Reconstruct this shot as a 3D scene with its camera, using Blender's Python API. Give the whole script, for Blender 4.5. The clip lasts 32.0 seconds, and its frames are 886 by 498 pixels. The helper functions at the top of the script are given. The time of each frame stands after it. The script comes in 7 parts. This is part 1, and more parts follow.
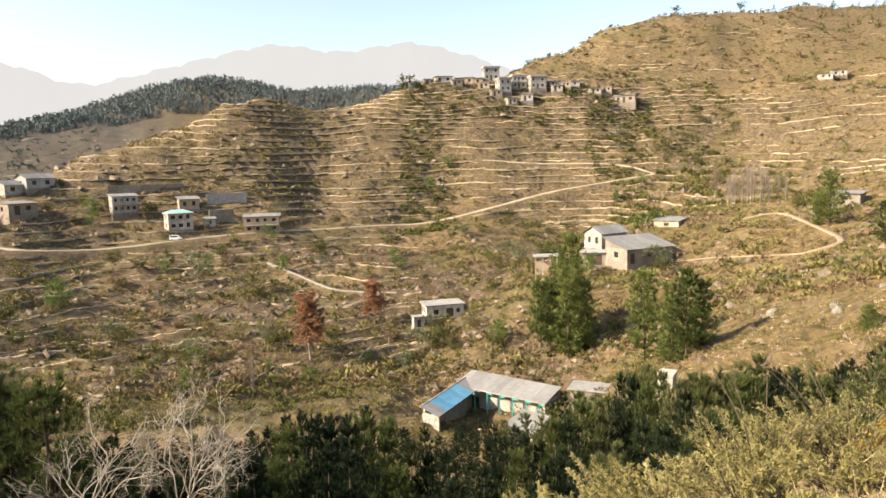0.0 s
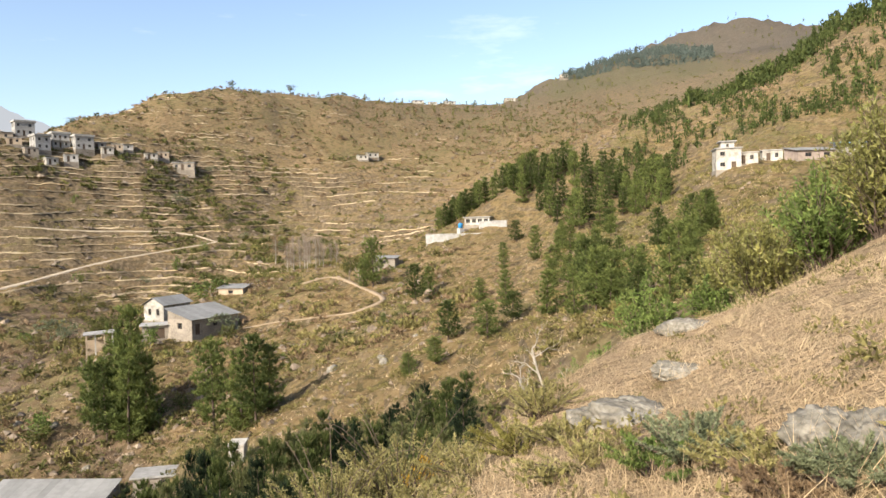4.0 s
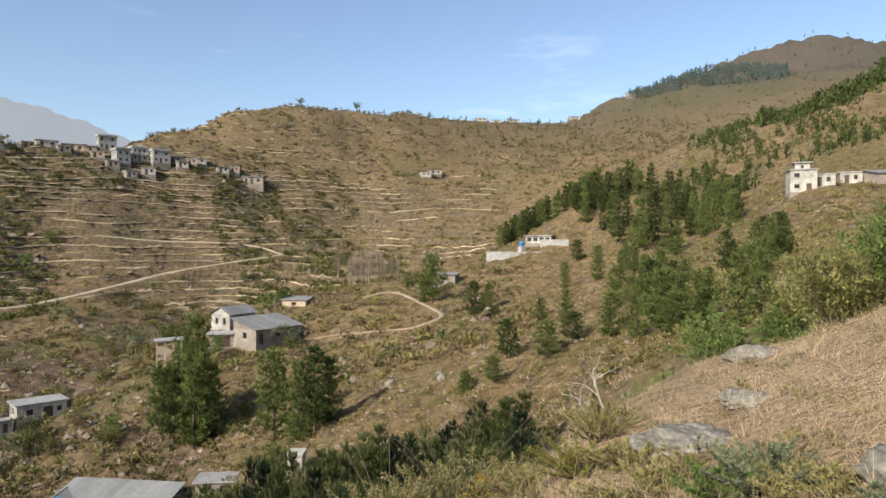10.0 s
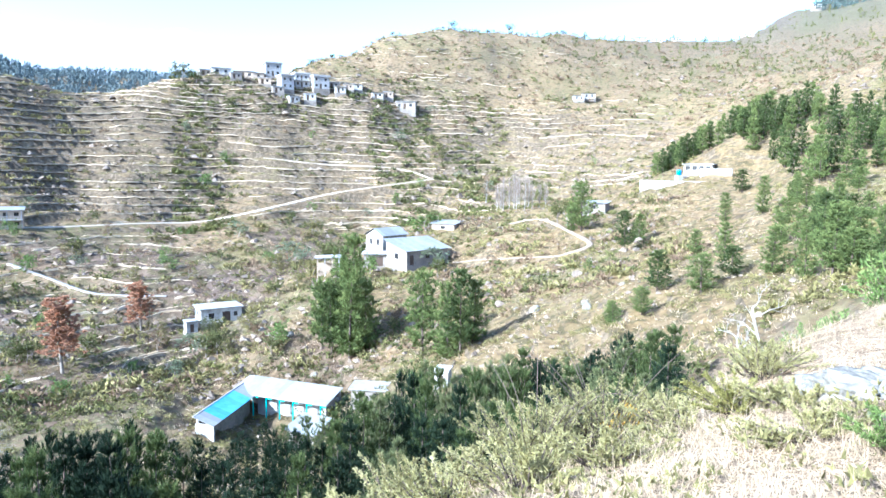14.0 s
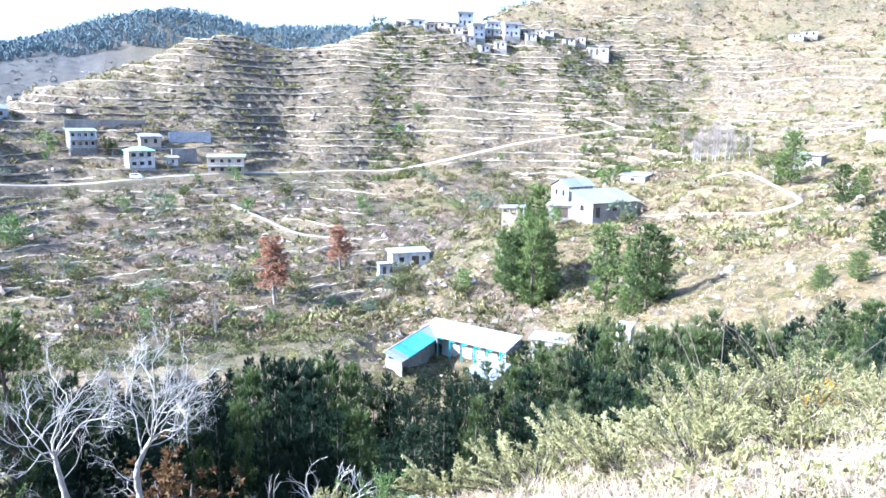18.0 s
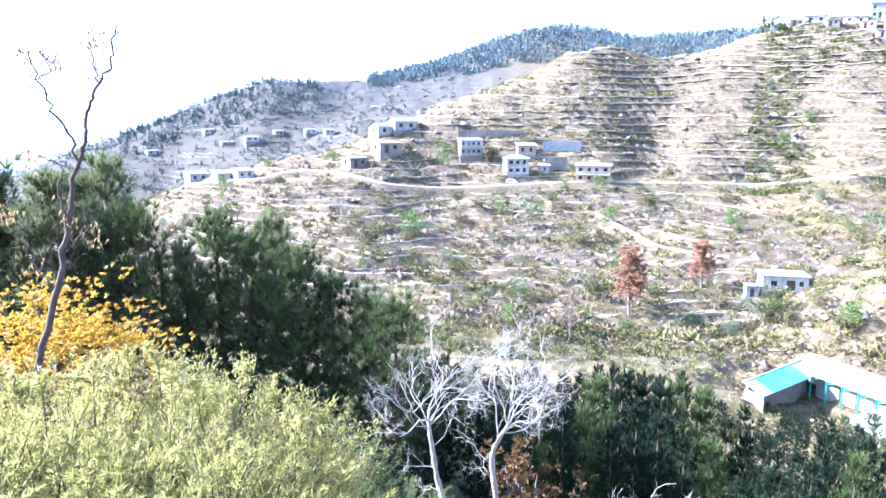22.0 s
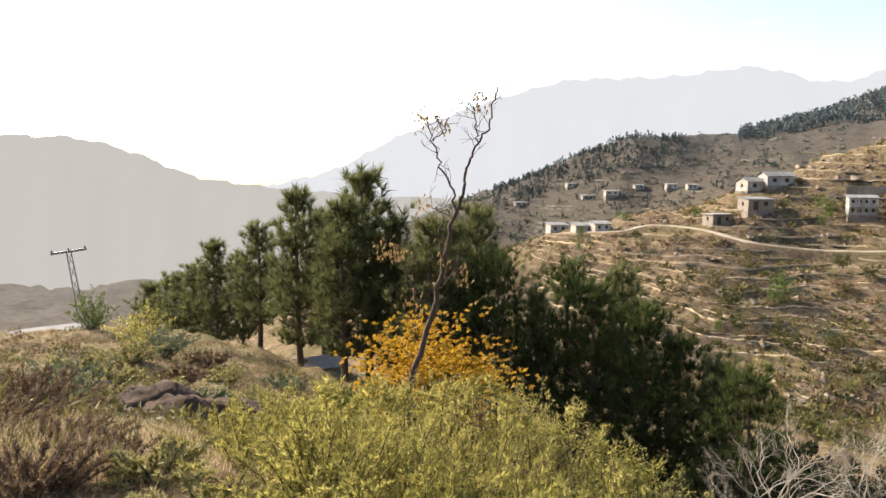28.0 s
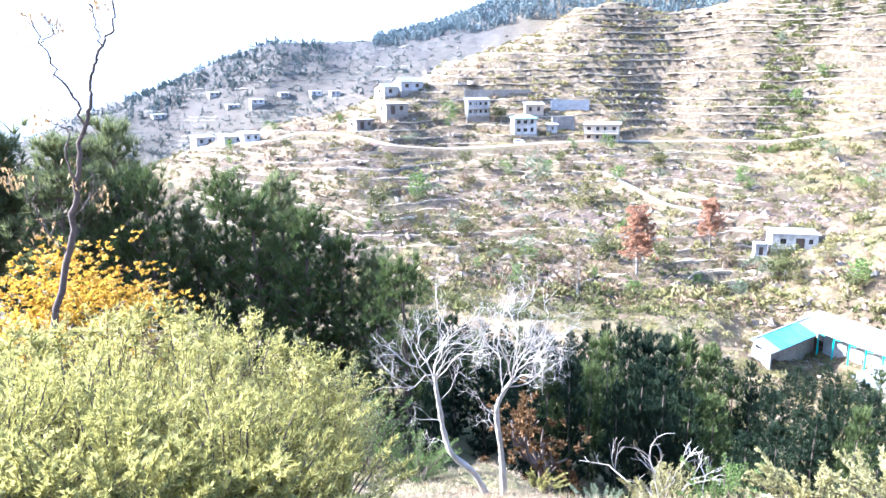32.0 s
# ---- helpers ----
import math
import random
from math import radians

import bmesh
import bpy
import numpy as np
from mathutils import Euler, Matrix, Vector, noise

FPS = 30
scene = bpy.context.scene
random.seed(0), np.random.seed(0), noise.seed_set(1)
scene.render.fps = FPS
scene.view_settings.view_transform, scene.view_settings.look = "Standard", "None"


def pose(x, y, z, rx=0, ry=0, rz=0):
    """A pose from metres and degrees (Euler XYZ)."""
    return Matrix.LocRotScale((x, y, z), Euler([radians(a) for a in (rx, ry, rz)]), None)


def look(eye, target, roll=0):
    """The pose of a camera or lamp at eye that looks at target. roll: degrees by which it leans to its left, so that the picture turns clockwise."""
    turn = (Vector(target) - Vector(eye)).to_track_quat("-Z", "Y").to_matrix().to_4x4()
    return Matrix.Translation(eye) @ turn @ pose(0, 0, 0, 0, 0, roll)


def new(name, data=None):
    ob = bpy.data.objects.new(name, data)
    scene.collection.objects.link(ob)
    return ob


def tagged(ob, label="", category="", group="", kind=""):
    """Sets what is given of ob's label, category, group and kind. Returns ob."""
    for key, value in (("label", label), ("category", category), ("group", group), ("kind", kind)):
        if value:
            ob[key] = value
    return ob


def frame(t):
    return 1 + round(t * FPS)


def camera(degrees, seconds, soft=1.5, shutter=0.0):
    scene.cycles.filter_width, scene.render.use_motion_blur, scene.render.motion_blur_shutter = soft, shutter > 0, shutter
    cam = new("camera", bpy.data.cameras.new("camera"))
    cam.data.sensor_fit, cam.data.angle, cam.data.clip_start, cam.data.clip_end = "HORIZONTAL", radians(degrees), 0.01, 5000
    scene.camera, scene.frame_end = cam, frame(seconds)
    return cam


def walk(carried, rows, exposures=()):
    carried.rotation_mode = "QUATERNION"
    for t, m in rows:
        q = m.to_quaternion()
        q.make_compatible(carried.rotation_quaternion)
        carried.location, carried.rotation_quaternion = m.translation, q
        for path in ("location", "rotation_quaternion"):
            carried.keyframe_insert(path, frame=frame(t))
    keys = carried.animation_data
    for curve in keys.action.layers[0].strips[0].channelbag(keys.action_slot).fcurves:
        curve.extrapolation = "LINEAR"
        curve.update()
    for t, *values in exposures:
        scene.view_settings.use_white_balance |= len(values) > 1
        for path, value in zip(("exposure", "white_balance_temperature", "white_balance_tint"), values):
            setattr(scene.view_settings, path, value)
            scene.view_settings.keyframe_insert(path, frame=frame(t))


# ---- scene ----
# ================= camera =================
# seconds, bearing, tilt, lean in degrees, and the small sway of the eye in metres
WALK = [
    (0, 0.00, -6.63, -1.69, 0.02, -0.04, -0.02), (0.5, 4.00, -6.42, -1.72, 0.05, -0.06, -0.02), (1, 7.49, -6.20, -2.00, 0.00, -0.07, -0.05), (1.5, 11.27, -6.38, -2.11, -0.02, 0.01, -0.10),
    (2, 16.06, -4.98, -1.81, -0.05, 0.02, -0.05), (2.5, 21.35, -4.70, -1.63, 0.02, 0.02, -0.05), (3, 27.01, -4.28, -1.79, 0.03, 0.00, -0.03), (3.5, 31.65, -3.09, -1.44, 0.02, -0.03, 0.00),
    (4, 35.39, -1.94, -1.34, 0.03, -0.03, 0.01), (4.5, 38.38, 0.91, -0.73, 0.00, -0.03, 0.02), (6.5, 44.20, 4.09, 0.33, 0.00, -0.01, 0.01), (7, 44.74, 5.47, 0.53, 0.02, -0.01, 0.02),
    (7.5, 45.59, 6.62, 0.94, 0.02, -0.03, 0.03), (8, 46.67, 7.02, 0.88, 0.02, -0.04, 0.03), (8.5, 42.95, 5.29, 0.57, -0.02, -0.04, 0.03), (9, 37.71, 1.61, 0.45, -0.03, -0.04, 0.02),
    (9.5, 32.69, -0.76, 0.42, -0.07, -0.06, 0.02), (10, 30.37, -0.45, -0.08, -0.01, -0.04, 0.01), (10.5, 29.76, -0.18, 0.04, -0.01, -0.02, 0.01), (11, 28.96, -0.29, 0.41, 0.00, 0.01, -0.01),
    (11.5, 29.11, -1.44, 0.53, 0.03, 0.03, -0.01), (12, 27.90, -3.58, 0.40, 0.02, 0.03, -0.02), (12.5, 26.49, -5.02, 0.09, -0.02, 0.00, -0.01), (13, 23.93, -5.63, 0.54, -0.02, 0.03, -0.02),
    (13.5, 21.03, -5.85, 0.68, -0.04, 0.02, -0.02), (14, 18.17, -6.65, 0.88, -0.05, 0.02, -0.04), (14.5, 15.80, -6.89, 0.79, -0.06, 0.10, -0.03), (16.5, 8.64, -8.32, 0.32, 0.02, -0.00, -0.01),
    (17, 6.88, -8.49, 0.21, 0.02, 0.01, 0.01), (17.5, 5.27, -9.43, 0.21, 0.01, -0.02, -0.00), (18, 2.77, -10.98, 0.53, -0.00, -0.01, 0.01), (18.5, -0.25, -12.37, 0.99, -0.02, -0.00, 0.01),
    (19, -3.66, -12.46, 1.04, -0.04, -0.01, 0.02), (19.5, -4.99, -11.59, 1.37, -0.03, -0.03, 0.02), (20, -7.20, -11.12, 1.64, -0.06, -0.05, 0.03), (20.5, -9.36, -11.07, 1.63, -0.08, -0.06, 0.04),
    (21, -12.86, -10.71, 1.20, -0.11, -0.06, 0.03), (21.5, -20.08, -10.15, 1.07, -0.16, -0.01, 0.01), (22, -27.00, -10.33, -0.04, -0.07, 0.00, 0.03), (22.5, -33.56, -11.47, -0.74, -0.05, 0.12, -0.01),
    (23, -41.37, -12.04, -0.61, -0.04, 0.12, -0.01), (23.5, -48.59, -12.41, -0.74, -0.00, 0.12, -0.00), (24, -51.98, -12.27, -0.10, 0.02, 0.04, 0.00), (24.5, -55.84, -13.00, 0.18, 0.05, -0.00, 0.01),
    (26.5, -58.29, -12.35, -0.07, 0.06, 0.02, 0.00), (27, -57.25, -10.13, 0.09, 0.06, 0.03, -0.01), (27.5, -56.26, -8.55, 0.27, 0.04, 0.04, 0.02), (28, -56.12, -5.90, 0.11, 0.09, -0.01, 0.03),
    (28.5, -55.26, -9.56, -0.14, 0.08, 0.05, 0.02), (29, -51.34, -12.26, 0.23, 0.06, 0.11, -0.00), (29.5, -44.75, -13.94, 0.13, 0.03, 0.07, -0.00), (30, -40.66, -15.04, 0.05, 0.04, 0.01, 0.00),
    (30.5, -35.77, -14.29, 0.46, 0.06, -0.03, 0.00), (31, -33.44, -14.11, 0.23, 0.04, -0.06, 0.01), (31.5, -30.50, -14.41, -0.89, 0.05, -0.04, 0.00), (32, -27.72, -13.52, -0.78, 0.04, -0.08, -0.00),
]


def view(bearing, tilt, lean, x, y, z):
    b, e = radians(bearing), radians(tilt)
    return look((x, y, z), (x + math.sin(b) * math.cos(e), y + math.cos(b) * math.cos(e), z + math.sin(e)), lean)


EXPOSURES = [(0, 1.4, 7800, 12), (1, 1.35, 7600, 12), (2, 1.32, 7400, 11), (4, 1.08, 6900, 10), (6.5, 0.78, 5900, 3), (8, 0.78, 5400, -1), (9, 0.7, 5900, 3), (10, 0.6, 6500, 9), (11.5, 0.92, 6700, 9), (13, 2.18, 5150, 6),
             (14.5, 2.33, 4680, 7), (17, 2.4, 4650, 9), (19, 2.76, 4620, 13), (21, 2.98, 4700, 16), (22.5, 3.12, 4760, 16), (24, 2.66, 5450, 10), (26.5, 2.4, 6050, 9), (27.1, 2.22, 6250, 9), (28, 1.42, 7200, 12), (29, 1.42, 7500, 12), (30, 2.62, 6500, 11),
             (31, 3.14, 5050, 14), (32, 3.16, 4950, 15)]
cam = camera(65.62, 32.0, soft=1.5)
walk(cam, [(row[0], view(*row[1:])) for row in WALK], EXPOSURES)


# ================= light =================
SUN_BEARING, SUN_HEIGHT = -107, 31
world = bpy.data.worlds.new("sky")
scene.world = world
world.use_nodes = True
tree = world.node_tree
sky = tree.nodes.new("ShaderNodeTexSky")
sky.sky_type, sky.sun_disc = "NISHITA", False
sky.sun_elevation, sky.sun_rotation = radians(SUN_HEIGHT), radians(SUN_BEARING)
sky.air_density, sky.dust_density, sky.ozone_density, sky.altitude = 1.0, 4.5, 1.0, 1200
tree.nodes["Background"].inputs["Strength"].default_value = 0.135
# thin wisps of high cloud
way, stretch, wisp = tree.nodes.new("ShaderNodeTexCoord"), tree.nodes.new("ShaderNodeMapping"), tree.nodes.new("ShaderNodeTexNoise")
stretch.inputs["Scale"].default_value = (2.2, 2.2, 11.0)
wisp.inputs["Scale"].default_value, wisp.inputs["Detail"].default_value, wisp.inputs["Roughness"].default_value = 1.6, 7.0, 0.6
veil, paler = tree.nodes.new("ShaderNodeMapRange"), tree.nodes.new("ShaderNodeHueSaturation")
veil.inputs["From Min"].default_value, veil.inputs["From Max"].default_value, veil.inputs["To Max"].default_value = 0.6, 0.82, 0.5
paler.inputs["Saturation"].default_value, paler.inputs["Value"].default_value = 0.35, 1.3
tree.links.new(way.outputs["Generated"], stretch.inputs["Vector"])
tree.links.new(stretch.outputs["Vector"], wisp.inputs["Vector"])
tree.links.new(wisp.outputs["Fac"], veil.inputs["Value"])
tree.links.new(veil.outputs["Result"], paler.inputs["Fac"])
tree.links.new(sky.outputs["Color"], paler.inputs["Color"])
tree.links.new(paler.outputs["Color"], tree.nodes["Background"].inputs["Color"])
lamp = bpy.data.lights.new("sun", "SUN")
lamp.energy, lamp.angle, lamp.color = 4.0, radians(0.6), (1.0, 0.93, 0.82)
sun = new("sun", lamp)
sun.matrix_world = look((math.sin(radians(SUN_BEARING)) * 50, math.cos(radians(SUN_BEARING)) * 50, math.tan(radians(SUN_HEIGHT)) * 50), (0, 0, 0))


# ================= materials =================
def surface(name, colors, size=0.5, rough=0.85, bump=0.2, vary=0.25, detail=6.0, coarse=6.0, metal=0.0, through_light=0.0, island=False):
    """A weathered surface: colours mixed by noise at two sizes, tone varied from object to object (or from leaf to leaf), fine relief."""
    m = bpy.data.materials.new(name)
    m.use_nodes = True
    n, link = m.node_tree.nodes, m.node_tree.links.new
    bsdf = n["Principled BSDF"]
    where = n.new("ShaderNodeTexCoord")
    fine, broad = n.new("ShaderNodeTexNoise"), n.new("ShaderNodeTexNoise")
    fine.inputs["Scale"].default_value, fine.inputs["Detail"].default_value = 1.0 / size, detail
    broad.inputs["Scale"].default_value, broad.inputs["Detail"].default_value = 1.0 / (size * coarse), 3.0
    ramp = n.new("ShaderNodeValToRGB")
    e = ramp.color_ramp.elements
    for i, c in enumerate(colors):
        at = 0.3 + 0.4 * i / max(1, len(colors) - 1)
        el = e[i] if i < 2 else e.new(at)
        el.position, el.color = at, (*c, 1)
    mix = n.new("ShaderNodeMath")
    mix.operation = "MULTIPLY_ADD"
    mix.inputs[1].default_value = 0.5
    half = n.new("ShaderNodeMath")
    half.operation = "MULTIPLY"
    half.inputs[1].default_value = 0.5
    link(where.outputs["Object"], fine.inputs["Vector"])
    link(where.outputs["Object"], broad.inputs["Vector"])
    link(broad.outputs["Fac"], half.inputs[0])
    link(fine.outputs["Fac"], mix.inputs[0])
    link(half.outputs[0], mix.inputs[2])
    link(mix.outputs[0], ramp.inputs["Fac"])
    tone = n.new("ShaderNodeHueSaturation")
    info = n.new("ShaderNodeNewGeometry" if island else "ShaderNodeObjectInfo")
    spread = n.new("ShaderNodeMapRange")
    spread.inputs["To Min"].default_value, spread.inputs["To Max"].default_value = 1 - vary, 1 + vary
    link(info.outputs["Random Per Island" if island else "Random"], spread.inputs["Value"])
    link(spread.outputs["Result"], tone.inputs["Value"])
    link(ramp.outputs["Color"], tone.inputs["Color"])
    link(tone.outputs["Color"], bsdf.inputs["Base Color"])
    bsdf.inputs["Roughness"].default_value, bsdf.inputs["Metallic"].default_value = rough, metal
    bsdf.inputs["Specular IOR Level"].default_value = 0.25 if rough > 0.6 else 0.5
    if bump:
        b = n.new("ShaderNodeBump")
        b.inputs["Strength"].default_value, b.inputs["Distance"].default_value = bump, size * 0.4
        link(fine.outputs["Fac"], b.inputs["Height"])
        link(b.outputs["Normal"], bsdf.inputs["Normal"])
    if through_light:
        glow, both = n.new("ShaderNodeBsdfTranslucent"), n.new("ShaderNodeMixShader")
        both.inputs["Fac"].default_value = through_light
        link(tone.outputs["Color"], glow.inputs["Color"])
        link(bsdf.outputs["BSDF"], both.inputs[1])
        link(glow.outputs["BSDF"], both.inputs[2])
        link(both.outputs["Shader"], n["Material Output"].inputs["Surface"])
    return m


def ground_surface():
    """Dry hillside: straw, bare earth, olive scrub and ploughed fields by kind of cover; stones and earth where it is
    steep; greyed far off for haze.
    """
    m = bpy.data.materials.new("hillside_ground")
    m.use_nodes = True
    n, link = m.node_tree.nodes, m.node_tree.links.new
    bsdf = n["Principled BSDF"]
    where, cover, sep = n.new("ShaderNodeTexCoord"), n.new("ShaderNodeAttribute"), n.new("ShaderNodeSeparateColor")
    cover.attribute_name = "cover"
    link(cover.outputs["Color"], sep.inputs["Color"])

    def noise_of(size, detail, warp=0.0):
        t = n.new("ShaderNodeTexNoise")
        t.inputs["Scale"].default_value, t.inputs["Detail"].default_value, t.inputs["Distortion"].default_value = 1 / size, detail, warp
        t.inputs["Roughness"].default_value = 0.62
        link(where.outputs["Object"], t.inputs["Vector"])
        return t.outputs["Fac"]

    def ramp_of(value, stops):
        r = n.new("ShaderNodeValToRGB")
        for i, (at, c) in enumerate(stops):
            el = r.color_ramp.elements[i] if i < 2 else r.color_ramp.elements.new(at)
            el.position, el.color = at, (*c, 1) if len(c) == 3 else c
        link(value, r.inputs["Fac"])
        return r.outputs["Color"]

    def blend(fac, a, b):
        x = n.new("ShaderNodeMix")
        x.data_type = "RGBA"
        link(fac, x.inputs[0])
        link(a, x.inputs[6])
        link(b, x.inputs[7])
        return x.outputs[2]

    def level(value, lo, hi, gain=1.0):
        x = n.new("ShaderNodeMapRange")
        x.inputs["From Min"].default_value, x.inputs["From Max"].default_value, x.inputs["To Max"].default_value = lo, hi, gain
        link(value, x.inputs["Value"])
        return x.outputs["Result"]

    def times(a, b):
        x = n.new("ShaderNodeMath")
        x.operation = "MULTIPLY"
        link(a, x.inputs[0])
        link(b, x.inputs[1])
        return x.outputs[0]

    grain, tuft, patch, wide = noise_of(0.16, 5), noise_of(1.1, 7), noise_of(6.5, 6, 0.6), noise_of(38, 4)
    straw = ramp_of(tuft, [(0.3, (0.14, 0.092, 0.052)), (0.48, (0.265, 0.185, 0.108)), (0.7, (0.385, 0.285, 0.172))])
    earth = ramp_of(grain, [(0.3, (0.125, 0.082, 0.048)), (0.7, (0.27, 0.18, 0.106))])
    olive = ramp_of(tuft, [(0.3, (0.055, 0.06, 0.02)), (0.7, (0.17, 0.16, 0.06))])
    field = ramp_of(noise_of(3.0, 8, 0.3), [(0.3, (0.07, 0.049, 0.035)), (0.5, (0.118, 0.083, 0.06)), (0.7, (0.19, 0.137, 0.1))])
    scree = ramp_of(tuft, [(0.3, (0.06, 0.048, 0.028)), (0.5, (0.13, 0.098, 0.062)), (0.72, (0.25, 0.195, 0.13))])
    base = blend(level(patch, 0.38, 0.56, 0.85), straw, earth)
    base = blend(times(level(wide, 0.4, 0.62), level(tuft, 0.42, 0.56, 0.75)), base, olive)
    rust = ramp_of(tuft, [(0.3, (0.10, 0.068, 0.03)), (0.7, (0.27, 0.19, 0.09))])
    base = blend(times(cover.outputs["Alpha"], level(patch, 0.25, 0.55, 0.95)), base, rust)
    speck, stone = noise_of(1.9, 3, 0.4), noise_of(0.8, 2)
    dark = ramp_of(grain, [(0.3, (0.045, 0.04, 0.018)), (0.7, (0.12, 0.10, 0.045))])
    light = ramp_of(grain, [(0.3, (0.34, 0.27, 0.17)), (0.7, (0.52, 0.44, 0.31))])
    base = blend(times(sep.outputs["Red"], level(tuft, 0.2, 0.42)), base, field)
    base = blend(level(speck, 0.52, 0.60, 0.8), base, dark)
    base = blend(level(stone, 0.66, 0.72, 0.7), base, light)
    base = blend(times(sep.outputs["Green"], level(tuft, 0.34, 0.52)), base, olive)
    mown = n.new("ShaderNodeAttribute")
    mown.attribute_name = "meadow"
    hay = ramp_of(noise_of(0.05, 6), [(0.3, (0.20, 0.138, 0.08)), (0.7, (0.45, 0.335, 0.21))])
    base = blend(times(mown.outputs["Fac"], level(tuft, 0.3, 0.5, 0.9)), base, hay)
    shape, up = n.new("ShaderNodeNewGeometry"), n.new("ShaderNodeSeparateXYZ")
    link(shape.outputs["True Normal"], up.inputs[0])
    steep = times(level(up.outputs["Z"], 0.86, 0.66), level(patch, 0.2, 0.5))
    base = blend(steep, base, scree)
    # distant ground takes a grey tone that stands in for haze
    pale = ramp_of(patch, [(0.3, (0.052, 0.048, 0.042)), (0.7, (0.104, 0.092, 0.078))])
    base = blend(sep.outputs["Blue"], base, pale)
    link(base, bsdf.inputs["Base Color"])
    bsdf.inputs["Roughness"].default_value, bsdf.inputs["Specular IOR Level"].default_value = 0.95, 0.1
    add = n.new("ShaderNodeMath")
    link(grain, add.inputs[0])
    link(tuft, add.inputs[1])
    b = n.new("ShaderNodeBump")
    b.inputs["Strength"].default_value, b.inputs["Distance"].default_value = 0.7, 0.5
    link(add.outputs[0], b.inputs["Height"])
    link(b.outputs["Normal"], bsdf.inputs["Normal"])
    return m


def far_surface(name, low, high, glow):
    """Distant mountains as a plain backdrop: the haze of kilometres of air is put in as glow."""
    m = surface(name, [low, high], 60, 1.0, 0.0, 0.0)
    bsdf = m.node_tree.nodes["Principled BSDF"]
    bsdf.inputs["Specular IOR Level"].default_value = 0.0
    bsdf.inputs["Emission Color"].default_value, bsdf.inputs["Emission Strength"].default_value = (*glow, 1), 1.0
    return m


GROUND = ground_surface()
NEEDLE = surface("pine_needles", [(0.06, 0.083, 0.025), (0.13, 0.16, 0.045), (0.22, 0.24, 0.07)], 0.5, 0.8, 0.0, 0.35, through_light=0.35, island=True)
NEEDLE_DARK = surface("dark_pine_needles", [(0.027, 0.044, 0.013), (0.066, 0.088, 0.025), (0.13, 0.15, 0.042)], 0.5, 0.8, 0.0, 0.35, through_light=0.35, island=True)
# needles darkened almost to black for the shade in the pine belt
NEEDLE_SHADED = surface("shaded_pine_needles", [(0.006, 0.014, 0.007), (0.014, 0.026, 0.010), (0.03, 0.045, 0.016)], 1.5, 0.85, 0.0, 0.2, through_light=0.08, island=True)
# far needles and scrub greyed: haze put into their colour
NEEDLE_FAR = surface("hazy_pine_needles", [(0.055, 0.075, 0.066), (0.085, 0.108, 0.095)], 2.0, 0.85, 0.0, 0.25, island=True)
NEEDLE_NEAR = surface("grove_pine_needles", [(0.054, 0.066, 0.026), (0.125, 0.138, 0.055), (0.245, 0.25, 0.098)], 0.7, 0.8, 0.0, 0.35, through_light=0.4, island=True)
# ridge needles paler and bluer still, for the haze before them
NEEDLE_RIDGE_HAZE = surface("hazed_ridge_needles", [(0.085, 0.108, 0.106), (0.135, 0.162, 0.157)], 2.0, 0.85, 0.0, 0.2, island=True)
BARK = surface("pine_bark", [(0.07, 0.045, 0.03), (0.17, 0.12, 0.09)], 0.12, 0.95, 0.6, 0.2)
GREY_BARK = surface("grey_bark", [(0.16, 0.13, 0.10), (0.31, 0.27, 0.22)], 0.1, 0.95, 0.6, 0.15)
WHITE_BARK = surface("pale_dead_bark", [(0.20, 0.175, 0.145), (0.46, 0.415, 0.35)], 0.12, 0.9, 0.3, 0.1)
DARK_BARK = surface("dark_twig_bark", [(0.06, 0.045, 0.035), (0.15, 0.11, 0.085)], 0.08, 0.95, 0.4, 0.1)
OLIVE_LEAF = surface("olive_leaves", [(0.15, 0.142, 0.037), (0.322, 0.29, 0.084), (0.49, 0.435, 0.182)], 0.35, 0.7, 0.0, 0.45, through_light=0.6, island=True)
PALE_OLIVE = surface("pale_olive_leaves", [(0.165, 0.15, 0.052), (0.31, 0.275, 0.104), (0.46, 0.41, 0.195)], 0.6, 0.6, 0.0, 0.35, through_light=0.35, island=True)
GREEN_LEAF = surface("green_leaves", [(0.06, 0.095, 0.025), (0.13, 0.18, 0.045), (0.23, 0.26, 0.08)], 0.6, 0.7, 0.0, 0.4, through_light=0.3, island=True)
BROW_LEAF = surface("brow_thicket_leaves", [(0.09, 0.095, 0.028), (0.21, 0.205, 0.06), (0.37, 0.34, 0.12)], 0.6, 0.6, 0.0, 0.4, through_light=0.35, island=True)
GREY_LEAF = surface("grey_green_leaves", [(0.10, 0.12, 0.06), (0.20, 0.22, 0.12)], 0.6, 0.6, 0.0, 0.35, through_light=0.25, island=True)
YELLOW_LEAF = surface("yellow_autumn_leaves", [(0.34, 0.19, 0.02), (0.54, 0.335, 0.03), (0.65, 0.45, 0.06)], 0.5, 0.6, 0.0, 0.3, through_light=0.45, island=True)
ORANGE_LEAF = surface("orange_autumn_leaves", [(0.28, 0.14, 0.075), (0.46, 0.26, 0.15)], 0.6, 0.7, 0.0, 0.3, through_light=0.3, island=True)
BROWN_LEAF = surface("brown_dry_leaves", [(0.13, 0.085, 0.05), (0.27, 0.19, 0.11)], 0.6, 0.8, 0.0, 0.35, through_light=0.2, island=True)
DRY_OLIVE = surface("dry_olive_leaves", [(0.09, 0.082, 0.028), (0.182, 0.158, 0.056), (0.295, 0.248, 0.097)], 6.0, 0.8, 0.0, 0.4, through_light=0.15, island=True)
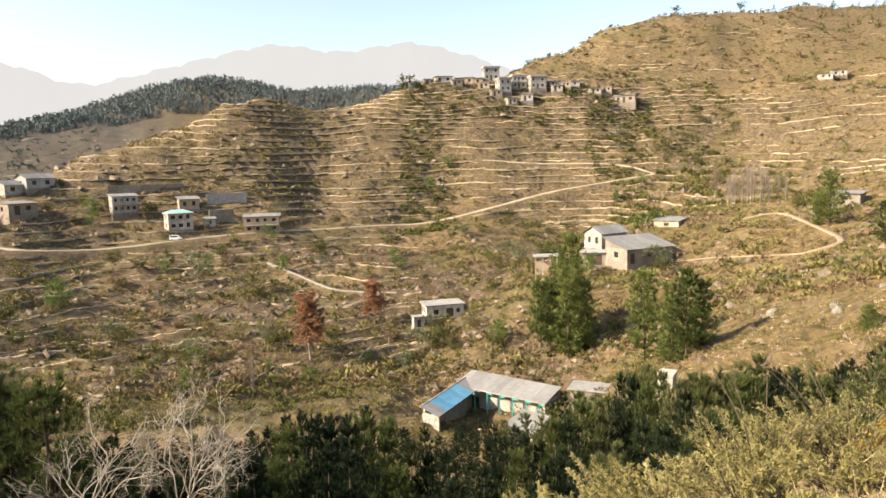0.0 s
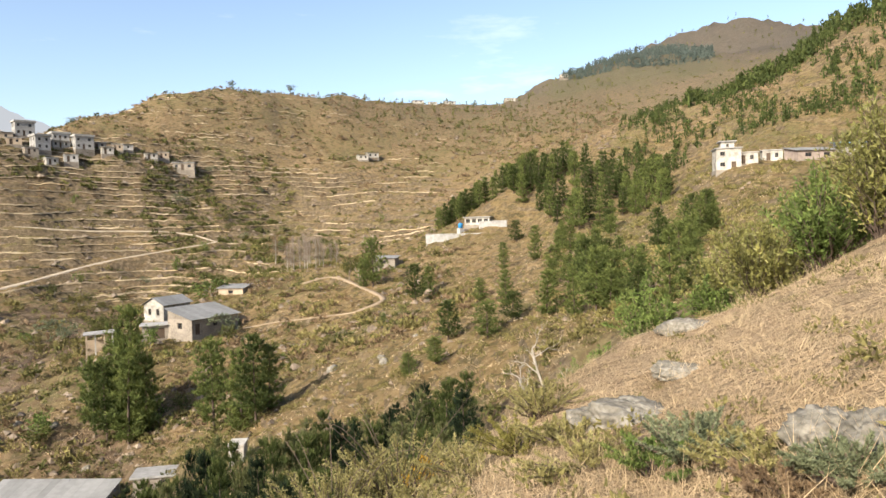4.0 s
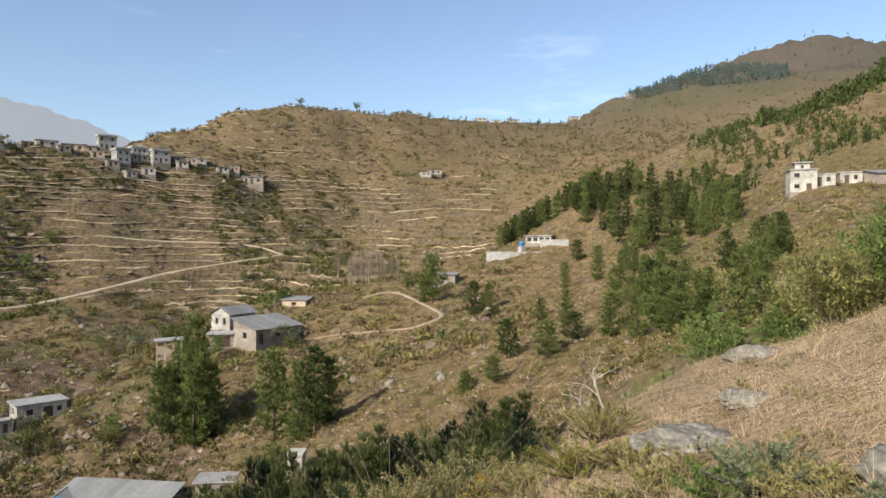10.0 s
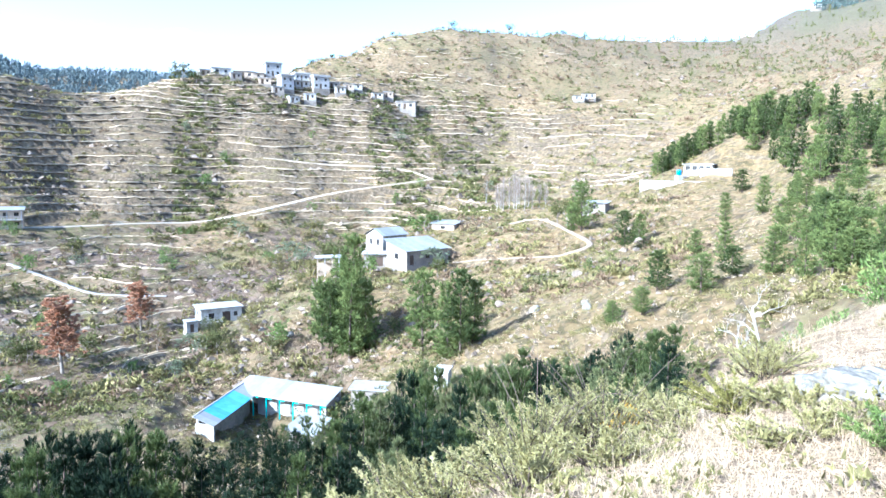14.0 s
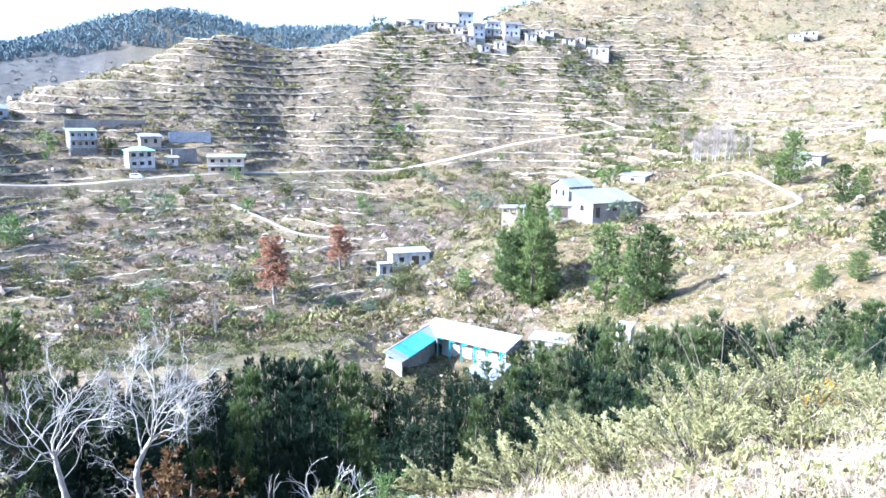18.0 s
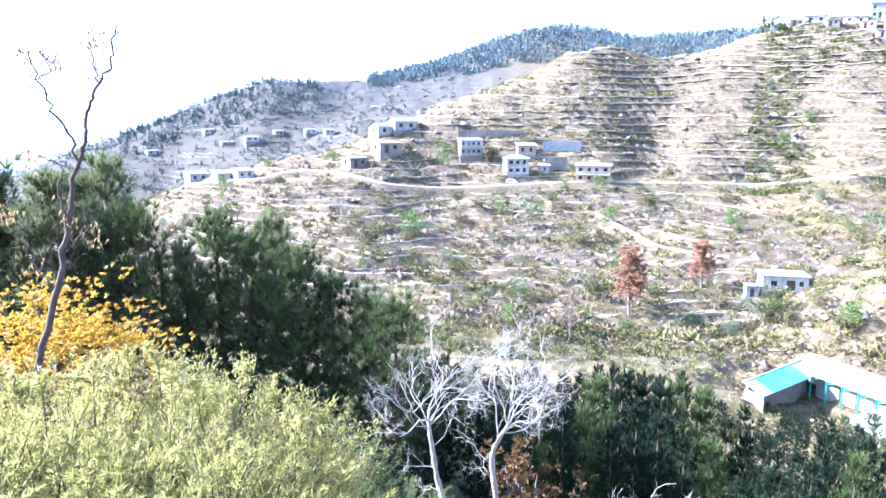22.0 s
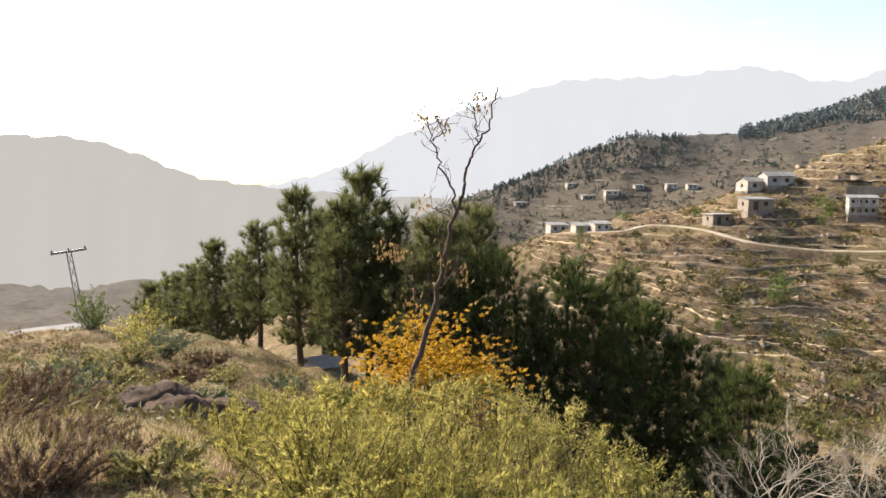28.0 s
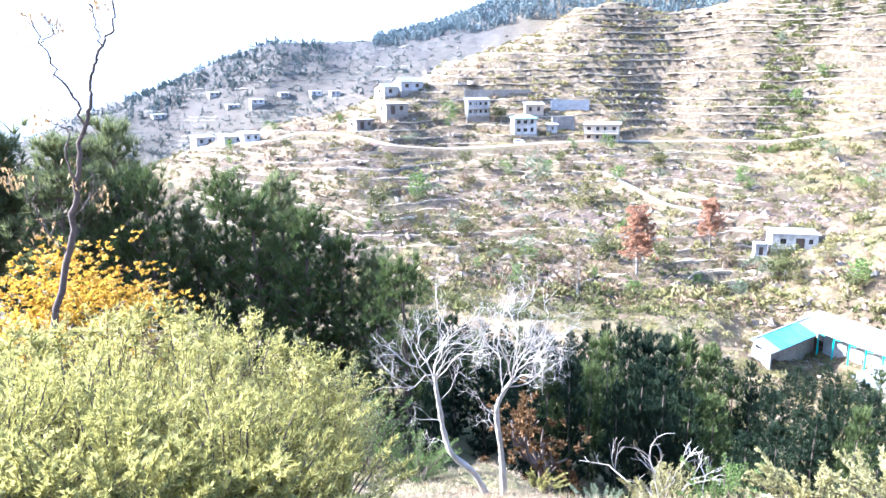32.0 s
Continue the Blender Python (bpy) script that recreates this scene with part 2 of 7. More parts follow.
SHRUB_LEAF = surface("hillside_shrub_leaves", [(0.042, 0.05, 0.014), (0.10, 0.103, 0.03), (0.185, 0.165, 0.05)], 9.0, 0.8, 0.0, 0.4, through_light=0.15, island=True)
STRAW = surface("dry_grass_straw", [(0.31, 0.225, 0.135), (0.50, 0.385, 0.24), (0.66, 0.53, 0.35)], 1.2, 0.8, 0.0, 0.3, through_light=0.3, island=True)
ROCK = surface("lichen_grey_rock", [(0.07, 0.062, 0.048), (0.18, 0.165, 0.135), (0.33, 0.31, 0.265)], 0.05, 0.95, 1.0, 0.12)
BROWN_ROCK = surface("brown_bank_rock", [(0.028, 0.018, 0.011), (0.09, 0.056, 0.036)], 0.25, 0.95, 0.7, 0.15)
PALE_STRAW = surface("bleached_terrace_grass", [(0.22, 0.17, 0.105), (0.37, 0.295, 0.195), (0.50, 0.415, 0.295)], 1.2, 0.85, 0.0, 0.25, through_light=0.2, island=True)
TWIG = surface("pale_brown_twigs", [(0.17, 0.13, 0.10), (0.32, 0.26, 0.21)], 0.6, 0.9, 0.0, 0.3, island=True)
EARTH_DUST = surface("trodden_brown_earth", [(0.20, 0.15, 0.098), (0.35, 0.27, 0.185)], 0.9, 0.95, 0.4, 0.0)
# terrace grass dulled and greyed, haze painted into its tone
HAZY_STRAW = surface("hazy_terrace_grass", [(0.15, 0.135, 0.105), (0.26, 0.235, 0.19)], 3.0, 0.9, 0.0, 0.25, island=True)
ROAD_DUST = surface("pale_road_dust", [(0.28, 0.23, 0.17), (0.42, 0.355, 0.27)], 0.8, 0.95, 0.2, 0.0)
WHITEWASH = surface("weathered_whitewash", [(0.15, 0.135, 0.115), (0.36, 0.34, 0.30), (0.52, 0.50, 0.46)], 0.7, 0.9, 0.2, 0.12)
CONCRETE = surface("raw_grey_concrete", [(0.2, 0.195, 0.185), (0.43, 0.42, 0.40)], 0.8, 0.9, 0.25, 0.12)
STONE_WALL = surface("dry_stone_masonry", [(0.14, 0.12, 0.10), (0.32, 0.28, 0.23)], 0.35, 0.95, 0.6, 0.12)
MUD_WALL = surface("mud_plaster", [(0.30, 0.23, 0.16), (0.44, 0.36, 0.27)], 0.6, 0.95, 0.3, 0.1)
SHEET = surface("galvanised_roof_sheet", [(0.165, 0.165, 0.16), (0.25, 0.25, 0.242)], 0.7, 0.85, 0.05, 0.12)
BLUE_SHEET = surface("faded_blue_roof_sheet", [(0.035, 0.17, 0.29), (0.12, 0.32, 0.45)], 0.9, 0.5, 0.05, 0.1, metal=0.1)
GREEN_SHEET = surface("pale_green_roof_sheet", [(0.20, 0.40, 0.36), (0.36, 0.56, 0.50)], 0.9, 0.5, 0.05, 0.05)
TURQUOISE = surface("turquoise_paint", [(0.02, 0.30, 0.27), (0.05, 0.48, 0.42)], 0.4, 0.6, 0.05, 0.05)
PINK_WASH = surface("pink_wall_paint", [(0.20, 0.16, 0.135), (0.38, 0.31, 0.27)], 0.6, 0.85, 0.1, 0.05)
GLASS_DARK = surface("dark_window_glass", [(0.012, 0.014, 0.016), (0.03, 0.034, 0.038)], 0.6, 0.15, 0.0, 0.1)
DARK_WOOD = surface("dark_timber", [(0.05, 0.035, 0.025), (0.12, 0.085, 0.06)], 0.2, 0.8, 0.3, 0.1)
STEEL = surface("grey_steel", [(0.20, 0.21, 0.22), (0.34, 0.35, 0.36)], 0.4, 0.5, 0.05, 0.05, metal=0.6)
BLUE_PLASTIC = surface("blue_plastic", [(0.02, 0.20, 0.45), (0.04, 0.28, 0.58)], 0.5, 0.4, 0.0, 0.03)
WHITE_PAINT = surface("white_car_paint", [(0.74, 0.74, 0.74), (0.80, 0.80, 0.80)], 1.0, 0.25, 0.0, 0.0)
RUBBER = surface("black_rubber", [(0.015, 0.015, 0.015), (0.03, 0.03, 0.03)], 0.1, 0.8, 0.1, 0.0)
GREY_DUST = surface("grey_trodden_path", [(0.19, 0.17, 0.145), (0.28, 0.255, 0.22)], 0.8, 0.95, 0.2, 0.0)
# nearly black slopes whose glow stands in for the haze
FAR_BLUE = far_surface("hazed_blue_mountain", (0.008, 0.009, 0.01), (0.012, 0.013, 0.015), (0.275, 0.298, 0.335))
FAR_GREY = far_surface("hazed_grey_mountain", (0.008, 0.009, 0.009), (0.014, 0.015, 0.015), (0.205, 0.208, 0.210))

# ================= lie of the land =================
# Every line of the land is (bearing in degrees clockwise from north, distance in metres, angle above the eye in degrees).
FEET = [(b, 1.0, -57.5) for b in range(-180, 180, 30)] + [(b, 2.0, -39.0) for b in range(-180, 180, 30)]
NEAR_SLOPE = [(-90, 4, -24), (-75, 4, -25), (-55, 3.6, -31), (-35, 3.5, -36), (-15, 3.5, -36), (5, 3.6, -33), (25, 3.8, -29),
              (45, 4, -24.5), (60, 4, -21.5), (75, 4, -15), (90, 4, -9), (130, 4, 2), (180, 4, 6), (-130, 4, -10)]
BROW = [(-90, 15, -15.5), (-78, 15, -18), (-66, 12, -22), (-50, 9, -29), (-36, 9.5, -33), (-24, 9.8, -33.3), (-10, 8, -34), (5, 6.5, -31),
        (20, 6.5, -26.5), (33, 7.5, -21.8), (39, 9, -17.5), (45, 12, -12.6), (51, 8, -13.6), (51, 15, -9.6), (58, 16, -7.4), (66, 20, -3.4), (74, 22, 3), (82, 22, 9),
        (95, 22, 12), (130, 20, 14), (180, 20, 15), (-130, 20, -8)]
BELOW_BROW = [(-36, 11.5, -31.2), (-24, 11.5, -31), (-36, 18, -34), (-24, 18, -36), (-10, 18, -36), (5, 14, -34), (20, 14, -31), (33, 15, -26), (40, 18, -21),
              (47, 24, -15), (54, 28, -10.5), (62, 36, -5), (70, 45, 3), (80, 50, 9), (95, 60, 13)]
PINE_FLOOR = [(-90, 46, -11.2), (-80, 46, -11.7), (-74, 45, -13.4), (-66, 42, -16), (-54, 38, -19.5), (-42, 38, -22), (-30, 38, -25.5), (-15, 38, -29),
              (0, 40, -29.5), (12, 44, -26.5), (22, 48, -23.5), (32, 50, -19.5), (40, 52, -15), (48, 60, -9), (56, 70, -4), (66, 80, 1.5), (80, 90, 9)]
VALLEY = [(-90, 90, -17), (-75, 90, -17), (-60, 100, -17), (-48, 105, -16.5), (-36, 105, -16.5), (-25, 105, -16.2), (-14, 95, -18.2), (-6, 98, -17.6),
          (2, 88, -21.3), (8, 84, -21.6), (14, 76, -19.5), (24, 78, -14.5), (34, 84, -10), (42, 90, -6.5), (50, 100, -2.5), (58, 115, 1), (70, 130, 5)]
SPUR = [(-4, 118, -15.6), (0, 128, -13.2), (6, 128, -11.5), (9, 140, -9), (13, 142, -8.6), (19, 144, -8.1), (26, 132, -7.4), (14, 165, -5.8), (19, 172, -4.6),
        (25, 168, -4.3), (31, 170, -3.2), (36, 188, -1), (42, 192, 0.6), (38, 130, -5), (45, 150, -1.5), (46, 205, 4), (41, 205, 2.6), (52, 200, 2.4), (50, 165, 0),
        (58, 148, 3.9), (66, 150, 4.2), (75, 170, 8)]
BEHIND_SPUR = [(6, 165, -8), (12, 195, -6.2), (18, 205, -4.6), (24, 215, -2.8), (30, 225, -1.4), (36, 235, 0.2), (41, 250, 2.2), (47, 250, 5), (53, 235, 4.2)]
OPPOSITE_LOW = [(-48, 160, -10.5), (-36, 160, -8.6), (-25, 165, -8.6), (-15, 160, -9), (-5, 165, -8), (3, 185, -6.2)]
ROAD_LINE = [(-44, 205, -5), (-35, 200, -4.2), (-28, 195, -5.1), (-20, 196, -5), (-10, 205, -4.7), (-2, 216, -4.4), (6, 232, -2.9), (12, 246, -1.6), (17, 258, -0.8)]
TERRACED = [(-40, 230, -2.8), (-31, 225, -1.4), (-24, 225, -1.6), (-18, 228, -1.6), (-10, 250, -0.4), (0, 262, 0.6), (9, 285, 2.4), (16, 310, 3.4), (22, 300, 1.6), (28, 310, 2.8),
            (35, 330, 4.2), (42, 360, 6.2)]
CREST = [(-51, 225, -6.2), (-46, 245, -4.2), (-40, 255, -3), (-35, 255, -1.6), (-32, 258, -0.3), (-28, 262, 1), (-23, 270, 2.8), (-20, 280, 3.9), (-17, 290, 5.3), (-13, 300, 5.6),
         (-9, 305, 5.2), (-4, 315, 6.2), (0, 325, 6.7), (4, 335, 7.2), (8, 370, 8.2), (10.5, 385, 8.8), (13, 405, 10.2), (17, 430, 11), (21, 445, 11), (27, 480, 10.6)]
BEHIND_CREST = [(-46, 300, -7), (-38, 320, -4), (-30, 330, -1), (-20, 350, 1.5), (-10, 380, 2), (0, 400, 3), (10, 460, 6), (20, 530, 8.6)]
HILL_TWO = [(-60, 420, -4.6), (-54, 450, -2.2), (-48, 470, 0.2), (-41, 480, 3), (-36, 490, 2.7), (-31, 540, 3.6), (-51, 360, -5.8), (-45, 380, -3.4), (-36, 380, -1.2)]
FOREST_RIDGE = [(-29, 620, 4), (-25, 640, 5.4), (-21, 650, 6.5), (-17, 650, 7.1), (-12, 650, 6.1), (-8, 650, 6.2), (-3, 660, 6.4), (4, 660, 6.2), (-22, 800, 3), (-8, 800, 3), (4, 800, 4)]
SADDLE = [(33, 560, 10), (37, 640, 9.8), (41, 680, 9.7), (44, 740, 11.2), (47, 790, 11.8), (50, 820, 12.7), (54, 840, 13), (38, 450, 8), (44, 500, 8.6), (50, 560, 9.6),
          (48, 400, 7.4), (38, 850, 8.6), (46, 900, 10)]
RIGHT_RIDGE = [(52, 270, 7.4), (57, 285, 8.8), (62, 300, 11), (66, 310, 13.6), (70, 320, 14.4), (76, 320, 14.6), (84, 320, 15), (60, 225, 6.6), (67, 225, 7.6), (62, 380, 9.5), (72, 400, 12)]
MOUNTAIN = [(52, 1280, 13.2), (55, 1300, 14.2), (59, 1300, 14.7), (63, 1300, 13.6), (68, 1300, 12.5), (57, 1050, 11.8), (47, 1350, 10), (58, 1500, 11), (80, 1300, 12)]
FAR_FLOOR = [(-90, 300, -13), (-70, 300, -12), (-90, 800, -7), (-70, 800, -7), (-55, 800, -5), (-40, 900, -1), (-90, 1500, -4), (-65, 1500, -4), (-40, 1500, -2), (-20, 1500, 0), (5, 1500, 2), (25, 1100, 5)]
BEHIND = [(130, 100, 18), (180, 100, 18), (-140, 100, 4), (130, 500, 16), (180, 500, 15), (-140, 500, 3), (130, 1500, 8), (180, 1500, 7), (-140, 1500, 1)]
RIM = [(b, 4700, -0.6) for b in range(-180, 180, 30)]


def land_spline():
    """Weights of a smooth surface through all lines of the land, in bearing and logarithm of distance."""
    rows = np.array([p for line in (FEET, NEAR_SLOPE, BROW, BELOW_BROW, PINE_FLOOR, VALLEY, SPUR, BEHIND_SPUR, OPPOSITE_LOW, ROAD_LINE, TERRACED, CREST, BEHIND_CREST,
                                    HILL_TWO, FOREST_RIDGE, SADDLE, RIGHT_RIDGE, MOUNTAIN, FAR_FLOOR, BEHIND, RIM) for p in line], float)
    rows = np.concatenate([rows] + [np.concatenate([rows[s][:, :1] + k, rows[s][:, 1:]], 1)
                                    for s, k in ((rows[:, 0] > 110, -360), (rows[:, 0] < -110, 360))])
    at = np.stack([np.radians(rows[:, 0]), 0.45 * np.log(rows[:, 1])], 1)
    gap = np.sqrt(((at[:, None] - at[None]) ** 2).sum(2) + 0.0009)
    n = len(at)
    full = np.block([[gap, np.ones((n, 1))], [np.ones((1, n)), np.zeros((1, 1))]])
    weight = np.linalg.solve(full, np.append(np.tan(np.radians(rows[:, 2])), 0))
    return at, weight


LAND_AT, LAND_WEIGHT = land_spline()


def smooth_land(x, y):
    """Height of the bare, smooth land."""
    x, y = np.atleast_1d(np.asarray(x, float)), np.atleast_1d(np.asarray(y, float))
    r = np.maximum(np.hypot(x, y), 1.0)
    u, v = np.arctan2(x, y), 0.45 * np.log(r)
    out = np.empty_like(r)
    for i in range(0, len(r), 20000):
        s = slice(i, i + 20000)
        gap = np.sqrt((u[s, None] - LAND_AT[None, :, 0]) ** 2 + (v[s, None] - LAND_AT[None, :, 1]) ** 2 + 0.0009)
        out[s] = gap @ LAND_WEIGHT[:-1] + LAND_WEIGHT[-1]
    return out * r


def waves(x, y, size, seed, octaves=4):
    """Cheap smooth unevenness, about -1 to 1."""
    rng = np.random.RandomState(seed)
    total, gain = np.zeros_like(x), 1.0
    for _ in range(octaves):
        for _ in range(4):
            a, ph = rng.uniform(0, 2 * math.pi, 2)
            k = 2 * math.pi / size * rng.uniform(0.7, 1.4)
            total += gain * 0.35 * np.sin(k * (x * math.cos(a) + y * math.sin(a)) + ph + 1.3 * np.sin(0.7 * k * (y * math.cos(a) - x * math.sin(a)) + ph))
        size, gain = size * 0.5, gain * 0.55
    return total


def span(v, a, b, soft):
    """1 between a and b, falling to 0 over soft outside."""
    return np.clip((v - a) / soft + 1, 0, 1) * np.clip((b - v) / soft + 1, 0, 1)


def terraced_part(x, y):
    """How far the land is cut into terraces, 0 to 1."""
    b, r = np.degrees(np.arctan2(x, y)), np.hypot(x, y)
    far_side = span(b, -47, 34, 4) * span(r, 112, 330, 18) * (1 - span(b, -1, 40, 3) * span(r, 0, 205, 12))
    spur_fields = span(b, 19, 31, 3) * span(r, 128, 175, 10)
    return np.clip(far_side + 0.26 * spur_fields, 0, 1)


def uneven(x, y):
    """The smooth land with its small unevenness, and how it divides into terraces: level, share of the way to the next one, strength, step."""
    x, y = np.atleast_1d(np.asarray(x, float)), np.atleast_1d(np.asarray(y, float))
    z, r = smooth_land(x, y), np.hypot(x, y)
    z = z + waves(x, y, 60, 3, 3) * np.clip((r - 60) / 300, 0, 1) * 1.5 * (1 + np.clip((r - 450) / 300, 0, 3))
    rough = waves(x, y, 7, 4) * np.clip((r - 3) / 40, 0, 1) * 0.42
    step = 2.5 + 0.12 * waves(x, y, 150, 9, 2)
    high = z + 0.9 * waves(x, y, 90, 5, 2) + 0.1 * waves(x, y, 17, 10, 2)
    level = np.where(high > -16, high / step, -16 / step + (high + 16) / (step * 0.56))
    step = np.where(high > -16, step, step * 0.56)
    k = np.floor(level)
    strength = terraced_part(x, y) * np.clip(0.95 + 0.4 * waves(x, y, 70, 6, 2), 0.5, 1)
    return z + rough * (1 - 0.6 * strength), level, level - k, strength, step


def land(x, y):
    """Height of the ground: the smooth land, its terraces and its unevenness."""
    z, level, f, strength, step = uneven(x, y)
    edge = np.clip((f - 0.76) / 0.24, 0, 1)
    flat = level - f + 0.14 * f + 0.86 * edge * edge * (3 - 2 * edge)
    return z + strength * (flat - level) * step



# ================= building blocks of meshes =================
def mesh_of(name, verts, faces, material=None, smooth=False):
    me = bpy.data.meshes.new(name)
    me.from_pydata([tuple(v) for v in verts], [], faces)
    if material:
        me.materials.append(material)
    if smooth:
        me.polygons.foreach_set("use_smooth", [True] * len(me.polygons))
    me.update()
    return me


def thing(name, x, y, z, turn=0.0, label="", category="", group="", kind=""):
    ob = new(name)
    ob.empty_display_size = 0.3
    ob.matrix_basis = pose(x, y, z, 0, 0, turn)
    return tagged(ob, label, category, group, kind)


def under(name, mesh, parent, label=""):
    ob = new(name, mesh)
    ob.parent = parent
    return tagged(ob, label)


def part(name, bm, material, parent, label=""):
    me = bpy.data.meshes.new(name)
    bm.to_mesh(me)
    bm.free()
    me.materials.append(material)
    return under(name, me, parent, label)


def ground_at(x, y):
    return float(ground_height(np.array([x]), np.array([y]))[0])


def by_bearing(b, r):
    return r * math.sin(radians(b)), r * math.cos(radians(b))


# ================= roads and paths =================
def curve_through(points, steps=10):
    """A smooth line through points of the plan."""
    p = np.array(points, float)
    p = np.vstack([2 * p[0] - p[1], p, 2 * p[-1] - p[-2]])
    out = []
    for i in range(1, len(p) - 2):
        for t in np.arange(steps) / steps:
            a, b, c, d = p[i - 1], p[i], p[i + 1], p[i + 2]
            out.append(0.5 * (2 * b + (c - a) * t + (2 * a - 5 * b + 4 * c - d) * t * t + (3 * b - a - 3 * c + d) * t ** 3))
    out.append(p[-2])
    return np.array(out)


# bearing and distance of the bends
ROAD_BENDS = [(-47, 229), (-42, 208), (-39.2, 210), (-35.5, 203), (-32, 193), (-28, 194), (-23, 195), (-17, 200), (-10.4, 205), (-4, 212), (1.8, 219), (7.9, 238), (12.9, 247), (17.2, 257)]
TRACK_BENDS = [(17.2, 257), (15, 264), (11, 264), (7, 262), (3.5, 262)]
PATH_BENDS = [(-14.4, 177), (-12, 166), (-9.5, 155), (-7, 151), (-4, 149)]
FARM_BENDS = [(23.5, 168), (26.2, 170), (28.5, 152), (30.3, 136), (28.5, 131), (27.1, 132), (24, 138), (21.1, 144), (19, 146)]
ROADS = [
    ("road", 2.7, "pale unpaved dirt road cut across the terraced hillside", ROAD_BENDS),
    ("track", 1.1, "narrow dirt track climbing between terraces", TRACK_BENDS),
    ("path", 0.9, "grey footpath slanting down the terraced slope", PATH_BENDS),
    ("farm_track", 1.1, "pale dirt track looping over the farm spur", FARM_BENDS),
]
ROAD_LINES = []
for road_name, road_width, road_label, bends in ROADS:
    line = curve_through([by_bearing(b, r) for b, r in bends])
    height = smooth_land(line[:, 0], line[:, 1])
    for _ in range(12):
        height[1:-1] = 0.25 * height[:-2] + 0.5 * height[1:-1] + 0.25 * height[2:]
    ROAD_LINES.append((road_name, road_width, road_label, line, height))


def ground_height(x, y):
    """Height of the ground with the roads cut into it."""
    z = land(x, y)
    for _, width, _, line, height in ROAD_LINES:
        lo, hi = line.min(0) - 12, line.max(0) + 12
        near = np.where((x > lo[0]) & (x < hi[0]) & (y > lo[1]) & (y < hi[1]))[0]
        for i in range(0, len(near), 20000):
            s = near[i:i + 20000]
            d2 = (x[s, None] - line[None, :, 0]) ** 2 + (y[s, None] - line[None, :, 1]) ** 2
            j = d2.argmin(1)
            d = np.sqrt(d2[np.arange(len(s)), j])
            k = np.clip(1 - (d - width * 0.75) / (width * 0.9), 0, 1)
            k = k * k * (3 - 2 * k)
            z[s] = z[s] * (1 - k) + height[j] * k
    return z


def build_ground():
    b = np.concatenate([np.radians(np.arange(-100, 96, 0.42)), np.radians(np.arange(97, 260, 3.0))])
    r = np.concatenate([np.geomspace(0.7, 8, 34)[:-1], np.geomspace(8, 90, 85)[:-1], np.geomspace(90, 350, 290)[:-1], np.geomspace(350, 4900, 80)])
    nb, nr = len(b), len(r)
    x, y = (np.outer(r, np.sin(b))).ravel(), (np.outer(r, np.cos(b))).ravel()
    z = ground_height(x, y)
    verts = np.empty((nb * nr + 1, 3))
    verts[:-1] = np.stack([x, y, z], 1)
    verts[-1] = (0, 0, z[:nb].mean())
    i = np.arange(nr - 1)[:, None] * nb + np.arange(nb)[None]
    j = np.arange(nr - 1)[:, None] * nb + np.roll(np.arange(nb), -1)[None]
    quads = np.stack([i, j, j + nb, i + nb], 2).reshape(-1, 4)[:, ::-1]
    cap = np.stack([np.arange(nb), np.roll(np.arange(nb), -1), np.full(nb, nb * nr)], 1)
    me = bpy.data.meshes.new("ground")
    me.vertices.add(len(verts))
    me.vertices.foreach_set("co", verts.ravel())
    loops = np.concatenate([quads.ravel(), cap.ravel()])
    me.loops.add(len(loops))
    me.loops.foreach_set("vertex_index", loops.astype(np.int32))
    me.polygons.add(len(quads) + nb)
    me.polygons.foreach_set("loop_start", np.concatenate([np.arange(len(quads)) * 4, len(quads) * 4 + np.arange(nb) * 3]).astype(np.int32))
    me.update(calc_edges=True)
    me.validate()
    me.polygons.foreach_set("use_smooth", np.ones(len(me.polygons), bool))
    # kind of cover: ploughed fields, green scrub, haze put in as greyer far ground
    bd, rr = np.degrees(np.arctan2(x, y)), np.hypot(x, y)
    cover = np.zeros((len(verts), 4), np.float32)
    cover[:-1, 0] = span(bd, -55, 8, 6) * (span(rr, 96, 190, 14) + 0.35 * span(rr, 204, 300, 14)) * np.clip(0.7 + 0.6 * waves(x, y, 50, 21, 2), 0, 1)
    cover[:-1, 1] = np.clip(span(bd, 46, 75, 5) * span(rr, 40, 240, 30) * 0.2 + span(bd, -95, -45, 8) * span(rr, 7, 60, 5) * 0.15 + span(bd, -40, 35, 5) * span(rr, 10, 58, 5) * 0.7
                            + np.clip(waves(x, y, 45, 22, 3), 0, 1) * 0.5 * span(rr, 60, 700, 20) + span(bd, 45, 57, 1.5) * span(rr, 640, 860, 50) * 0.8, 0, 1)
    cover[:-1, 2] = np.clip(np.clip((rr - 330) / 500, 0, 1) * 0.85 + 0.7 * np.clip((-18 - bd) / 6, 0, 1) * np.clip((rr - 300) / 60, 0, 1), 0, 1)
    cover[:-1, 3] = np.maximum(span(bd, -1, 80, 4) * span(rr, 62, 260, 20), 0.6 * span(bd, -30, 50, 6) * span(rr, 200, 700, 40))
    meadow = np.zeros(len(verts), np.float32)
    meadow[:-1] = span(bd, 18, 110, 6) * span(rr, 0, 24, 6)
    me.attributes.new("meadow", "FLOAT", "POINT").data.foreach_set("value", meadow)
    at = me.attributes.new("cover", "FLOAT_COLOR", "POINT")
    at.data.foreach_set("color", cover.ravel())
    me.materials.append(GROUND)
    return tagged(new("ground", me), "dry terraced mountain hillside with straw grass, bare earth and scrub", "ground", kind="structure")


build_ground()

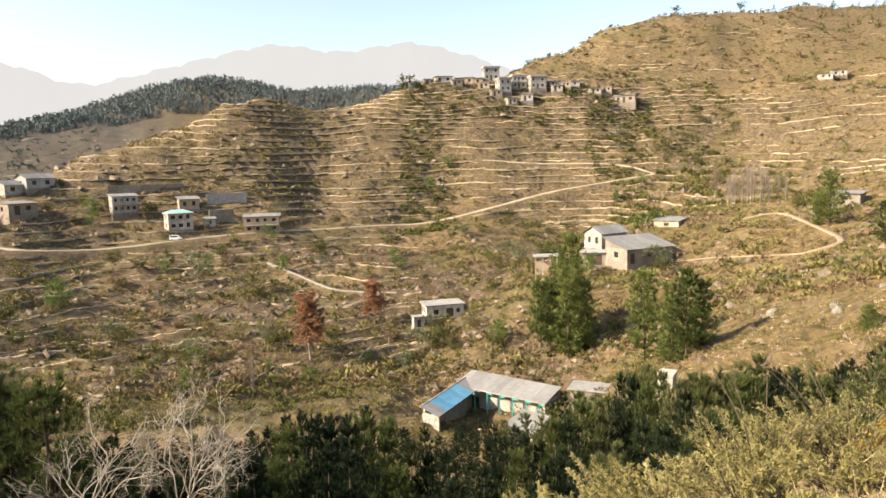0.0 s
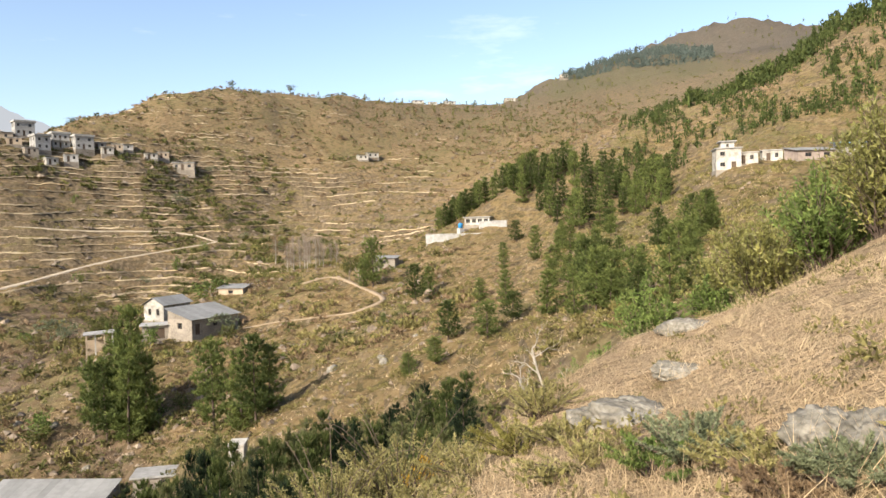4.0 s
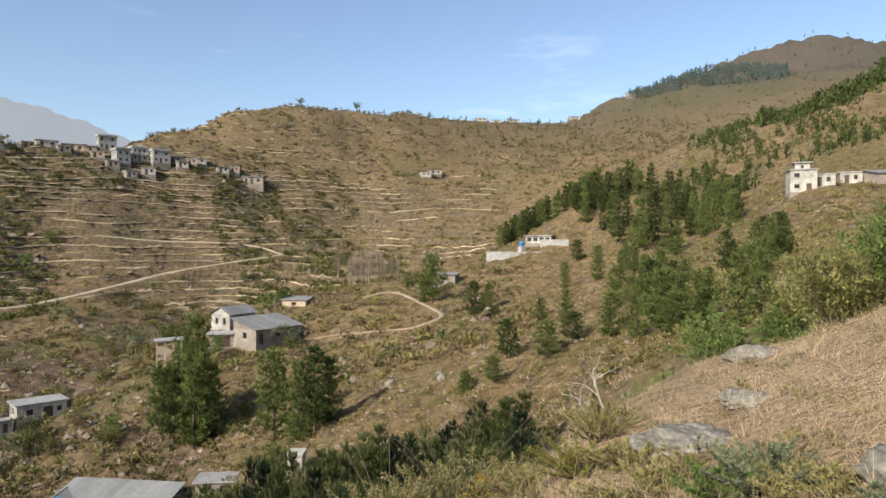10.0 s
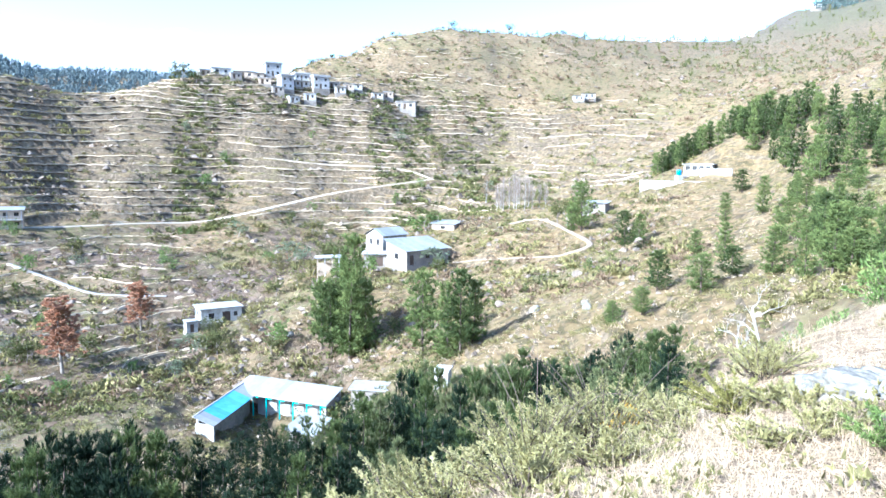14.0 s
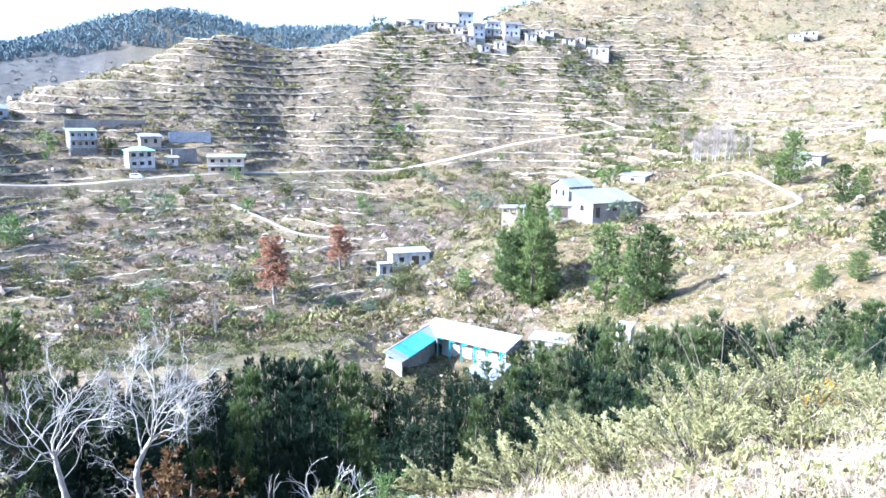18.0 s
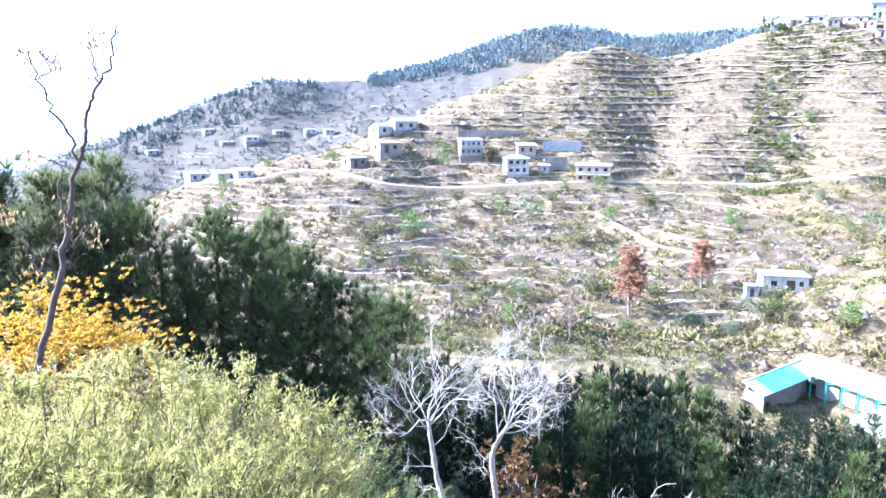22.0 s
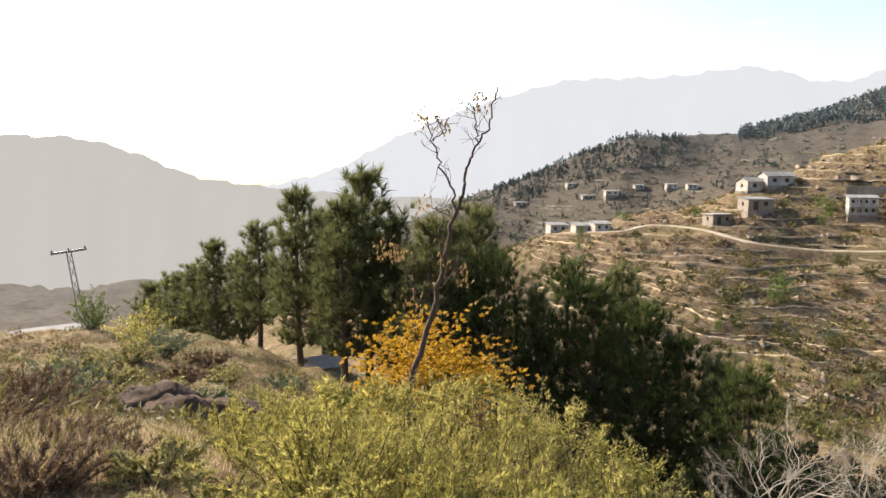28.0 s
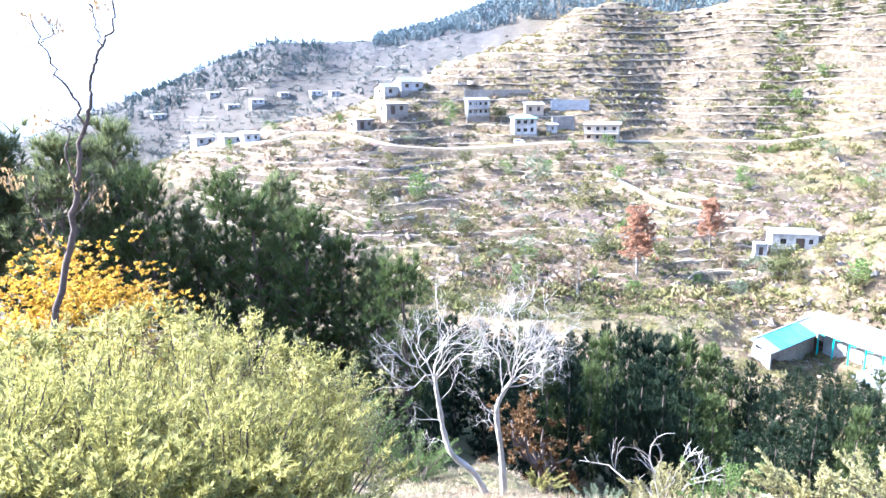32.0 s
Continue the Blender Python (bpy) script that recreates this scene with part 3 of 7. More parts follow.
for road_name, road_width, road_label, line, height in ROAD_LINES:
    side = np.gradient(line, axis=0)
    side = np.stack([-side[:, 1], side[:, 0]], 1) / np.linalg.norm(side, axis=1)[:, None]
    rng = np.random.RandomState(len(line))
    verts = []
    for k in range(len(line)):
        wide = road_width * (0.5 + 0.07 * math.sin(k * 1.3) + rng.uniform(-0.04, 0.04))
        for s, dz in ((-1, -0.35), (-0.96, 0.16), (-0.4, 0.22), (0.4, 0.22), (0.96, 0.16), (1, -0.35)):
            verts.append((*(line[k] + side[k] * s * wide), height[k] + dz))
    faces = [(k * 6 + c, k * 6 + c + 1, k * 6 + c + 7, k * 6 + c + 6) for k in range(len(line) - 1) for c in range(5)]
    tagged(new(road_name, mesh_of(road_name, verts, faces, GREY_DUST if road_name == "path" else EARTH_DUST if road_name == "farm_track" else ROAD_DUST, True)), road_label, "road", kind="structure")


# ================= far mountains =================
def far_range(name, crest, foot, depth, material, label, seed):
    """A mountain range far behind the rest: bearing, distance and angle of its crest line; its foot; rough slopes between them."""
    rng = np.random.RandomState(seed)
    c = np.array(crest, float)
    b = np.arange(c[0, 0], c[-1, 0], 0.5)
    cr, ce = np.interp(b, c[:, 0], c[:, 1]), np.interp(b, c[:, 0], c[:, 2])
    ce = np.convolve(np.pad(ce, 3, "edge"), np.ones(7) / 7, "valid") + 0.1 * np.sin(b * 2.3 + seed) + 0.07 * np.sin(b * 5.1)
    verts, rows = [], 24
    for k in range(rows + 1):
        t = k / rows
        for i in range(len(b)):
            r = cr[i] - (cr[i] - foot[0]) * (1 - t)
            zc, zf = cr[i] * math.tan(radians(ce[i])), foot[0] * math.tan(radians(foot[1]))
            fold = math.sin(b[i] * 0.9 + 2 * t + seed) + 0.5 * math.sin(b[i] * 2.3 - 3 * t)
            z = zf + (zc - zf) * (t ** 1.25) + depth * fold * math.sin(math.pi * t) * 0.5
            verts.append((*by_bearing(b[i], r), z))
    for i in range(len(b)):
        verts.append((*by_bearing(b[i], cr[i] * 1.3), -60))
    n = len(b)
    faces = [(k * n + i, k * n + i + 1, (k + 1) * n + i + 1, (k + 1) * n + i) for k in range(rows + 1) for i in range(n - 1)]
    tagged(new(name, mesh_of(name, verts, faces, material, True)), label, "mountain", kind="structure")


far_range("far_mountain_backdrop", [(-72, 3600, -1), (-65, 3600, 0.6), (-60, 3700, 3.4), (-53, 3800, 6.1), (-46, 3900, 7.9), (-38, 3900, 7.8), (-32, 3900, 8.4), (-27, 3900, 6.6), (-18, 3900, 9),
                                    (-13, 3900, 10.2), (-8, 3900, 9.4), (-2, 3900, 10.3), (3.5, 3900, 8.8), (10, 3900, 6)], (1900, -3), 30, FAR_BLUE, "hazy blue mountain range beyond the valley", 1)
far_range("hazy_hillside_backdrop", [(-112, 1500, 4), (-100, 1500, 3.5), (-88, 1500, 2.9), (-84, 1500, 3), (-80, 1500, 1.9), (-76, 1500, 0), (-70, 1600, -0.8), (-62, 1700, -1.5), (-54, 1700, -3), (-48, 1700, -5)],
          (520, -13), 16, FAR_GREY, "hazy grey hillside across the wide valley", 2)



# ================= plants: building blocks =================
class Soup:
    """Gathers loose geometry for one mesh."""

    def __init__(self):
        self.verts, self.faces, self.count = [], [], 0

    def add(self, verts, faces):
        self.verts.append(np.asarray(verts, float).reshape(-1, 3))
        self.faces.append(np.asarray(faces) + self.count)
        self.count += len(self.verts[-1])

    def mesh(self, name, material, smooth=False):
        v = np.concatenate(self.verts)
        size = np.concatenate([np.full(len(f), f.shape[1]) for f in self.faces])
        me = bpy.data.meshes.new(name)
        me.vertices.add(len(v))
        me.vertices.foreach_set("co", v.ravel())
        loops = np.concatenate([f.ravel() for f in self.faces])
        me.loops.add(len(loops))
        me.loops.foreach_set("vertex_index", loops.astype(np.int32))
        me.polygons.add(len(size))
        me.polygons.foreach_set("loop_start", (np.cumsum(size) - size).astype(np.int32))
        me.materials.append(material)
        me.update(calc_edges=True)
        me.polygons.foreach_set("use_smooth", np.full(len(size), bool(smooth)))
        return me

    def tube(self, path, radii, sides=6):
        path = np.asarray(path, float)
        d = np.gradient(path, axis=0)
        d /= np.linalg.norm(d, axis=1)[:, None] + 1e-9
        ref = np.array([[1.0, 0.13, 0.07]]) if np.abs(d[:, 2]).mean() > 0.6 else np.array([[0.06, 0.11, 1.0]])
        a = np.cross(d, ref)
        a /= np.linalg.norm(a, axis=1)[:, None] + 1e-9
        b = np.cross(d, a)
        ang = np.arange(sides) * 2 * math.pi / sides
        ring = a[:, None] * np.cos(ang)[None, :, None] + b[:, None] * np.sin(ang)[None, :, None]
        v = path[:, None] + ring * np.asarray(radii, float)[:, None, None]
        n = len(path)
        f = [(i * sides + k, i * sides + (k + 1) % sides, (i + 1) * sides + (k + 1) % sides, (i + 1) * sides + k) for i in range(n - 1) for k in range(sides)]
        self.add(v, f)

    def leaves(self, rng, at, axis, each, length, width, spread):
        """Pointed blades round every place given, along its axis and spread from it."""
        at, axis = np.repeat(at, each, 0), np.repeat(axis, each, 0)
        n = len(at)
        d = axis + spread * rng.normal(size=(n, 3))
        d /= np.linalg.norm(d, axis=1)[:, None] + 1e-9
        s = np.cross(d, rng.normal(size=(n, 3)))
        s /= np.linalg.norm(s, axis=1)[:, None] + 1e-9
        size = rng.uniform(0.65, 1.25, (n, 1))
        v = np.stack([at - s * width * size * 0.5, at + s * width * size * 0.5, at + d * length * size], 1)
        self.add(v, np.arange(n * 3).reshape(-1, 3))


def blades(soup, rng, at, axis, each, length, width, spread):
    """Thin three-cornered blades round every place given."""
    at, axis = np.repeat(at, each, 0), np.repeat(axis, each, 0)
    n = len(at)
    d = axis + spread * rng.normal(size=(n, 3))
    d[:, 2] = np.abs(d[:, 2])
    d /= np.linalg.norm(d, axis=1)[:, None] + 1e-9
    s = np.cross(d, rng.normal(size=(n, 3)))
    s /= np.linalg.norm(s, axis=1)[:, None] + 1e-9
    size = rng.uniform(0.5, 1.4, (n, 1))
    at = at + rng.normal(size=(n, 3)) * [[length * 0.4, length * 0.4, 0]]
    soup.add(np.stack([at - s * width * 0.5, at + s * width * 0.5, at + d * length * size], 1), np.arange(n * 3).reshape(-1, 3))


def pine_meshes(seed, tall=10.0, wide=2.6, bare=0.12, whorls=15, arms=6, tufts=5, each=9, needle=0.5, broad=0.10, dark=False, far=False, mat=None, brush=0.75, taper=0.6):
    """Trunk with its limbs, and a crown of round needle plumes, for a pine of 10 m."""
    rng = np.random.RandomState(seed)
    wood, crown = Soup(), Soup()
    k = np.linspace(0, 1, 5 if far else 8)
    stem = np.stack([0.12 * np.sin(k * 3 + seed), 0.12 * np.cos(k * 2.3 + seed) - 0.12, k * tall], 1)
    wood.tube(stem, (0.12 if far else 0.17) * (1 - k) ** 0.8 + 0.02, 5 if far else 7)
    at, axis = [], []
    lobes = rng.uniform(0.75, 1.2, 5)
    for w in range(whorls):
        t = bare + (0.97 - bare) * (w + rng.uniform(-0.7, 0.7)) / whorls
        t = min(max(t, bare), 0.975)
        reach = wide * rng.uniform(0.82, 1.12) * ((1 - t) ** taper) * (0.5 + 0.5 * min(1, (t - bare) * 4 + 0.2)) + 0.14
        n_arm = max(3, int(arms * (1 - 0.45 * t) + rng.randint(-1, 2)))
        turn = rng.uniform(0, 6.28)
        for a in range(n_arm):
            g = turn + a * 6.283 / n_arm + rng.uniform(-0.35, 0.35)
            ln = reach * rng.uniform(0.6, 1.12) * lobes[int(g / 1.2567) % 5]
            rise = 0.2 + 0.7 * t + rng.uniform(-0.15, 0.15)
            base = np.array([np.interp(t, k, stem[:, 0]), np.interp(t, k, stem[:, 1]), t * tall])
            out = np.array([math.cos(g), math.sin(g), rise])
            tip = base + out * ln + np.array([0, 0, 0.25 * ln])
            mid = base + out * ln * 0.5
            if not far:
                wood.tube([base, mid, tip], [0.045 * (1 - t) + 0.012, 0.03 * (1 - t) + 0.01, 0.006], 3)
            for s in range(tufts):
                f = 1.0 if s == 0 else 0.25 + 0.75 * (s - rng.uniform(0, 1)) / (tufts - 1)
                p = base + (mid - base) * 2 * min(f, 0.5) + (tip - mid) * 2 * max(0, f - 0.5)
                p = p + rng.normal(size=3) * 0.17 * (0.4 + ln * 0.5) * (s > 0)
                at.append(p)
                axis.append(out * 0.45 + np.array([0, 0, 0.85]))
    for s in range(4):
        at.append(stem[-1] - np.array([0, 0, 0.18 * s]))
        axis.append(np.array([0, 0, 1.1]))
    crown.leaves(rng, np.array(at), np.array(axis), each, needle, broad, brush)
    kind = mat or (NEEDLE_DARK if dark else NEEDLE)
    return wood.mesh("trunk", DARK_BARK if far else BARK, True), crown.mesh("crown", kind)


def plant(name, parts, x, y, size, turn, label, category, group="", sink=0.12, stretch=1.0):
    """Sets a plant made of named meshes on the ground."""
    ob = thing(name, x, y, ground_at(x, y) - sink, turn, label, category, group)
    ob.scale = (size * stretch, size * stretch, size)
    for part_name, me in parts:
        under(part_name, me, ob)
    return ob


def bush_meshes(seed, tall, wide, stems, leaf, leaf_wide, per_stem, leaf_mat, wood_mat=DARK_BARK, upright=0.8, each=2, spread=0.8, twig=0.012, start=0.25):
    """A shrub of arching stems with side twigs, set with small leaves."""
    rng = np.random.RandomState(seed)
    wood, crown = Soup(), Soup()
    for s in range(stems):
        g = rng.uniform(0, 6.283)
        lean = rng.uniform(0, 1) ** 0.6
        ln = tall * rng.uniform(0.65, 1.05) * (1 - 0.25 * lean)
        out = np.array([math.cos(g), math.sin(g), 0]) * wide * lean
        root = np.array([math.cos(g), math.sin(g), 0]) * 0.16 * wide * lean
        t = np.linspace(0, 1, 7)[:, None]
        path = root + out * (t ** (0.7 + upright * 0.5)) * 0.9 + np.array([0, 0, 1]) * ln * (t - 0.18 * lean * t * t) + np.cumsum(rng.normal(size=(7, 3)), 0) * 0.022 * tall
        wood.tube(path, twig * (1.25 - t[:, 0]), 4)
        f = rng.uniform(start, 1.0, per_stem) ** 0.8
        i = np.clip((f * 6).astype(int), 0, 5)
        p = path[i] + (path[i + 1] - path[i]) * (f * 6 - i)[:, None]
        d = path[i + 1] - path[i]
        d /= np.linalg.norm(d, axis=1)[:, None] + 1e-9
        side = rng.normal(size=(per_stem, 3))
        side[:, 2] = np.abs(side[:, 2]) * 0.6
        p = p + side * 0.06 * tall * (1.15 - f)[:, None] * 1.2
        crown.leaves(rng, p, d + 0.35 * side, each, leaf, leaf_wide, spread)
    return wood.mesh("branchwork", wood_mat, True), crown.mesh("foliage", leaf_mat)


def branching(soup, rng, start, direction, length, radius, depth, tips, bend=0.35, fork=3, shrink=0.68, lift=0.12):
    """A limb that divides again and again."""
    d = np.array(direction, float)
    d /= np.linalg.norm(d)
    path, p = [np.array(start, float)], np.array(start, float)
    for _ in range(4):
        d = d + rng.normal(size=3) * bend * 0.35 + np.array([0, 0, lift * 0.5])
        d /= np.linalg.norm(d)
        p = p + d * length / 4
        path.append(p)
    if depth > 1:
        soup.tube(path, np.linspace(radius, radius * 0.62, 5), 6 if depth > 2 else 4)
    else:
        soup.tube([path[0], path[2], path[4]], [radius, radius * 0.8, radius * 0.55], 3)
    if depth == 0:
        tips.append((p, d))
        return
    for i in range(fork if depth > 1 else fork + 1):
        at = path[rng.randint(2, 5)] if i else path[-1]
        side = rng.normal(size=3)
        side -= d * side.dot(d)
        side /= np.linalg.norm(side) + 1e-9
        branching(soup, rng, at, d + side * rng.uniform(0.5, 1.0), length * shrink * rng.uniform(0.8, 1.15), radius * 0.6, depth - 1, tips, bend, fork, shrink, lift)


def broad_tree_meshes(seed, leaf_mat, bark_mat=GREY_BARK, tall=5.0, each=10, leaf=0.34, leaf_wide=0.2, spread=1.2, depth=3, column=False, scatter=0.12):
    rng = np.random.RandomState(seed)
    wood, crown, tips = Soup(), Soup(), []
    if column:
        k = np.linspace(0, 1, 6)
        wood.tube(np.stack([0.1 * np.sin(k * 4), 0.1 * np.cos(k * 3), k * tall * 0.95], 1), 0.13 * (1 - k) + 0.02, 6)
        for t in np.linspace(0.12, 0.96, 36):
            g = rng.uniform(0, 6.28)
            branching(wood, rng, (0, 0, t * tall * 0.93), (math.cos(g) * 0.5, math.sin(g) * 0.5, 1), tall * 0.13 * (1.15 - 0.6 * t), 0.03, 1, tips, 0.3, 2)
    else:
        branching(wood, rng, (0, 0, 0), (0.08, 0.05, 1), tall * 0.34, 0.14, depth, tips, 0.4, 3, 0.72, 0.1)
    at, axis = np.array([t[0] for t in tips]), np.array([t[1] for t in tips])
    meshes = [("trunk", wood.mesh("trunk", bark_mat, True))]
    if leaf_mat:
        at = np.repeat(at, 3, 0) + rng.normal(size=(len(at) * 3, 3)) * scatter
        axis = np.repeat(axis, 3, 0)
        crown.leaves(rng, at, axis, max(1, each // 3), leaf, leaf_wide, spread)
        meshes.append(("crown", crown.mesh("crown", leaf_mat)))
    return meshes


def round_tree_meshes(seed, leaf_mat, bark_mat=GREY_BARK, tall=5.0, wide=2.0, foot=0.9, clumps=70, each=16, leaf=0.3):
    """A bushy tree: a forked trunk and a lumpy crown of leaf clumps reaching low."""
    rng = np.random.RandomState(seed)
    wood, crown, tips = Soup(), Soup(), []
    branching(wood, rng, (0, 0, 0), (0.08, 0.05, 1), tall * 0.3, 0.13, 2, tips, 0.4, 3, 0.75, 0.1)
    heads = rng.normal(size=(7, 3)) * [[wide * 0.45, wide * 0.45, tall * 0.17]] + [[0, 0, foot + (tall - foot) * 0.5]]
    at = heads[rng.randint(0, 7, clumps)] + rng.normal(size=(clumps, 3)) * [[wide * 0.34, wide * 0.34, tall * 0.14]]
    at[:, 2] = np.clip(at[:, 2], foot * 0.6, tall * 0.97)
    axis = at - np.array([0, 0, tall * 0.35])
    axis /= np.linalg.norm(axis, axis=1)[:, None]
    at = np.repeat(at, 4, 0) + rng.normal(size=(clumps * 4, 3)) * 0.2
    crown.leaves(rng, at, np.repeat(axis, 4, 0), each // 4, leaf, leaf * 0.65, 1.0)
    return [("trunk", wood.mesh("trunk", bark_mat, True)), ("crown", crown.mesh("crown", leaf_mat))]


def blend_at(table, b):
    return float(np.interp(b, [t[0] for t in table], [t[1] for t in table]))


# ================= pines =================
PINES_NEAR = [[("trunk", w), ("crown", c)] for w, c in (pine_meshes(11, wide=3.0, bare=0.16, needle=0.55, broad=0.045, each=26, tufts=4, whorls=19, arms=9, brush=0.55, mat=NEEDLE_NEAR, taper=0.72), pine_meshes(12, wide=3.2, bare=0.22, needle=0.55, broad=0.045, each=26, tufts=4, whorls=18, arms=9, brush=0.55, mat=NEEDLE_NEAR, taper=0.72),
                                                          pine_meshes(13, wide=3.1, bare=0.03, needle=0.55, broad=0.045, each=26, tufts=4, whorls=20, arms=9, dark=True, taper=0.66, brush=0.55))]
PINES_BELT = [[("trunk", w), ("crown", c)] for w, c in (pine_meshes(s, wide=wd, bare=0.03, whorls=17, arms=8, tufts=4, each=14, needle=0.62, broad=0.07, mat=m, far=True, brush=0.42, taper=0.55) for s, wd, m in ((15, 2.2, NEEDLE_SHADED), (16, 1.9, NEEDLE_SHADED), (17, 2.4, NEEDLE_DARK), (18, 2.0, NEEDLE_NEAR)))]
PINES_MID = [[("trunk", w), ("crown", c)] for w, c in (pine_meshes(s, wide=wd, bare=br, whorls=15, arms=8, tufts=4, each=11, needle=0.6, broad=0.12, dark=dk, far=True, brush=0.65, taper=0.5)
                                                         for s, wd, br, dk in ((21, 2.2, 0.05, False), (22, 2.5, 0.14, False), (23, 2.0, 0.04, False), (24, 2.3, 0.12, True)))]
PINES_FAR = [[("trunk", w), ("crown", c)] for w, c in (pine_meshes(s, wide=wd, bare=0.08, whorls=12, arms=7, tufts=3, each=8, needle=0.8, broad=0.2, dark=dk, far=True, brush=0.6) for s, wd, dk in ((31, 2.0, False), (32, 2.3, False), (33, 1.8, True), (34, 2.0, True)))]

# bearing, distance, angle of the top above the eye
LEFT_GROVE = [(-79.5, 70, -8), (-77.8, 66, -7.4), (-76.3, 62, -6.8), (-74.6, 58, -4.9), (-72.6, 60, -6.2), (-71.2, 52, -3.6), (-68.2, 45, -0.8), (-66.0, 50, -2.6), (-64.5, 40, -1.6), (-62.6, 42, 0.8), (-60.2, 40, -3.2),
              (-57.2, 36, -3.2), (-53.5, 38, -2.3), (-55.4, 41, -3.4), (-51.2, 35, -6.0), (-48.2, 36, -9.0), (-45.4, 38, -6.9), (-43.4, 35, -8.2), (-41.2, 37, -7.1), (-39.2, 33, -10), (-36.8, 33, -12.2),
              (-33.5, 32, -13.6), (-31.2, 30, -14.3)]
rng_p = np.random.RandomState(5)
for i, (b, r, top) in enumerate(LEFT_GROVE):
    x, y = by_bearing(b, r)
    h = r * math.tan(radians(top)) - ground_at(x, y)
    # lighter needles left of this bearing put the sun into the colour
    dark = b > -53
    plant("pine_tree", PINES_NEAR[(1 if b < -70 else 2 if dark else 0) if i % 3 else (0 if b < -60 else 1)], x, y, h / 10.0, rng_p.uniform(0, 360),
          "tall dark green pine with open tufted crown on the slope" if dark else "sunlit green pine with a bare lower trunk", "pine tree", "pines of the grove", stretch=rng_p.uniform(1.0, 1.25) * (0.8 if dark else 1.15 if h < 9 else 1.0))

# the dense belt of young pines below the slope
BELT_TOP = [(-30, -17.5), (-24, -19.6), (-17, -19.5), (-14.5, -19.1), (-10.6, -18.5), (-5.7, -19.2), (-3, -21.3), (-0.2, -22.0), (3.8, -21.4), (8, -20.2), (11, -18.6), (13, -18.2), (15.6, -15.9), (20, -16.2), (25, -14.7), (29, -14.6),
            (34, -12.6), (38, -11.2)]
for row, (near, far, lower, step) in enumerate(((46, 58, 0.0, 1.45), (36, 44, 0.7, 1.6), (27, 33, 3.2, 2.2))):
    b = -30.0 + row * 0.6
    while b < 38:
        r = rng_p.uniform(near, far)
        x, y = by_bearing(b, r)
        top = blend_at(BELT_TOP, b) - lower * rng_p.uniform(0.7, 1.4) - rng_p.uniform(0, 1.3)
        h = r * math.tan(radians(top)) - ground_at(x, y)
        if row == 0 and -4 < b < 12:
            r = rng_p.uniform(58, 68)
            x, y = by_bearing(b, r)
            top = blend_at(BELT_TOP, b) + 0.5 - rng_p.uniform(0, 0.9)
            h = r * math.tan(radians(top)) - ground_at(x, y)
        if h > 2.5:
            h = min(h, 13)
            # needle colour follows bearing: shaded to the left, sunlit to the right
            plant("pine_tree", PINES_BELT[rng_p.randint(0, 3) if b < 8 else rng_p.randint(1, 4)], x, y, h / 10.0, rng_p.uniform(0, 360), "dense young green pine in the belt below the slope", "pine tree", "pines of the belt",
                  stretch=min(1.25, max(0.85, 5.2 / h)) * rng_p.uniform(0.85, 1.15))
        b += step * rng_p.uniform(0.75, 1.3) * (0.82 if b > 5 else 1.0)

# young pines in the yard of the wing building: bearing, distance, angle of the top
for i, (b, r, top) in enumerate(((1.4, 80, -20.9), (3.2, 82, -20.4), (4.9, 81, -20.7), (2.3, 77, -21.6))):
    x, y = by_bearing(b, r)
    h = r * math.tan(radians(top)) - ground_at(x, y)
    if h > 1:
        plant("pine_tree", PINES_BELT[i % 3], x, y, h / 10.0, i * 83, "young green pine in the yard before the building", "pine tree", "pines of the yard", stretch=min(2.2, max(1.0, 5.5 / h)))

# single pines on the farm spur and the slope below the knoll: bearing, distance, height
SPUR_PINES = [(28.7, 152, 6.3), (29.4, 150, 10.8), (32.3, 76, 2.9),
              (35.7, 84, 4.9), (32.1, 78, 2.2), (34.5, 75, 3.1), (38.4, 108, 3.6), (33.0, 123, 7.0), (34.2, 132, 5.3), (39.0, 78, 4.5), (30.3, 110, 2.3), (41.5, 169, 5.3), (43.1, 134, 6.6), (44.8, 115, 4.6),
              (45.9, 124, 5.0), (47.2, 81, 6.5), (44.0, 78, 5.0), (48.1, 68, 6.5)]
# the clumps below the farm: bearing, distance, angle of the top
for i, (b, r, top) in enumerate(((10.8, 109, -5.6), (9.7, 111, -7.6), (7.9, 112, -9.2), (8.8, 108, -9.6), (11.8, 106, -9.4), (10.5, 105, -8.4), (16.5, 92, -8.5), (19.7, 84, -8.5), (20.8, 86, -9.3), (18.6, 85, -9.5))):
    x, y = by_bearing(b, r)
    h = r * math.tan(radians(top)) - ground_at(x, y)
    plant("pine_tree", PINES_MID[(0, 2, 1, 3)[i % 4]], x, y, h / 10.0, i * 61, "green pine in a clump below the farm", "pine tree", "pines of the farm", stretch=min(1.8, max(1.15, 11 / h)) if i else 0.95)
for i, (b, r, h) in enumerate(SPUR_PINES):
    x, y = by_bearing(b, r)
    plant("pine_tree", PINES_MID[i % 4], x, y, h / 10.0, i * 77, "green pine standing on the dry spur" if h > 4 else "small young pine on the dry slope", "pine tree", "pines of the spur", stretch=min(1.9, max(1.3, 8.5 / h)))

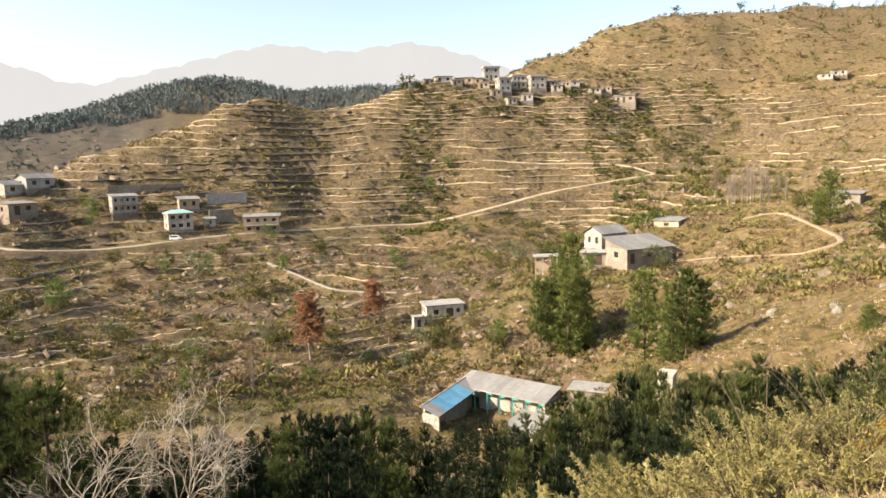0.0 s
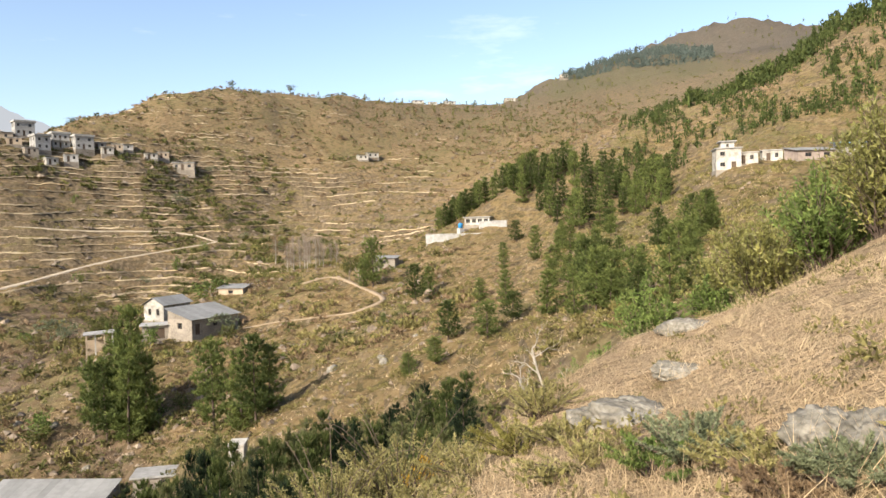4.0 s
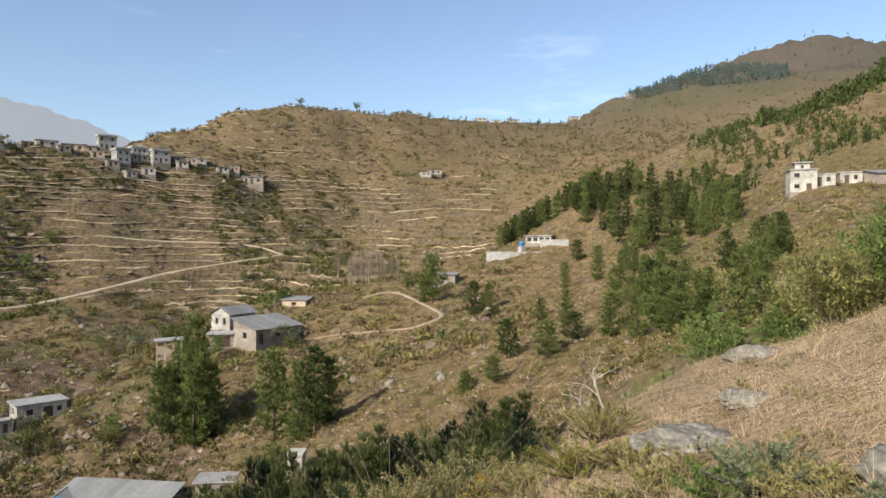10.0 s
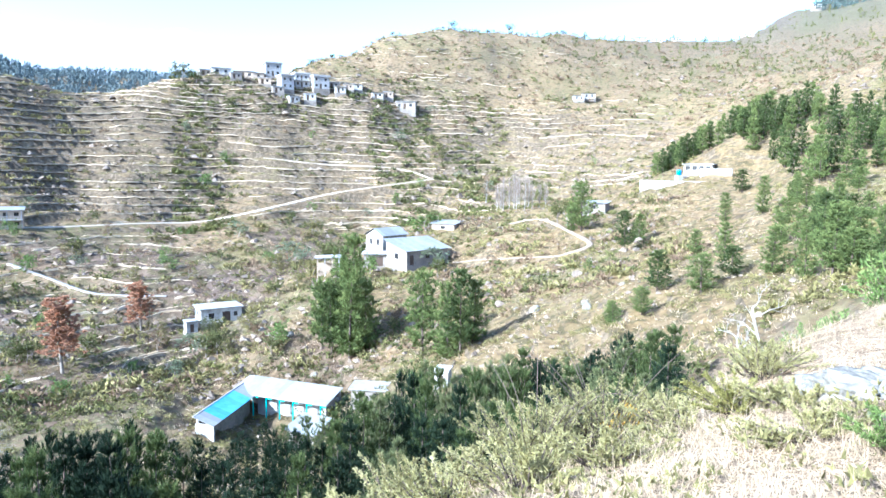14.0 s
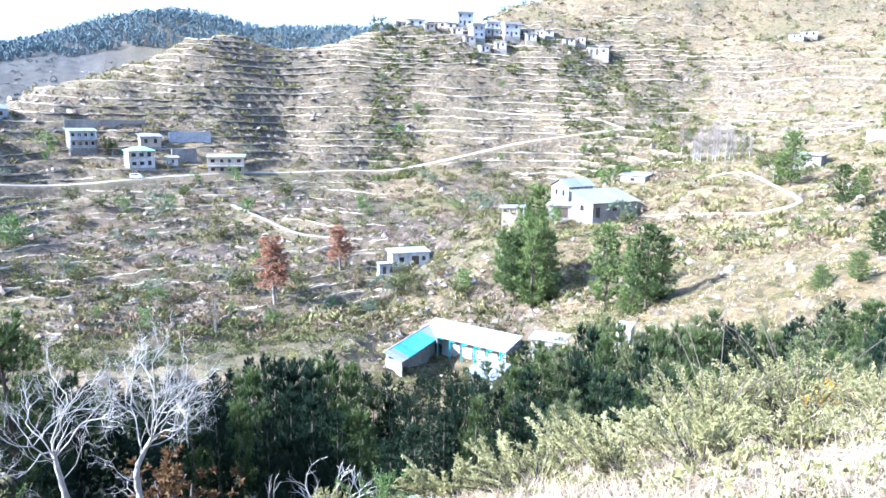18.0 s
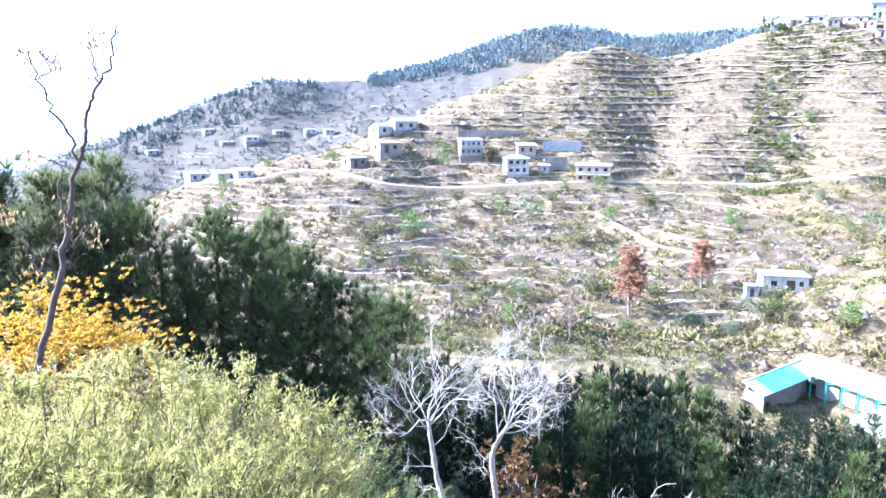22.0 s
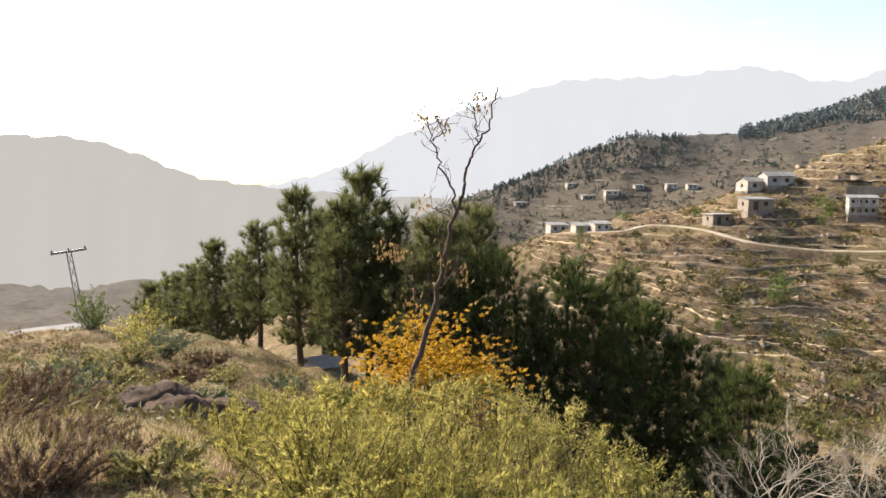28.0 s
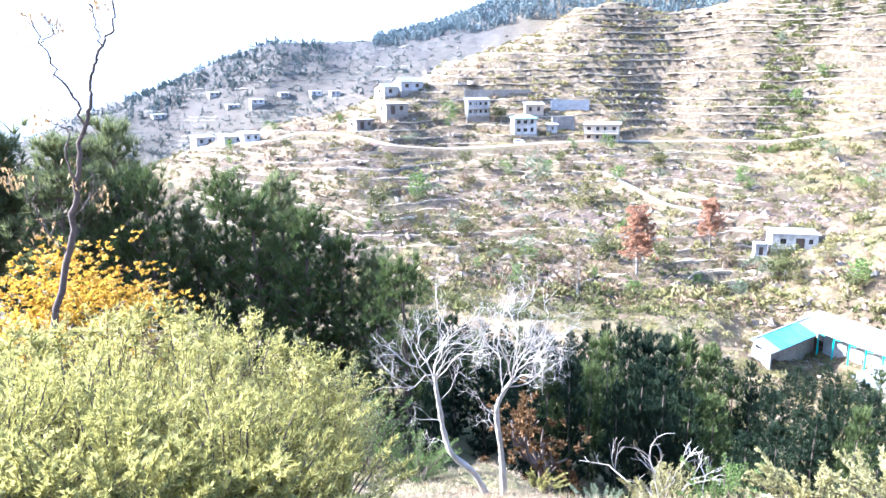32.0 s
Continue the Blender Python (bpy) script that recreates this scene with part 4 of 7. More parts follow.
# thickets: bearing from and to, distance from and to, how many, height
THICKETS = [("pines of the knoll", 41.5, 53.5, 150, 214, 84, (6.5, 9.5), PINES_FAR), ("pines of the knoll", 35.0, 42.5, 198, 226, 34, (6.5, 9), PINES_FAR), ("pines of the hollow", 46, 57, 56, 110, 24, (3.5, 6), PINES_MID),
            ("pines of the hollow", 40, 50, 70, 145, 16, (3, 5.5), PINES_MID)]
for group, b0, b1, r0, r1, many, (h0, h1), kinds in THICKETS:
    done = []
    while len(done) < many:
        b, r = rng_p.uniform(b0, b1), math.sqrt(rng_p.uniform(r0 * r0, r1 * r1))
        if group == "pines of the knoll" and (r < 152 + max(0, (46.5 - b)) * 10 or (b > 51 and r > 195)):
            r = rng_p.uniform(r1 - 14, r1)
        x, y = by_bearing(b, r)
        if any((x - u) ** 2 + (y - v) ** 2 < 2.6 for u, v in done):
            continue
        done.append((x, y))
        h = rng_p.uniform(h0, h1)
        plant("pine_tree", kinds[rng_p.randint(0, len(kinds))], x, y, h / 10.0, rng_p.uniform(0, 360), "green pine in a dense hillside stand", "pine tree", group, stretch=rng_p.uniform(0.95, 1.25) * max(1.0, 6 / h))


def far_wood(name, label, bearings, distances, many, height, material, seed, clump=-9.0):
    """Many small pines far off, as one piece."""
    rng = np.random.RandomState(seed)
    soup = Soup()
    b = np.radians(rng.uniform(*bearings, many))
    r = rng.uniform(*distances, many)
    x, y = r * np.sin(b), r * np.cos(b)
    z = ground_height(x, y)
    grows = waves(x, y, 40, seed, 2) > clump + rng.uniform(-0.7, 0.7, many)
    for i in range(many):
        if not grows[i]:
            continue
        h = height * rng.uniform(0.5, 1.3)
        n = 11
        t = rng.uniform(0.08, 0.9, n)
        g = rng.uniform(0, 6.28, n)
        w = h * 0.27 * (1 - t) ** 0.6
        at = np.stack([x[i] + w * np.cos(g), y[i] + w * np.sin(g), z[i] + t * h], 1)
        soup.leaves(rng, at, np.tile([[0, 0, 1.0]], (n, 1)), 2, h * 0.24, h * 0.15, 0.7)
        soup.leaves(rng, np.array([[x[i], y[i], z[i]]]), np.array([[0, 0, 1.0]]), 2, h * 1.02, h * 0.14, 0.05)
    tagged(new(name, soup.mesh(name, material)), label, "forest", kind="stuff")


far_wood("far_pine_forest", "dense pine forest along the far ridge, paled for haze", (-33, 6), (500, 690), 5200, 5.6, NEEDLE_RIDGE_HAZE, 61)
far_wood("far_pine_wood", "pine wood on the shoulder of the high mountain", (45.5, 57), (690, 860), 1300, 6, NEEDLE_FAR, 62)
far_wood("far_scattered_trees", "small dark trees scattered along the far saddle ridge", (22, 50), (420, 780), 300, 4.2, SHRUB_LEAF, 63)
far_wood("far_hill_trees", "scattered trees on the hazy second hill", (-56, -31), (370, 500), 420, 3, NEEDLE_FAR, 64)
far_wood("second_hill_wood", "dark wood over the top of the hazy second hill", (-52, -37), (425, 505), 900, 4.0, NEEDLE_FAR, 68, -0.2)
far_wood("mountain_bushes", "sparse bushes on the bald mountain", (50, 66), (950, 1300), 170, 5, SHRUB_LEAF, 65)
far_wood("right_ridge_wood", "dense green pines and scrub along the right-hand ridge", (50, 82), (225, 324), 3000, 3.4, NEEDLE_DARK, 66, 0.1)
far_wood("right_ridge_edge", "green pines on the skyline of the right-hand ridge", (55, 80), (285, 326), 700, 5.5, NEEDLE_DARK, 67, -0.6)

# ================= broad-leaved trees on the hillsides =================
GREEN_TREES = [round_tree_meshes(s, mat, clumps=80 if mat is not BROWN_LEAF else 45) for s, mat in ((41, GREEN_LEAF), (42, DRY_OLIVE), (43, SHRUB_LEAF), (44, GREY_LEAF), (45, BROWN_LEAF))]
TREE_WORDS = ["small green broad-leaved tree on a terrace", "olive-green tree on a terrace edge", "dark scrubby tree on the hillside", "grey-green tree on the hillside", "small brown half-bare tree on a terrace"]
ORCHARD_A = [(-29.9, 159, 7.1), (-25.9, 182, 4.8), (-31.9, 177, 4.3), (-19.9, 167, 6.5), (-15.9, 156, 7.5), (-32.9, 146, 6.3), (-20.5, 119, 3.7), (-24.9, 113, 2.7), (-29.1, 127, 4.6), (-17.0, 129, 4.2), (-15.2, 127, 2.8),
             (-10.1, 182, 3.8), (-8.6, 212, 3.7), (0.5, 259, 5.4), (-1.0, 245, 6.0), (-5.5, 271, 2.8), (7.4, 198, 5.5), (5.7, 164, 5.5), (4.5, 164, 4.1)]
ORCHARD_B = [(-22.8, 213, 5.6), (-27.1, 216, 5.6), (-13.3, 170, 4.8), (-1.2, 120, 4.6), (-7.8, 170, 2.7), (-22.2, 147, 2.9), (-25.1, 139, 3.3), (17.3, 173, 4.6), (-6.7, 115, 2.8), (-11.7, 103, 3.1), (3.9, 113, 3.4), (0.5, 118, 3.1),
             (17.5, 142, 4.6), (-4.7, 128, 4.4), (9.7, 148, 6.3), (4.4, 115, 4.9), (18.6, 428, 5), (23.2, 452, 6), (26.5, 475, 3.5), (-2.4, 314, 9), (-1.4, 316, 6), (7.4, 362, 4)]
for i, (b, r, h) in enumerate(ORCHARD_A + ORCHARD_B):
    x, y = by_bearing(b, r)
    k = (2 if r > 300 else (0, 2, 1, 3, 1, 2, 0)[i % 7])
    plant("hillside_tree", GREEN_TREES[k], x, y, h / 5.0, i * 53, TREE_WORDS[k], "tree", "hillside trees", stretch=1.15)
for i, (b, r, h, k, wide) in enumerate(((17.7, 138, 4.2, 2, 1.0), (16.7, 170, 5.0, 0, 1.7), (6.2, 140, 4.0, 1, 1.4), (8.9, 153, 5.5, 2, 1.4), (7.4, 147, 4.2, 1, 1.4), (10.2, 150, 4.5, 1, 1.3), (28.4, 160, 7.0, 2, 1.0), (27.6, 163, 5.5, 2, 1.0), (4.4, 138, 3.6, 2, 1.3), (2.2, 125, 3.4, 1, 1.3), (12.1, 141, 4.4, 0, 1.1))):
    plant("hillside_tree", GREEN_TREES[k], *by_bearing(b, r), h / 5.0, i * 71, TREE_WORDS[k].replace("on a terrace edge", "beside the farm").replace("on a terrace", "beside the farm").replace("on the hillside", "beside the farm"), "tree", "farm trees", stretch=wide)
rng_t = np.random.RandomState(8)
for i in range(210):
    b, r = (rng_t.uniform(-50, 12), rng_t.uniform(106, 225)) if i < 80 or i > 119 else (rng_t.uniform(-5, 34), rng_t.uniform(225, 330))
    x, y = by_bearing(b, r)
    if 0 < b < 12 and r < 165:
        continue
    if min(((line - np.array([x, y])) ** 2).sum(1).min() for _, _, _, line, _ in ROAD_LINES) < 20:
        continue
    k = rng_t.randint(0, 5)
    plant("hillside_tree", GREEN_TREES[k], x, y, rng_t.uniform(1.8, 4.6) / 5.0, rng_t.uniform(0, 360), TREE_WORDS[k], "tree", "hillside trees", stretch=rng_t.uniform(0.8, 1.3))

ORANGE_TREE, BARE_TALL = broad_tree_meshes(51, ORANGE_LEAF, tall=10, each=105, leaf=0.3, leaf_wide=0.16, column=True, scatter=0.4), broad_tree_meshes(52, TWIG, WHITE_BARK, tall=9, each=9, leaf=0.8, leaf_wide=0.05, spread=0.35, column=True, scatter=0.25)
for b, r, h in ((-11.5, 115, 11.2), (-6.0, 134, 9.0)):
    plant("poplar_tree", ORANGE_TREE, *by_bearing(b, r), h / 10, b * 9, "slender poplar with rust-orange autumn leaves", "tree", "orange poplars", stretch=1.7)
BARE_BROWN = broad_tree_meshes(53, BROWN_LEAF, WHITE_BARK, tall=8, each=15, leaf=0.26, leaf_wide=0.08, column=True, scatter=0.3)
plant("bare_tree", BARE_BROWN, *by_bearing(-16.2, 101), 1.0, 40, "pale leafless tree with fine brown twigs in the gully", "tree", stretch=1.5)
for b, r, h in ((23.1, 192, 9.5), (24.0, 193, 10), (24.9, 192, 8.3), (25.5, 191, 6.9), (23.6, 197, 9), (26.1, 194, 7), (22.6, 196, 8), (24.4, 198, 9.5), (25.2, 196, 8.5), (26.6, 190, 6.5), (22.9, 189, 7.5), (24.2, 188, 8)):
    plant("bare_poplar", BARE_TALL, *by_bearing(b, r), h / 9, b * 31, "leafless pale grey poplar in the side valley", "tree", "bare poplars", stretch=0.9)
plant("poplar_tree", BARE_BROWN, *by_bearing(21.7, 225), 1.2, 10, "thin brown autumn poplar beside the stream", "tree", stretch=1.3)


# ================= scrub and grass =================
def scrub(name, label, bearings, distances, many, size, material, seed, leaf=0.3, pieces=10, keep=None):
    """Low bushes strewn over the ground, as one piece."""
    rng = np.random.RandomState(seed)
    soup = Soup()
    b, r = np.radians(rng.uniform(*bearings, many)), np.exp(rng.uniform(math.log(distances[0]), math.log(distances[1]), many))
    x, y = r * np.sin(b), r * np.cos(b)
    clump = waves(x, y, 26, seed, 2) > rng.uniform(-0.9, 0.7, many)
    for _, width, _, line, _ in ROAD_LINES:
        clump &= ((x[:, None] - line[None, :, 0]) ** 2 + (y[:, None] - line[None, :, 1]) ** 2).min(1) > (width + 0.5) ** 2
    if keep is not None:
        clump &= keep(np.degrees(b), r)
    x, y = x[clump], y[clump]
    z = ground_height(x, y)
    n = len(x)
    s = size * rng.uniform(0.4, 1.5, n) ** 1.3
    off = rng.normal(size=(n, pieces, 3))
    off /= np.linalg.norm(off, axis=2)[:, :, None]
    off[:, :, 2] = np.abs(off[:, :, 2]) * 0.85
    at = np.stack([x, y, z], 1)[:, None] + off * s[:, None, None] * 0.55 * rng.uniform(0.5, 1.0, (n, pieces, 1))
    far = np.repeat(s, pieces)[:, None] * leaf
    soup.leaves(rng, at.reshape(-1, 3), (off + np.array([0, 0, 0.4])).reshape(-1, 3), 2, 1.0, 0.5, 0.7)
    v = soup.verts[0].reshape(-1, 3, 3)
    root = v[:, :2].mean(1)[:, None]
    soup.verts[0] = (root + (v - root) * np.repeat(far, 2, 0)[:, None]).reshape(-1, 3)
    tagged(new(name, soup.mesh(name, material)), label, "shrubs", kind="stuff")


scrub("hillside_scrub", "dark green and olive scrub dotted over the terraces", (-52, 36), (100, 340), 6500, 1.0, SHRUB_LEAF, 71, 0.45, 11)
scrub("terrace_bushes", "olive and tan bushes standing over the terraces", (-52, 38), (98, 330), 3400, 1.9, DRY_OLIVE, 97, 0.26, 26)
scrub("terrace_dry_bushes", "grey-brown leafless bushes standing over the terraces", (-52, 38), (98, 330), 1700, 1.8, BROWN_LEAF, 98, 0.28, 22)
scrub("dry_scrub", "dry brown bushes dotted over the terraces", (-52, 40), (95, 400), 8500, 0.75, BROWN_LEAF, 72, 0.42, 8)
scrub("spur_scrub", "olive and straw bushes over the farm spur", (-6, 60), (55, 185), 6800, 0.85, DRY_OLIVE, 73, 0.2, 24)
scrub("right_slope_scrub", "green bushes on the right-hand hillside", (44, 80), (60, 320), 4600, 1.2, DRY_OLIVE, 74, 0.3, 16)
scrub("far_scrub", "dark scrub over the upper hillside", (4, 62), (330, 800), 7500, 1.4, SHRUB_LEAF, 75, 0.55, 8)
scrub("upper_dry_scrub", "dry brown tussocks over the upper hillside", (2, 50), (320, 560), 5200, 1.3, BROWN_LEAF, 79, 0.6, 7)
scrub("gully_scrub", "dense dark thicket along the gully", (-42, 3), (80, 118), 1300, 1.2, DRY_OLIVE, 76, 0.16, 36)
# partly real scrub, partly standing in for shade under the farm pines
scrub("farm_thicket", "dark scrub deepening the shade on the steep bank below the farm", (6, 21), (82, 112), 420, 1.4, SHRUB_LEAF, 99, 0.2, 30)
scrub("gully_thicket", "dark green thicket in the gully bed", (-40, -6), (84, 108), 500, 1.7, SHRUB_LEAF, 96, 0.22, 30)
scrub("stream_thicket", "dark green thicket along the stream below the bend", (12, 23), (250, 345), 800, 2.0, SHRUB_LEAF, 91, 0.36, 18)
scrub("side_valley_thicket", "dark thicket in the side valley", (14, 27), (202, 262), 800, 1.9, SHRUB_LEAF, 92, 0.3, 24)
scrub("hollow_thicket", "dark bushes in the fold of the terraced hill", (-3.2, 1.4), (205, 325), 1300, 1.7, SHRUB_LEAF, 93, 0.36, 16)
scrub("hilltop_thicket", "dark bushes on the shoulder of the terraced hill", (-24, -9), (225, 305), 800, 1.5, DRY_OLIVE, 94, 0.36, 16)
scrub("village_thicket", "dark green bushes round the crest village", (1, 17), (294, 330), 420, 1.9, SHRUB_LEAF, 95, 0.45, 18)
scrub("lower_slope_scrub", "olive green bushes on the steep lower slope", (-42, 46), (15, 60), 1300, 0.8, SHRUB_LEAF, 77, 0.3, 26)
scrub("second_hill_scrub", "scrub on the second hill, greyed for haze", (-62, -26), (300, 560), 5200, 1.7, NEEDLE_FAR, 78, 0.4, 10)


def strewn_stones(name, label, bearings, distances, many, size, material, seed, patchy=0.0):
    """Boulders and broken stone strewn over the ground, as one piece of rough eight-sided lumps."""
    rng = np.random.RandomState(seed)
    b, r = np.radians(rng.uniform(*bearings, many)), np.exp(rng.uniform(math.log(distances[0]), math.log(distances[1]), many))
    x, y = r * np.sin(b), r * np.cos(b)
    ok = waves(x, y, 34, seed, 3) > rng.uniform(-0.5, 0.5, many) + patchy
    for _, width, _, line, _ in ROAD_LINES:
        ok &= ((x[:, None] - line[None, :, 0]) ** 2 + (y[:, None] - line[None, :, 1]) ** 2).min(1) > (width + 0.5) ** 2
    x, y = x[ok], y[ok]
    z, n = ground_height(x, y), ok.sum()
    s = size * rng.uniform(0.35, 1.0, n) ** 1.6 * rng.uniform(0.7, 1.5, n)
    corner = np.array([(1, 0.1, 0), (0.6, 0.8, 0.1), (-0.4, 0.9, 0), (-1, 0.1, 0.1), (-0.5, -0.8, 0), (0.6, -0.7, 0.1), (0.2, 0.1, 0.75), (-0.3, -0.2, 0.7)])
    v = np.stack([x, y, z], 1)[:, None] + (corner[None] + rng.normal(size=(n, 8, 3)) * 0.2) * s[:, None, None]
    f = np.array([(0, 1, 6), (1, 2, 6), (2, 7, 6), (2, 3, 7), (3, 4, 7), (4, 5, 7), (5, 6, 7), (5, 0, 6)])
    soup = Soup()
    soup.add(v, (f[None] + 8 * np.arange(n)[:, None, None]).reshape(-1, 3))
    tagged(new(name, soup.mesh(name, material)), label, "stones", kind="stuff")


HILL_STONE = surface("tan_hillside_stone", [(0.10, 0.076, 0.053), (0.19, 0.148, 0.108), (0.30, 0.245, 0.19)], 0.5, 0.95, 0.4, 0.3, island=True)
strewn_stones("terrace_stones", "broken tan stone and boulders over the terraced hill", (-50, 36), (100, 335), 6500, 0.75, HILL_STONE, 55)
strewn_stones("upper_stones", "tan stone outcrops over the upper hillside", (-30, 50), (225, 470), 5000, 1.1, HILL_STONE, 56)
strewn_stones("spur_stones", "broken tan stone over the farm spur", (-4, 62), (62, 200), 1300, 0.5, HILL_STONE, 57)


def grass(name, label, bearings, distances, many, tall, wide, material, seed, each=7, spread=0.45, keep=None, fine=False):
    """Tufts of grass, as one piece."""
    rng = np.random.RandomState(seed)
    soup = Soup()
    b, r = np.radians(rng.uniform(*bearings, many)), np.exp(rng.uniform(math.log(distances[0]), math.log(distances[1]), many))
    x, y = r * np.sin(b), r * np.cos(b)
    if keep is not None:
        ok = keep(np.degrees(b), r)
        x, y = x[ok], y[ok]
    at = np.stack([x, y, ground_height(x, y) - 0.02], 1)
    (blades if fine else Soup.leaves)(soup, rng, at, np.tile([[0, 0, 1.0]], (len(at), 1)) + 0.4 * rng.normal(size=at.shape) * [[1, 1, 0.1]], each, tall, wide, spread)
    tagged(new(name, soup.mesh(name, material)), label, "grass", kind="stuff")


grass("dry_grass_near", "matted straw-coloured dry grass on the near slope", (20, 98), (2.2, 26), 34000, 0.075, 0.0042, STRAW, 81, 8, 1.3, fine=True)
grass("dry_grass_left", "dry yellowed grass on the terrace", (-98, -60), (4.6, 46), 13000, 0.2, 0.009, STRAW, 82, 8, 0.9, fine=True)
grass("brown_grass_left", "trodden brown grass at the terrace's near edge", (-100, -60), (1.8, 6), 6000, 0.11, 0.006, BROWN_LEAF, 90, 7, 0.9, fine=True)
grass("dry_tufts_near", "taller bleached grass tufts on the near slope", (20, 98), (2.6, 24), 700, 0.26, 0.005, STRAW, 78, 26, 0.45, fine=True)
scrub("near_dry_herbs", "small dry olive herbs in the grass of the near slope", (22, 98), (3, 22), 420, 0.28, DRY_OLIVE, 70, 0.14, 30)
scrub("terrace_tussocks", "dry brown tussocks and low dead scrub on the terrace", (-92, -60), (11, 44), 1300, 0.4, BROWN_LEAF, 58, 0.16, 34)
scrub("terrace_low_scrub", "low olive scrub on the grassy terrace", (-92, -60), (8, 44), 700, 0.55, DRY_OLIVE, 59, 0.16, 34)
grass("green_grass_left", "olive green grass on the terrace", (-98, -64), (5, 46), 6000, 0.24, 0.012, DRY_OLIVE, 86, 6, 0.8, fine=True)
grass("dry_grass_below", "dry grass on the small ledge below", (-46, 20), (3, 14), 6000, 0.13, 0.007, STRAW, 83, 8, 0.9, fine=True)
grass("hillside_straw", "tall dry grass over the farm spur", (-8, 62), (55, 190), 9000, 0.4, 0.07, STRAW, 84, 4, 1.0, fine=True)


def terrace_lines(name, label, bearings, distances, fine, material, seed, tall, gaps, terraced=True, step=1.0):
    """Bleached growth and stones along the lips of the terraces, as one piece: follows each level round the hill."""
    rng = np.random.RandomState(seed)
    b, r = np.radians(np.arange(*bearings, fine)), np.arange(*distances, distances[0] * 0.006)
    x, y = np.outer(np.sin(b), r), np.outer(np.cos(b), r)
    found = uneven(x.ravel(), y.ravel())
    level = (found[1] / step).reshape(x.shape)
    deep = found[3].reshape(x.shape) if terraced else np.ones_like(level)
    lines, at_end = [], {}
    for i in range(len(b)):
        k = np.floor(level[i])
        rises = np.where((k[1:] - k[:-1] == 1) & (deep[i, 1:] > 0.3))[0]
        still = {}
        for j in rises:
            key, share = int(k[j + 1]), (k[j + 1] - level[i, j]) / (level[i, j + 1] - level[i, j])
            rr = r[j] + share * (r[j + 1] - r[j])
            old = next((c for c in at_end.get(key, ()) if abs(lines[c][-1][1] - rr) < 2.6), None)
            if old is None:
                lines.append([])
                old = len(lines) - 1
            lines[old].append((b[i], rr))
            still.setdefault(key, []).append(old)
        at_end = still
    soup = Soup()
    for n_line, line in enumerate(lines):
        if len(line) < 12:
            continue
        p = np.array(line)
        soft = np.convolve(np.pad(p[:, 1], 2, "edge"), np.ones(5) / 5, "valid")
        px, py = soft * np.sin(p[:, 0]), soft * np.cos(p[:, 0])
        grows = waves(px, py, 55, seed + n_line % 5, 2) + 0.5 * waves(px, py, 15, seed + n_line % 3, 2) > gaps + 0.5 * rng.uniform(-1, 1) + 0.6 * np.clip((np.degrees(p[:, 0]) - 15) / 8, 0, 1) - 0.35 * np.clip((195 - soft) / 15, 0, 1)
        for _, width, _, road, _ in ROAD_LINES:
            grows &= ((px[:, None] - road[None, :, 0]) ** 2 + (py[:, None] - road[None, :, 1]) ** 2).min(1) > (width * 0.8 + 1.2) ** 2
        z = ground_height(px, py)
        cuts = np.flatnonzero(np.diff(np.concatenate([[0], grows.astype(int), [0]])))
        bold = rng.uniform(0.35, 1.35)
        for a, c in zip(cuts[::2], cuts[1::2]):
            n = c - a
            if n < 6:
                continue
            ends = np.minimum(1, np.minimum(np.arange(n), np.arange(n)[::-1]) / 4 + 0.1)
            h = tall * bold * ends * rng.uniform(0.6, 1.35, n)
            back = rng.uniform(0.35, 0.8, n)
            near = -np.stack([px[a:c], py[a:c]], 1) / soft[a:c, None]
            q = np.stack([px[a:c], py[a:c]], 1)
            rows = [np.column_stack([q + near * s[:, None], z[a:c] + dz]) for s, dz in ((h * 0.9 + 0.1, -0.2 - h * 0.4), (h * 0.25, h), (-back, h * 0.85), (-back - 0.3, h * 0 - 0.15))]
            v = np.stack(rows, 1).reshape(-1, 3)
            f = [(i * 4 + s, (i + 1) * 4 + s, (i + 1) * 4 + s + 1, i * 4 + s + 1) for i in range(n - 1) for s in range(3)]
            soup.add(v, f)
    tagged(new(name, soup.mesh(name, material)), label, "grass", kind="stuff")


terrace_lines("terrace_edge_grass", "bleached dry grass and stones along the terrace edges", (-49, 35), (104, 340), 0.13, PALE_STRAW, 85, 0.17, -0.42)
terrace_lines("terrace_verge_grass", "faint dry grass lines between the terrace edges", (-49, 35), (112, 335), 0.2, STRAW, 89, 0.09, 0.1, True, 0.5)
terrace_lines("upper_terrace_grass", "thin bleached grass lines over the upper hillside", (3, 36), (318, 440), 0.16, PALE_STRAW, 88, 0.16, 0.0, False, 0.8)
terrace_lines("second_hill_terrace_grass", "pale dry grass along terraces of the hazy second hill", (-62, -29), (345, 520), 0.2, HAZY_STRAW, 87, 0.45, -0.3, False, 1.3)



# ================= buildings: building blocks =================
def box(bm, x0, x1, y0, y1, z0, z1, m=None):
    v = [bm.verts.new((x, y, z)) for z in (z0, z1) for x, y in ((x0, y0), (x1, y0), (x1, y1), (x0, y1))]
    for f in ((3, 2, 1, 0), (4, 5, 6, 7), (0, 1, 5, 4), (1, 2, 6, 5), (2, 3, 7, 6), (3, 0, 4, 7)):
        bm.faces.new([v[i] for i in f])
    if m is not None:
        bmesh.ops.transform(bm, matrix=m, verts=v)
    return v


